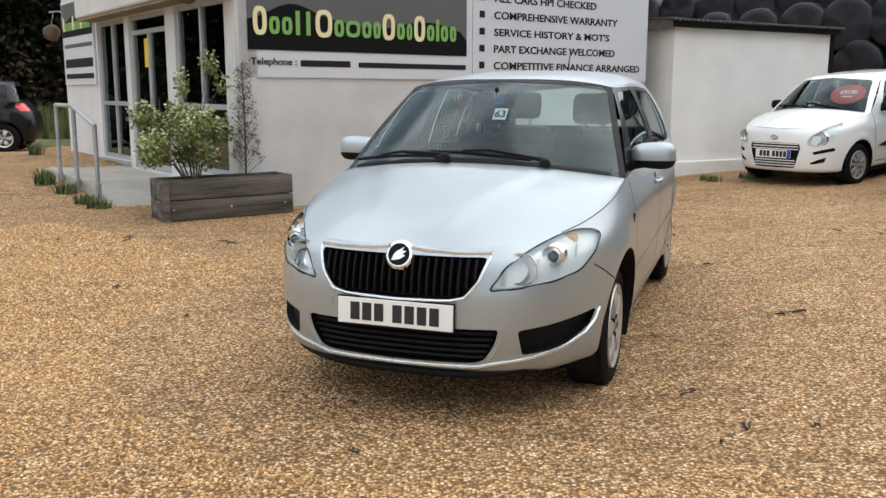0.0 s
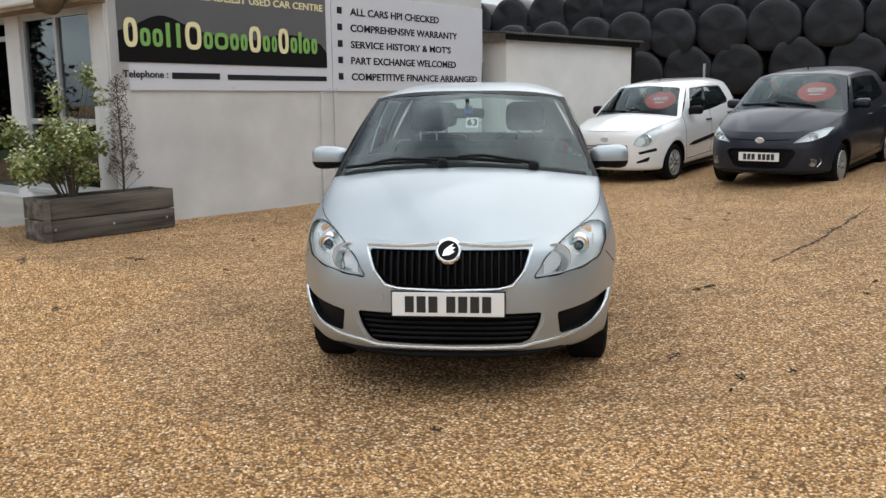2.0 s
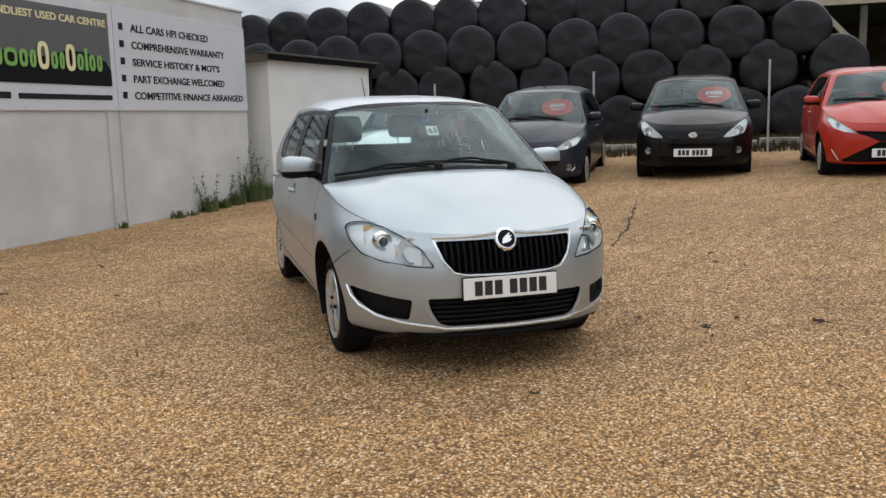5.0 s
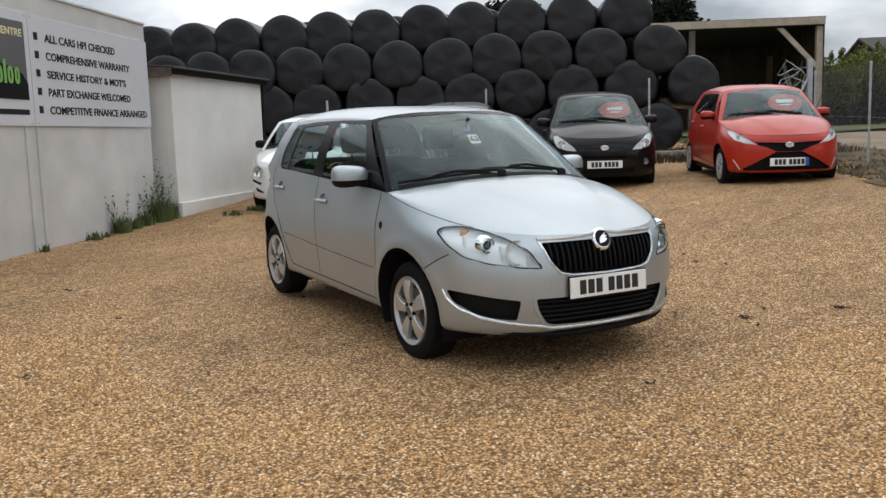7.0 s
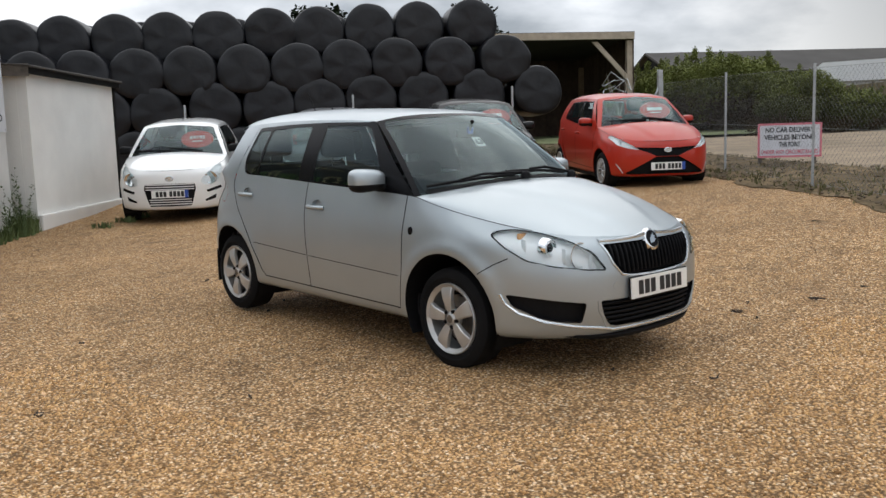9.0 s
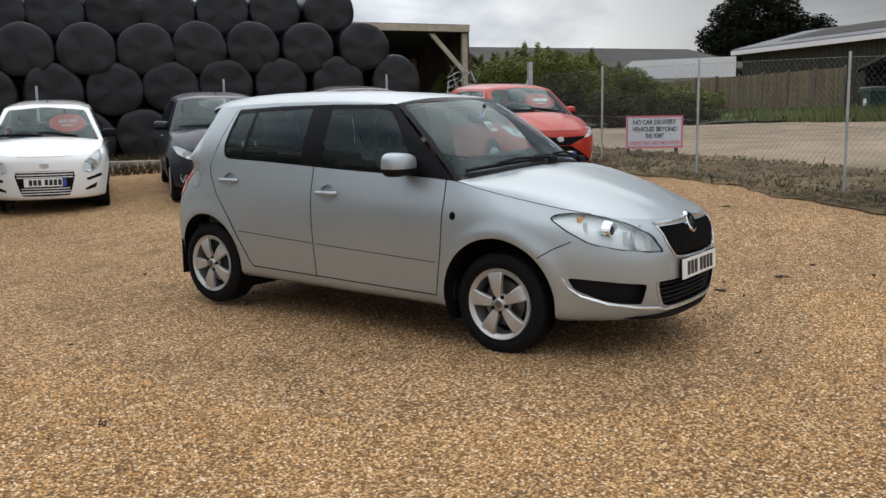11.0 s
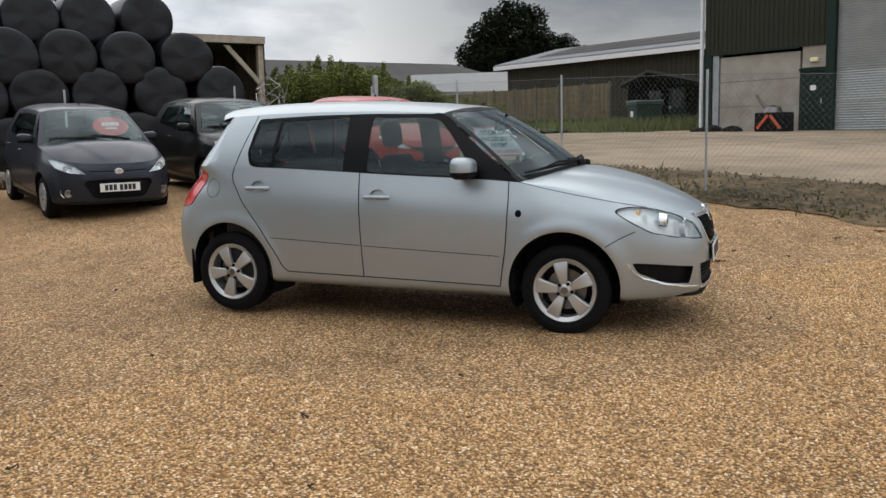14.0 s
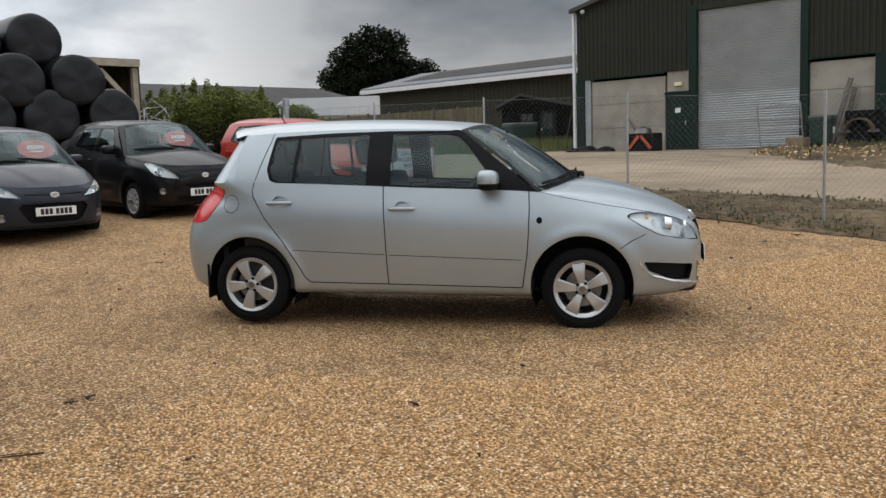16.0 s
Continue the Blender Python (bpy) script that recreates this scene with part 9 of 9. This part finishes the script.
def warning_sign():
    a, b = Vector((11.55, 4.90)), Vector((11.88, 3.88))
    d = b - a
    m = pose(a.x, a.y, 0, 0, 0, math.degrees(math.atan2(d.y, d.x)))
    s = thing("warning_sign", "white and red sign board on wooden legs behind the fence", "sign", m)
    L = d.length
    part("board", boxbm((0, 0, 0.76), (L, 0.02, 1.36), 0.003), SIGN_WHITE, s)
    for lo, hi in (((0, -0.004, 1.325), (L, 0.0, 1.36)), ((0, -0.004, 0.76), (L, 0.0, 0.795)), ((0, -0.004, 0.795), (0.035, 0.0, 1.325)), ((L - 0.035, -0.004, 0.795), (L, 0.0, 1.325))):
        part("red_border", boxbm(lo, hi), SIGN_PINK, s)
    up = pose(0, 0, 0, 90, 0, 0)
    for words, x0, x1, z, mat in (("NO CAR DELIVERY", 0.13, L - 0.13, 1.20, SIGN_SLATE), ("VEHICLES BEYOND", 0.11, L - 0.11, 1.07, SIGN_SLATE), ("THIS POINT", 0.36, L - 0.36, 0.945, SIGN_SLATE), ("UNDER ANY CIRCUMSTANCES", 0.06, L - 0.06, 0.82, SIGN_PINK)):
        lettering("sign_line", words, mat, s, pose(x0, -0.003, z) @ up, x1 - x0, 0.088 if mat is SIGN_SLATE else 0.075)
    for x in (0.02, L - 0.14):
        part("leg", boxbm((x, 0.022, 0.2), (x + 0.06, 0.07, 1.2), 0.004), WOOD_GREY, s)


warning_sign()


def litter():
    """Twigs, dead leaves and a split in the ground sheet."""
    rnd = random.Random(3)
    spots = [(-2.85, 7.81, .15), (-1.95, 7.78, .07), (2.06, 5.25, .11), (2.16, 5.27, .09), (-1.87, 7.70, .05), (1.12, 3.87, .05), (1.24, 3.45, .06), (1.75, 2.97, .07), (2.64, 1.52, .08), (2.91, 0.97, .08),
             (3.70, 8.21, .07), (4.94, 3.29, .05), (-0.34, 3.27, .04), (-0.86, 8.52, .07), (2.09, 6.90, .05)]
    for _ in range(26):
        spots.append((rnd.uniform(-3.5, 4.5), rnd.uniform(1.0, 9.0), rnd.uniform(0.012, 0.035)))
    for x, y, s in spots:
        bm = bmesh.new()
        for k in range(3):
            pts = [Vector((rnd.uniform(-s, s), rnd.uniform(-s, s) * 0.4, rnd.uniform(0.004, 0.02))) for _ in range(3)]
            tube(bm, pts, 0.005, 5, 0.002)
        solo("dead_twig", bm, DEAD_LEAF, "dark dead twig and leaves on the gravel", "twig", "twigs on the gravel", m=pose(x, y, rz(x, y) + 0.004, 0, 0, rnd.uniform(0, 180)))
    # crack from near the silver car towards the grey one
    V, F = [], []
    pts = [(3.10, 5.85), (3.36, 6.0), (3.60, 6.2), (3.85, 6.32), (4.1, 6.52), (4.38, 6.74), (4.7, 6.98), (5.07, 7.26), (5.42, 7.53)]
    n = 40
    for k in range(n + 1):
        t = k / n * (len(pts) - 1)
        i = min(int(t), len(pts) - 2)
        f = t - i
        x, y = pts[i][0] * (1 - f) + pts[i + 1][0] * f + rnd.uniform(-.015, .015), pts[i][1] * (1 - f) + pts[i + 1][1] * f + rnd.uniform(-.02, .02)
        w = 0.010 * rnd.uniform(0.2, 1.6) * (1 if 4 < k < 36 else 0.5)
        z = rz(x, y) + 0.006
        V += [(x - w * 0.6, y + w, z), (x, y, z + 0.008 * rnd.random()), (x + w * 0.6, y - w, z)]
        if k:
            o = 3 * k
            F += [(o - 3, o - 2, o + 1, o), (o - 2, o - 1, o + 2, o + 1)]
    ob = new("membrane_tear", leaf_mesh("membrane_tear", [Vector(v) for v in V], F, DEAD_LEAF))
    tagged(ob, "dark torn edge of membrane showing through the gravel", "crack")


litter()
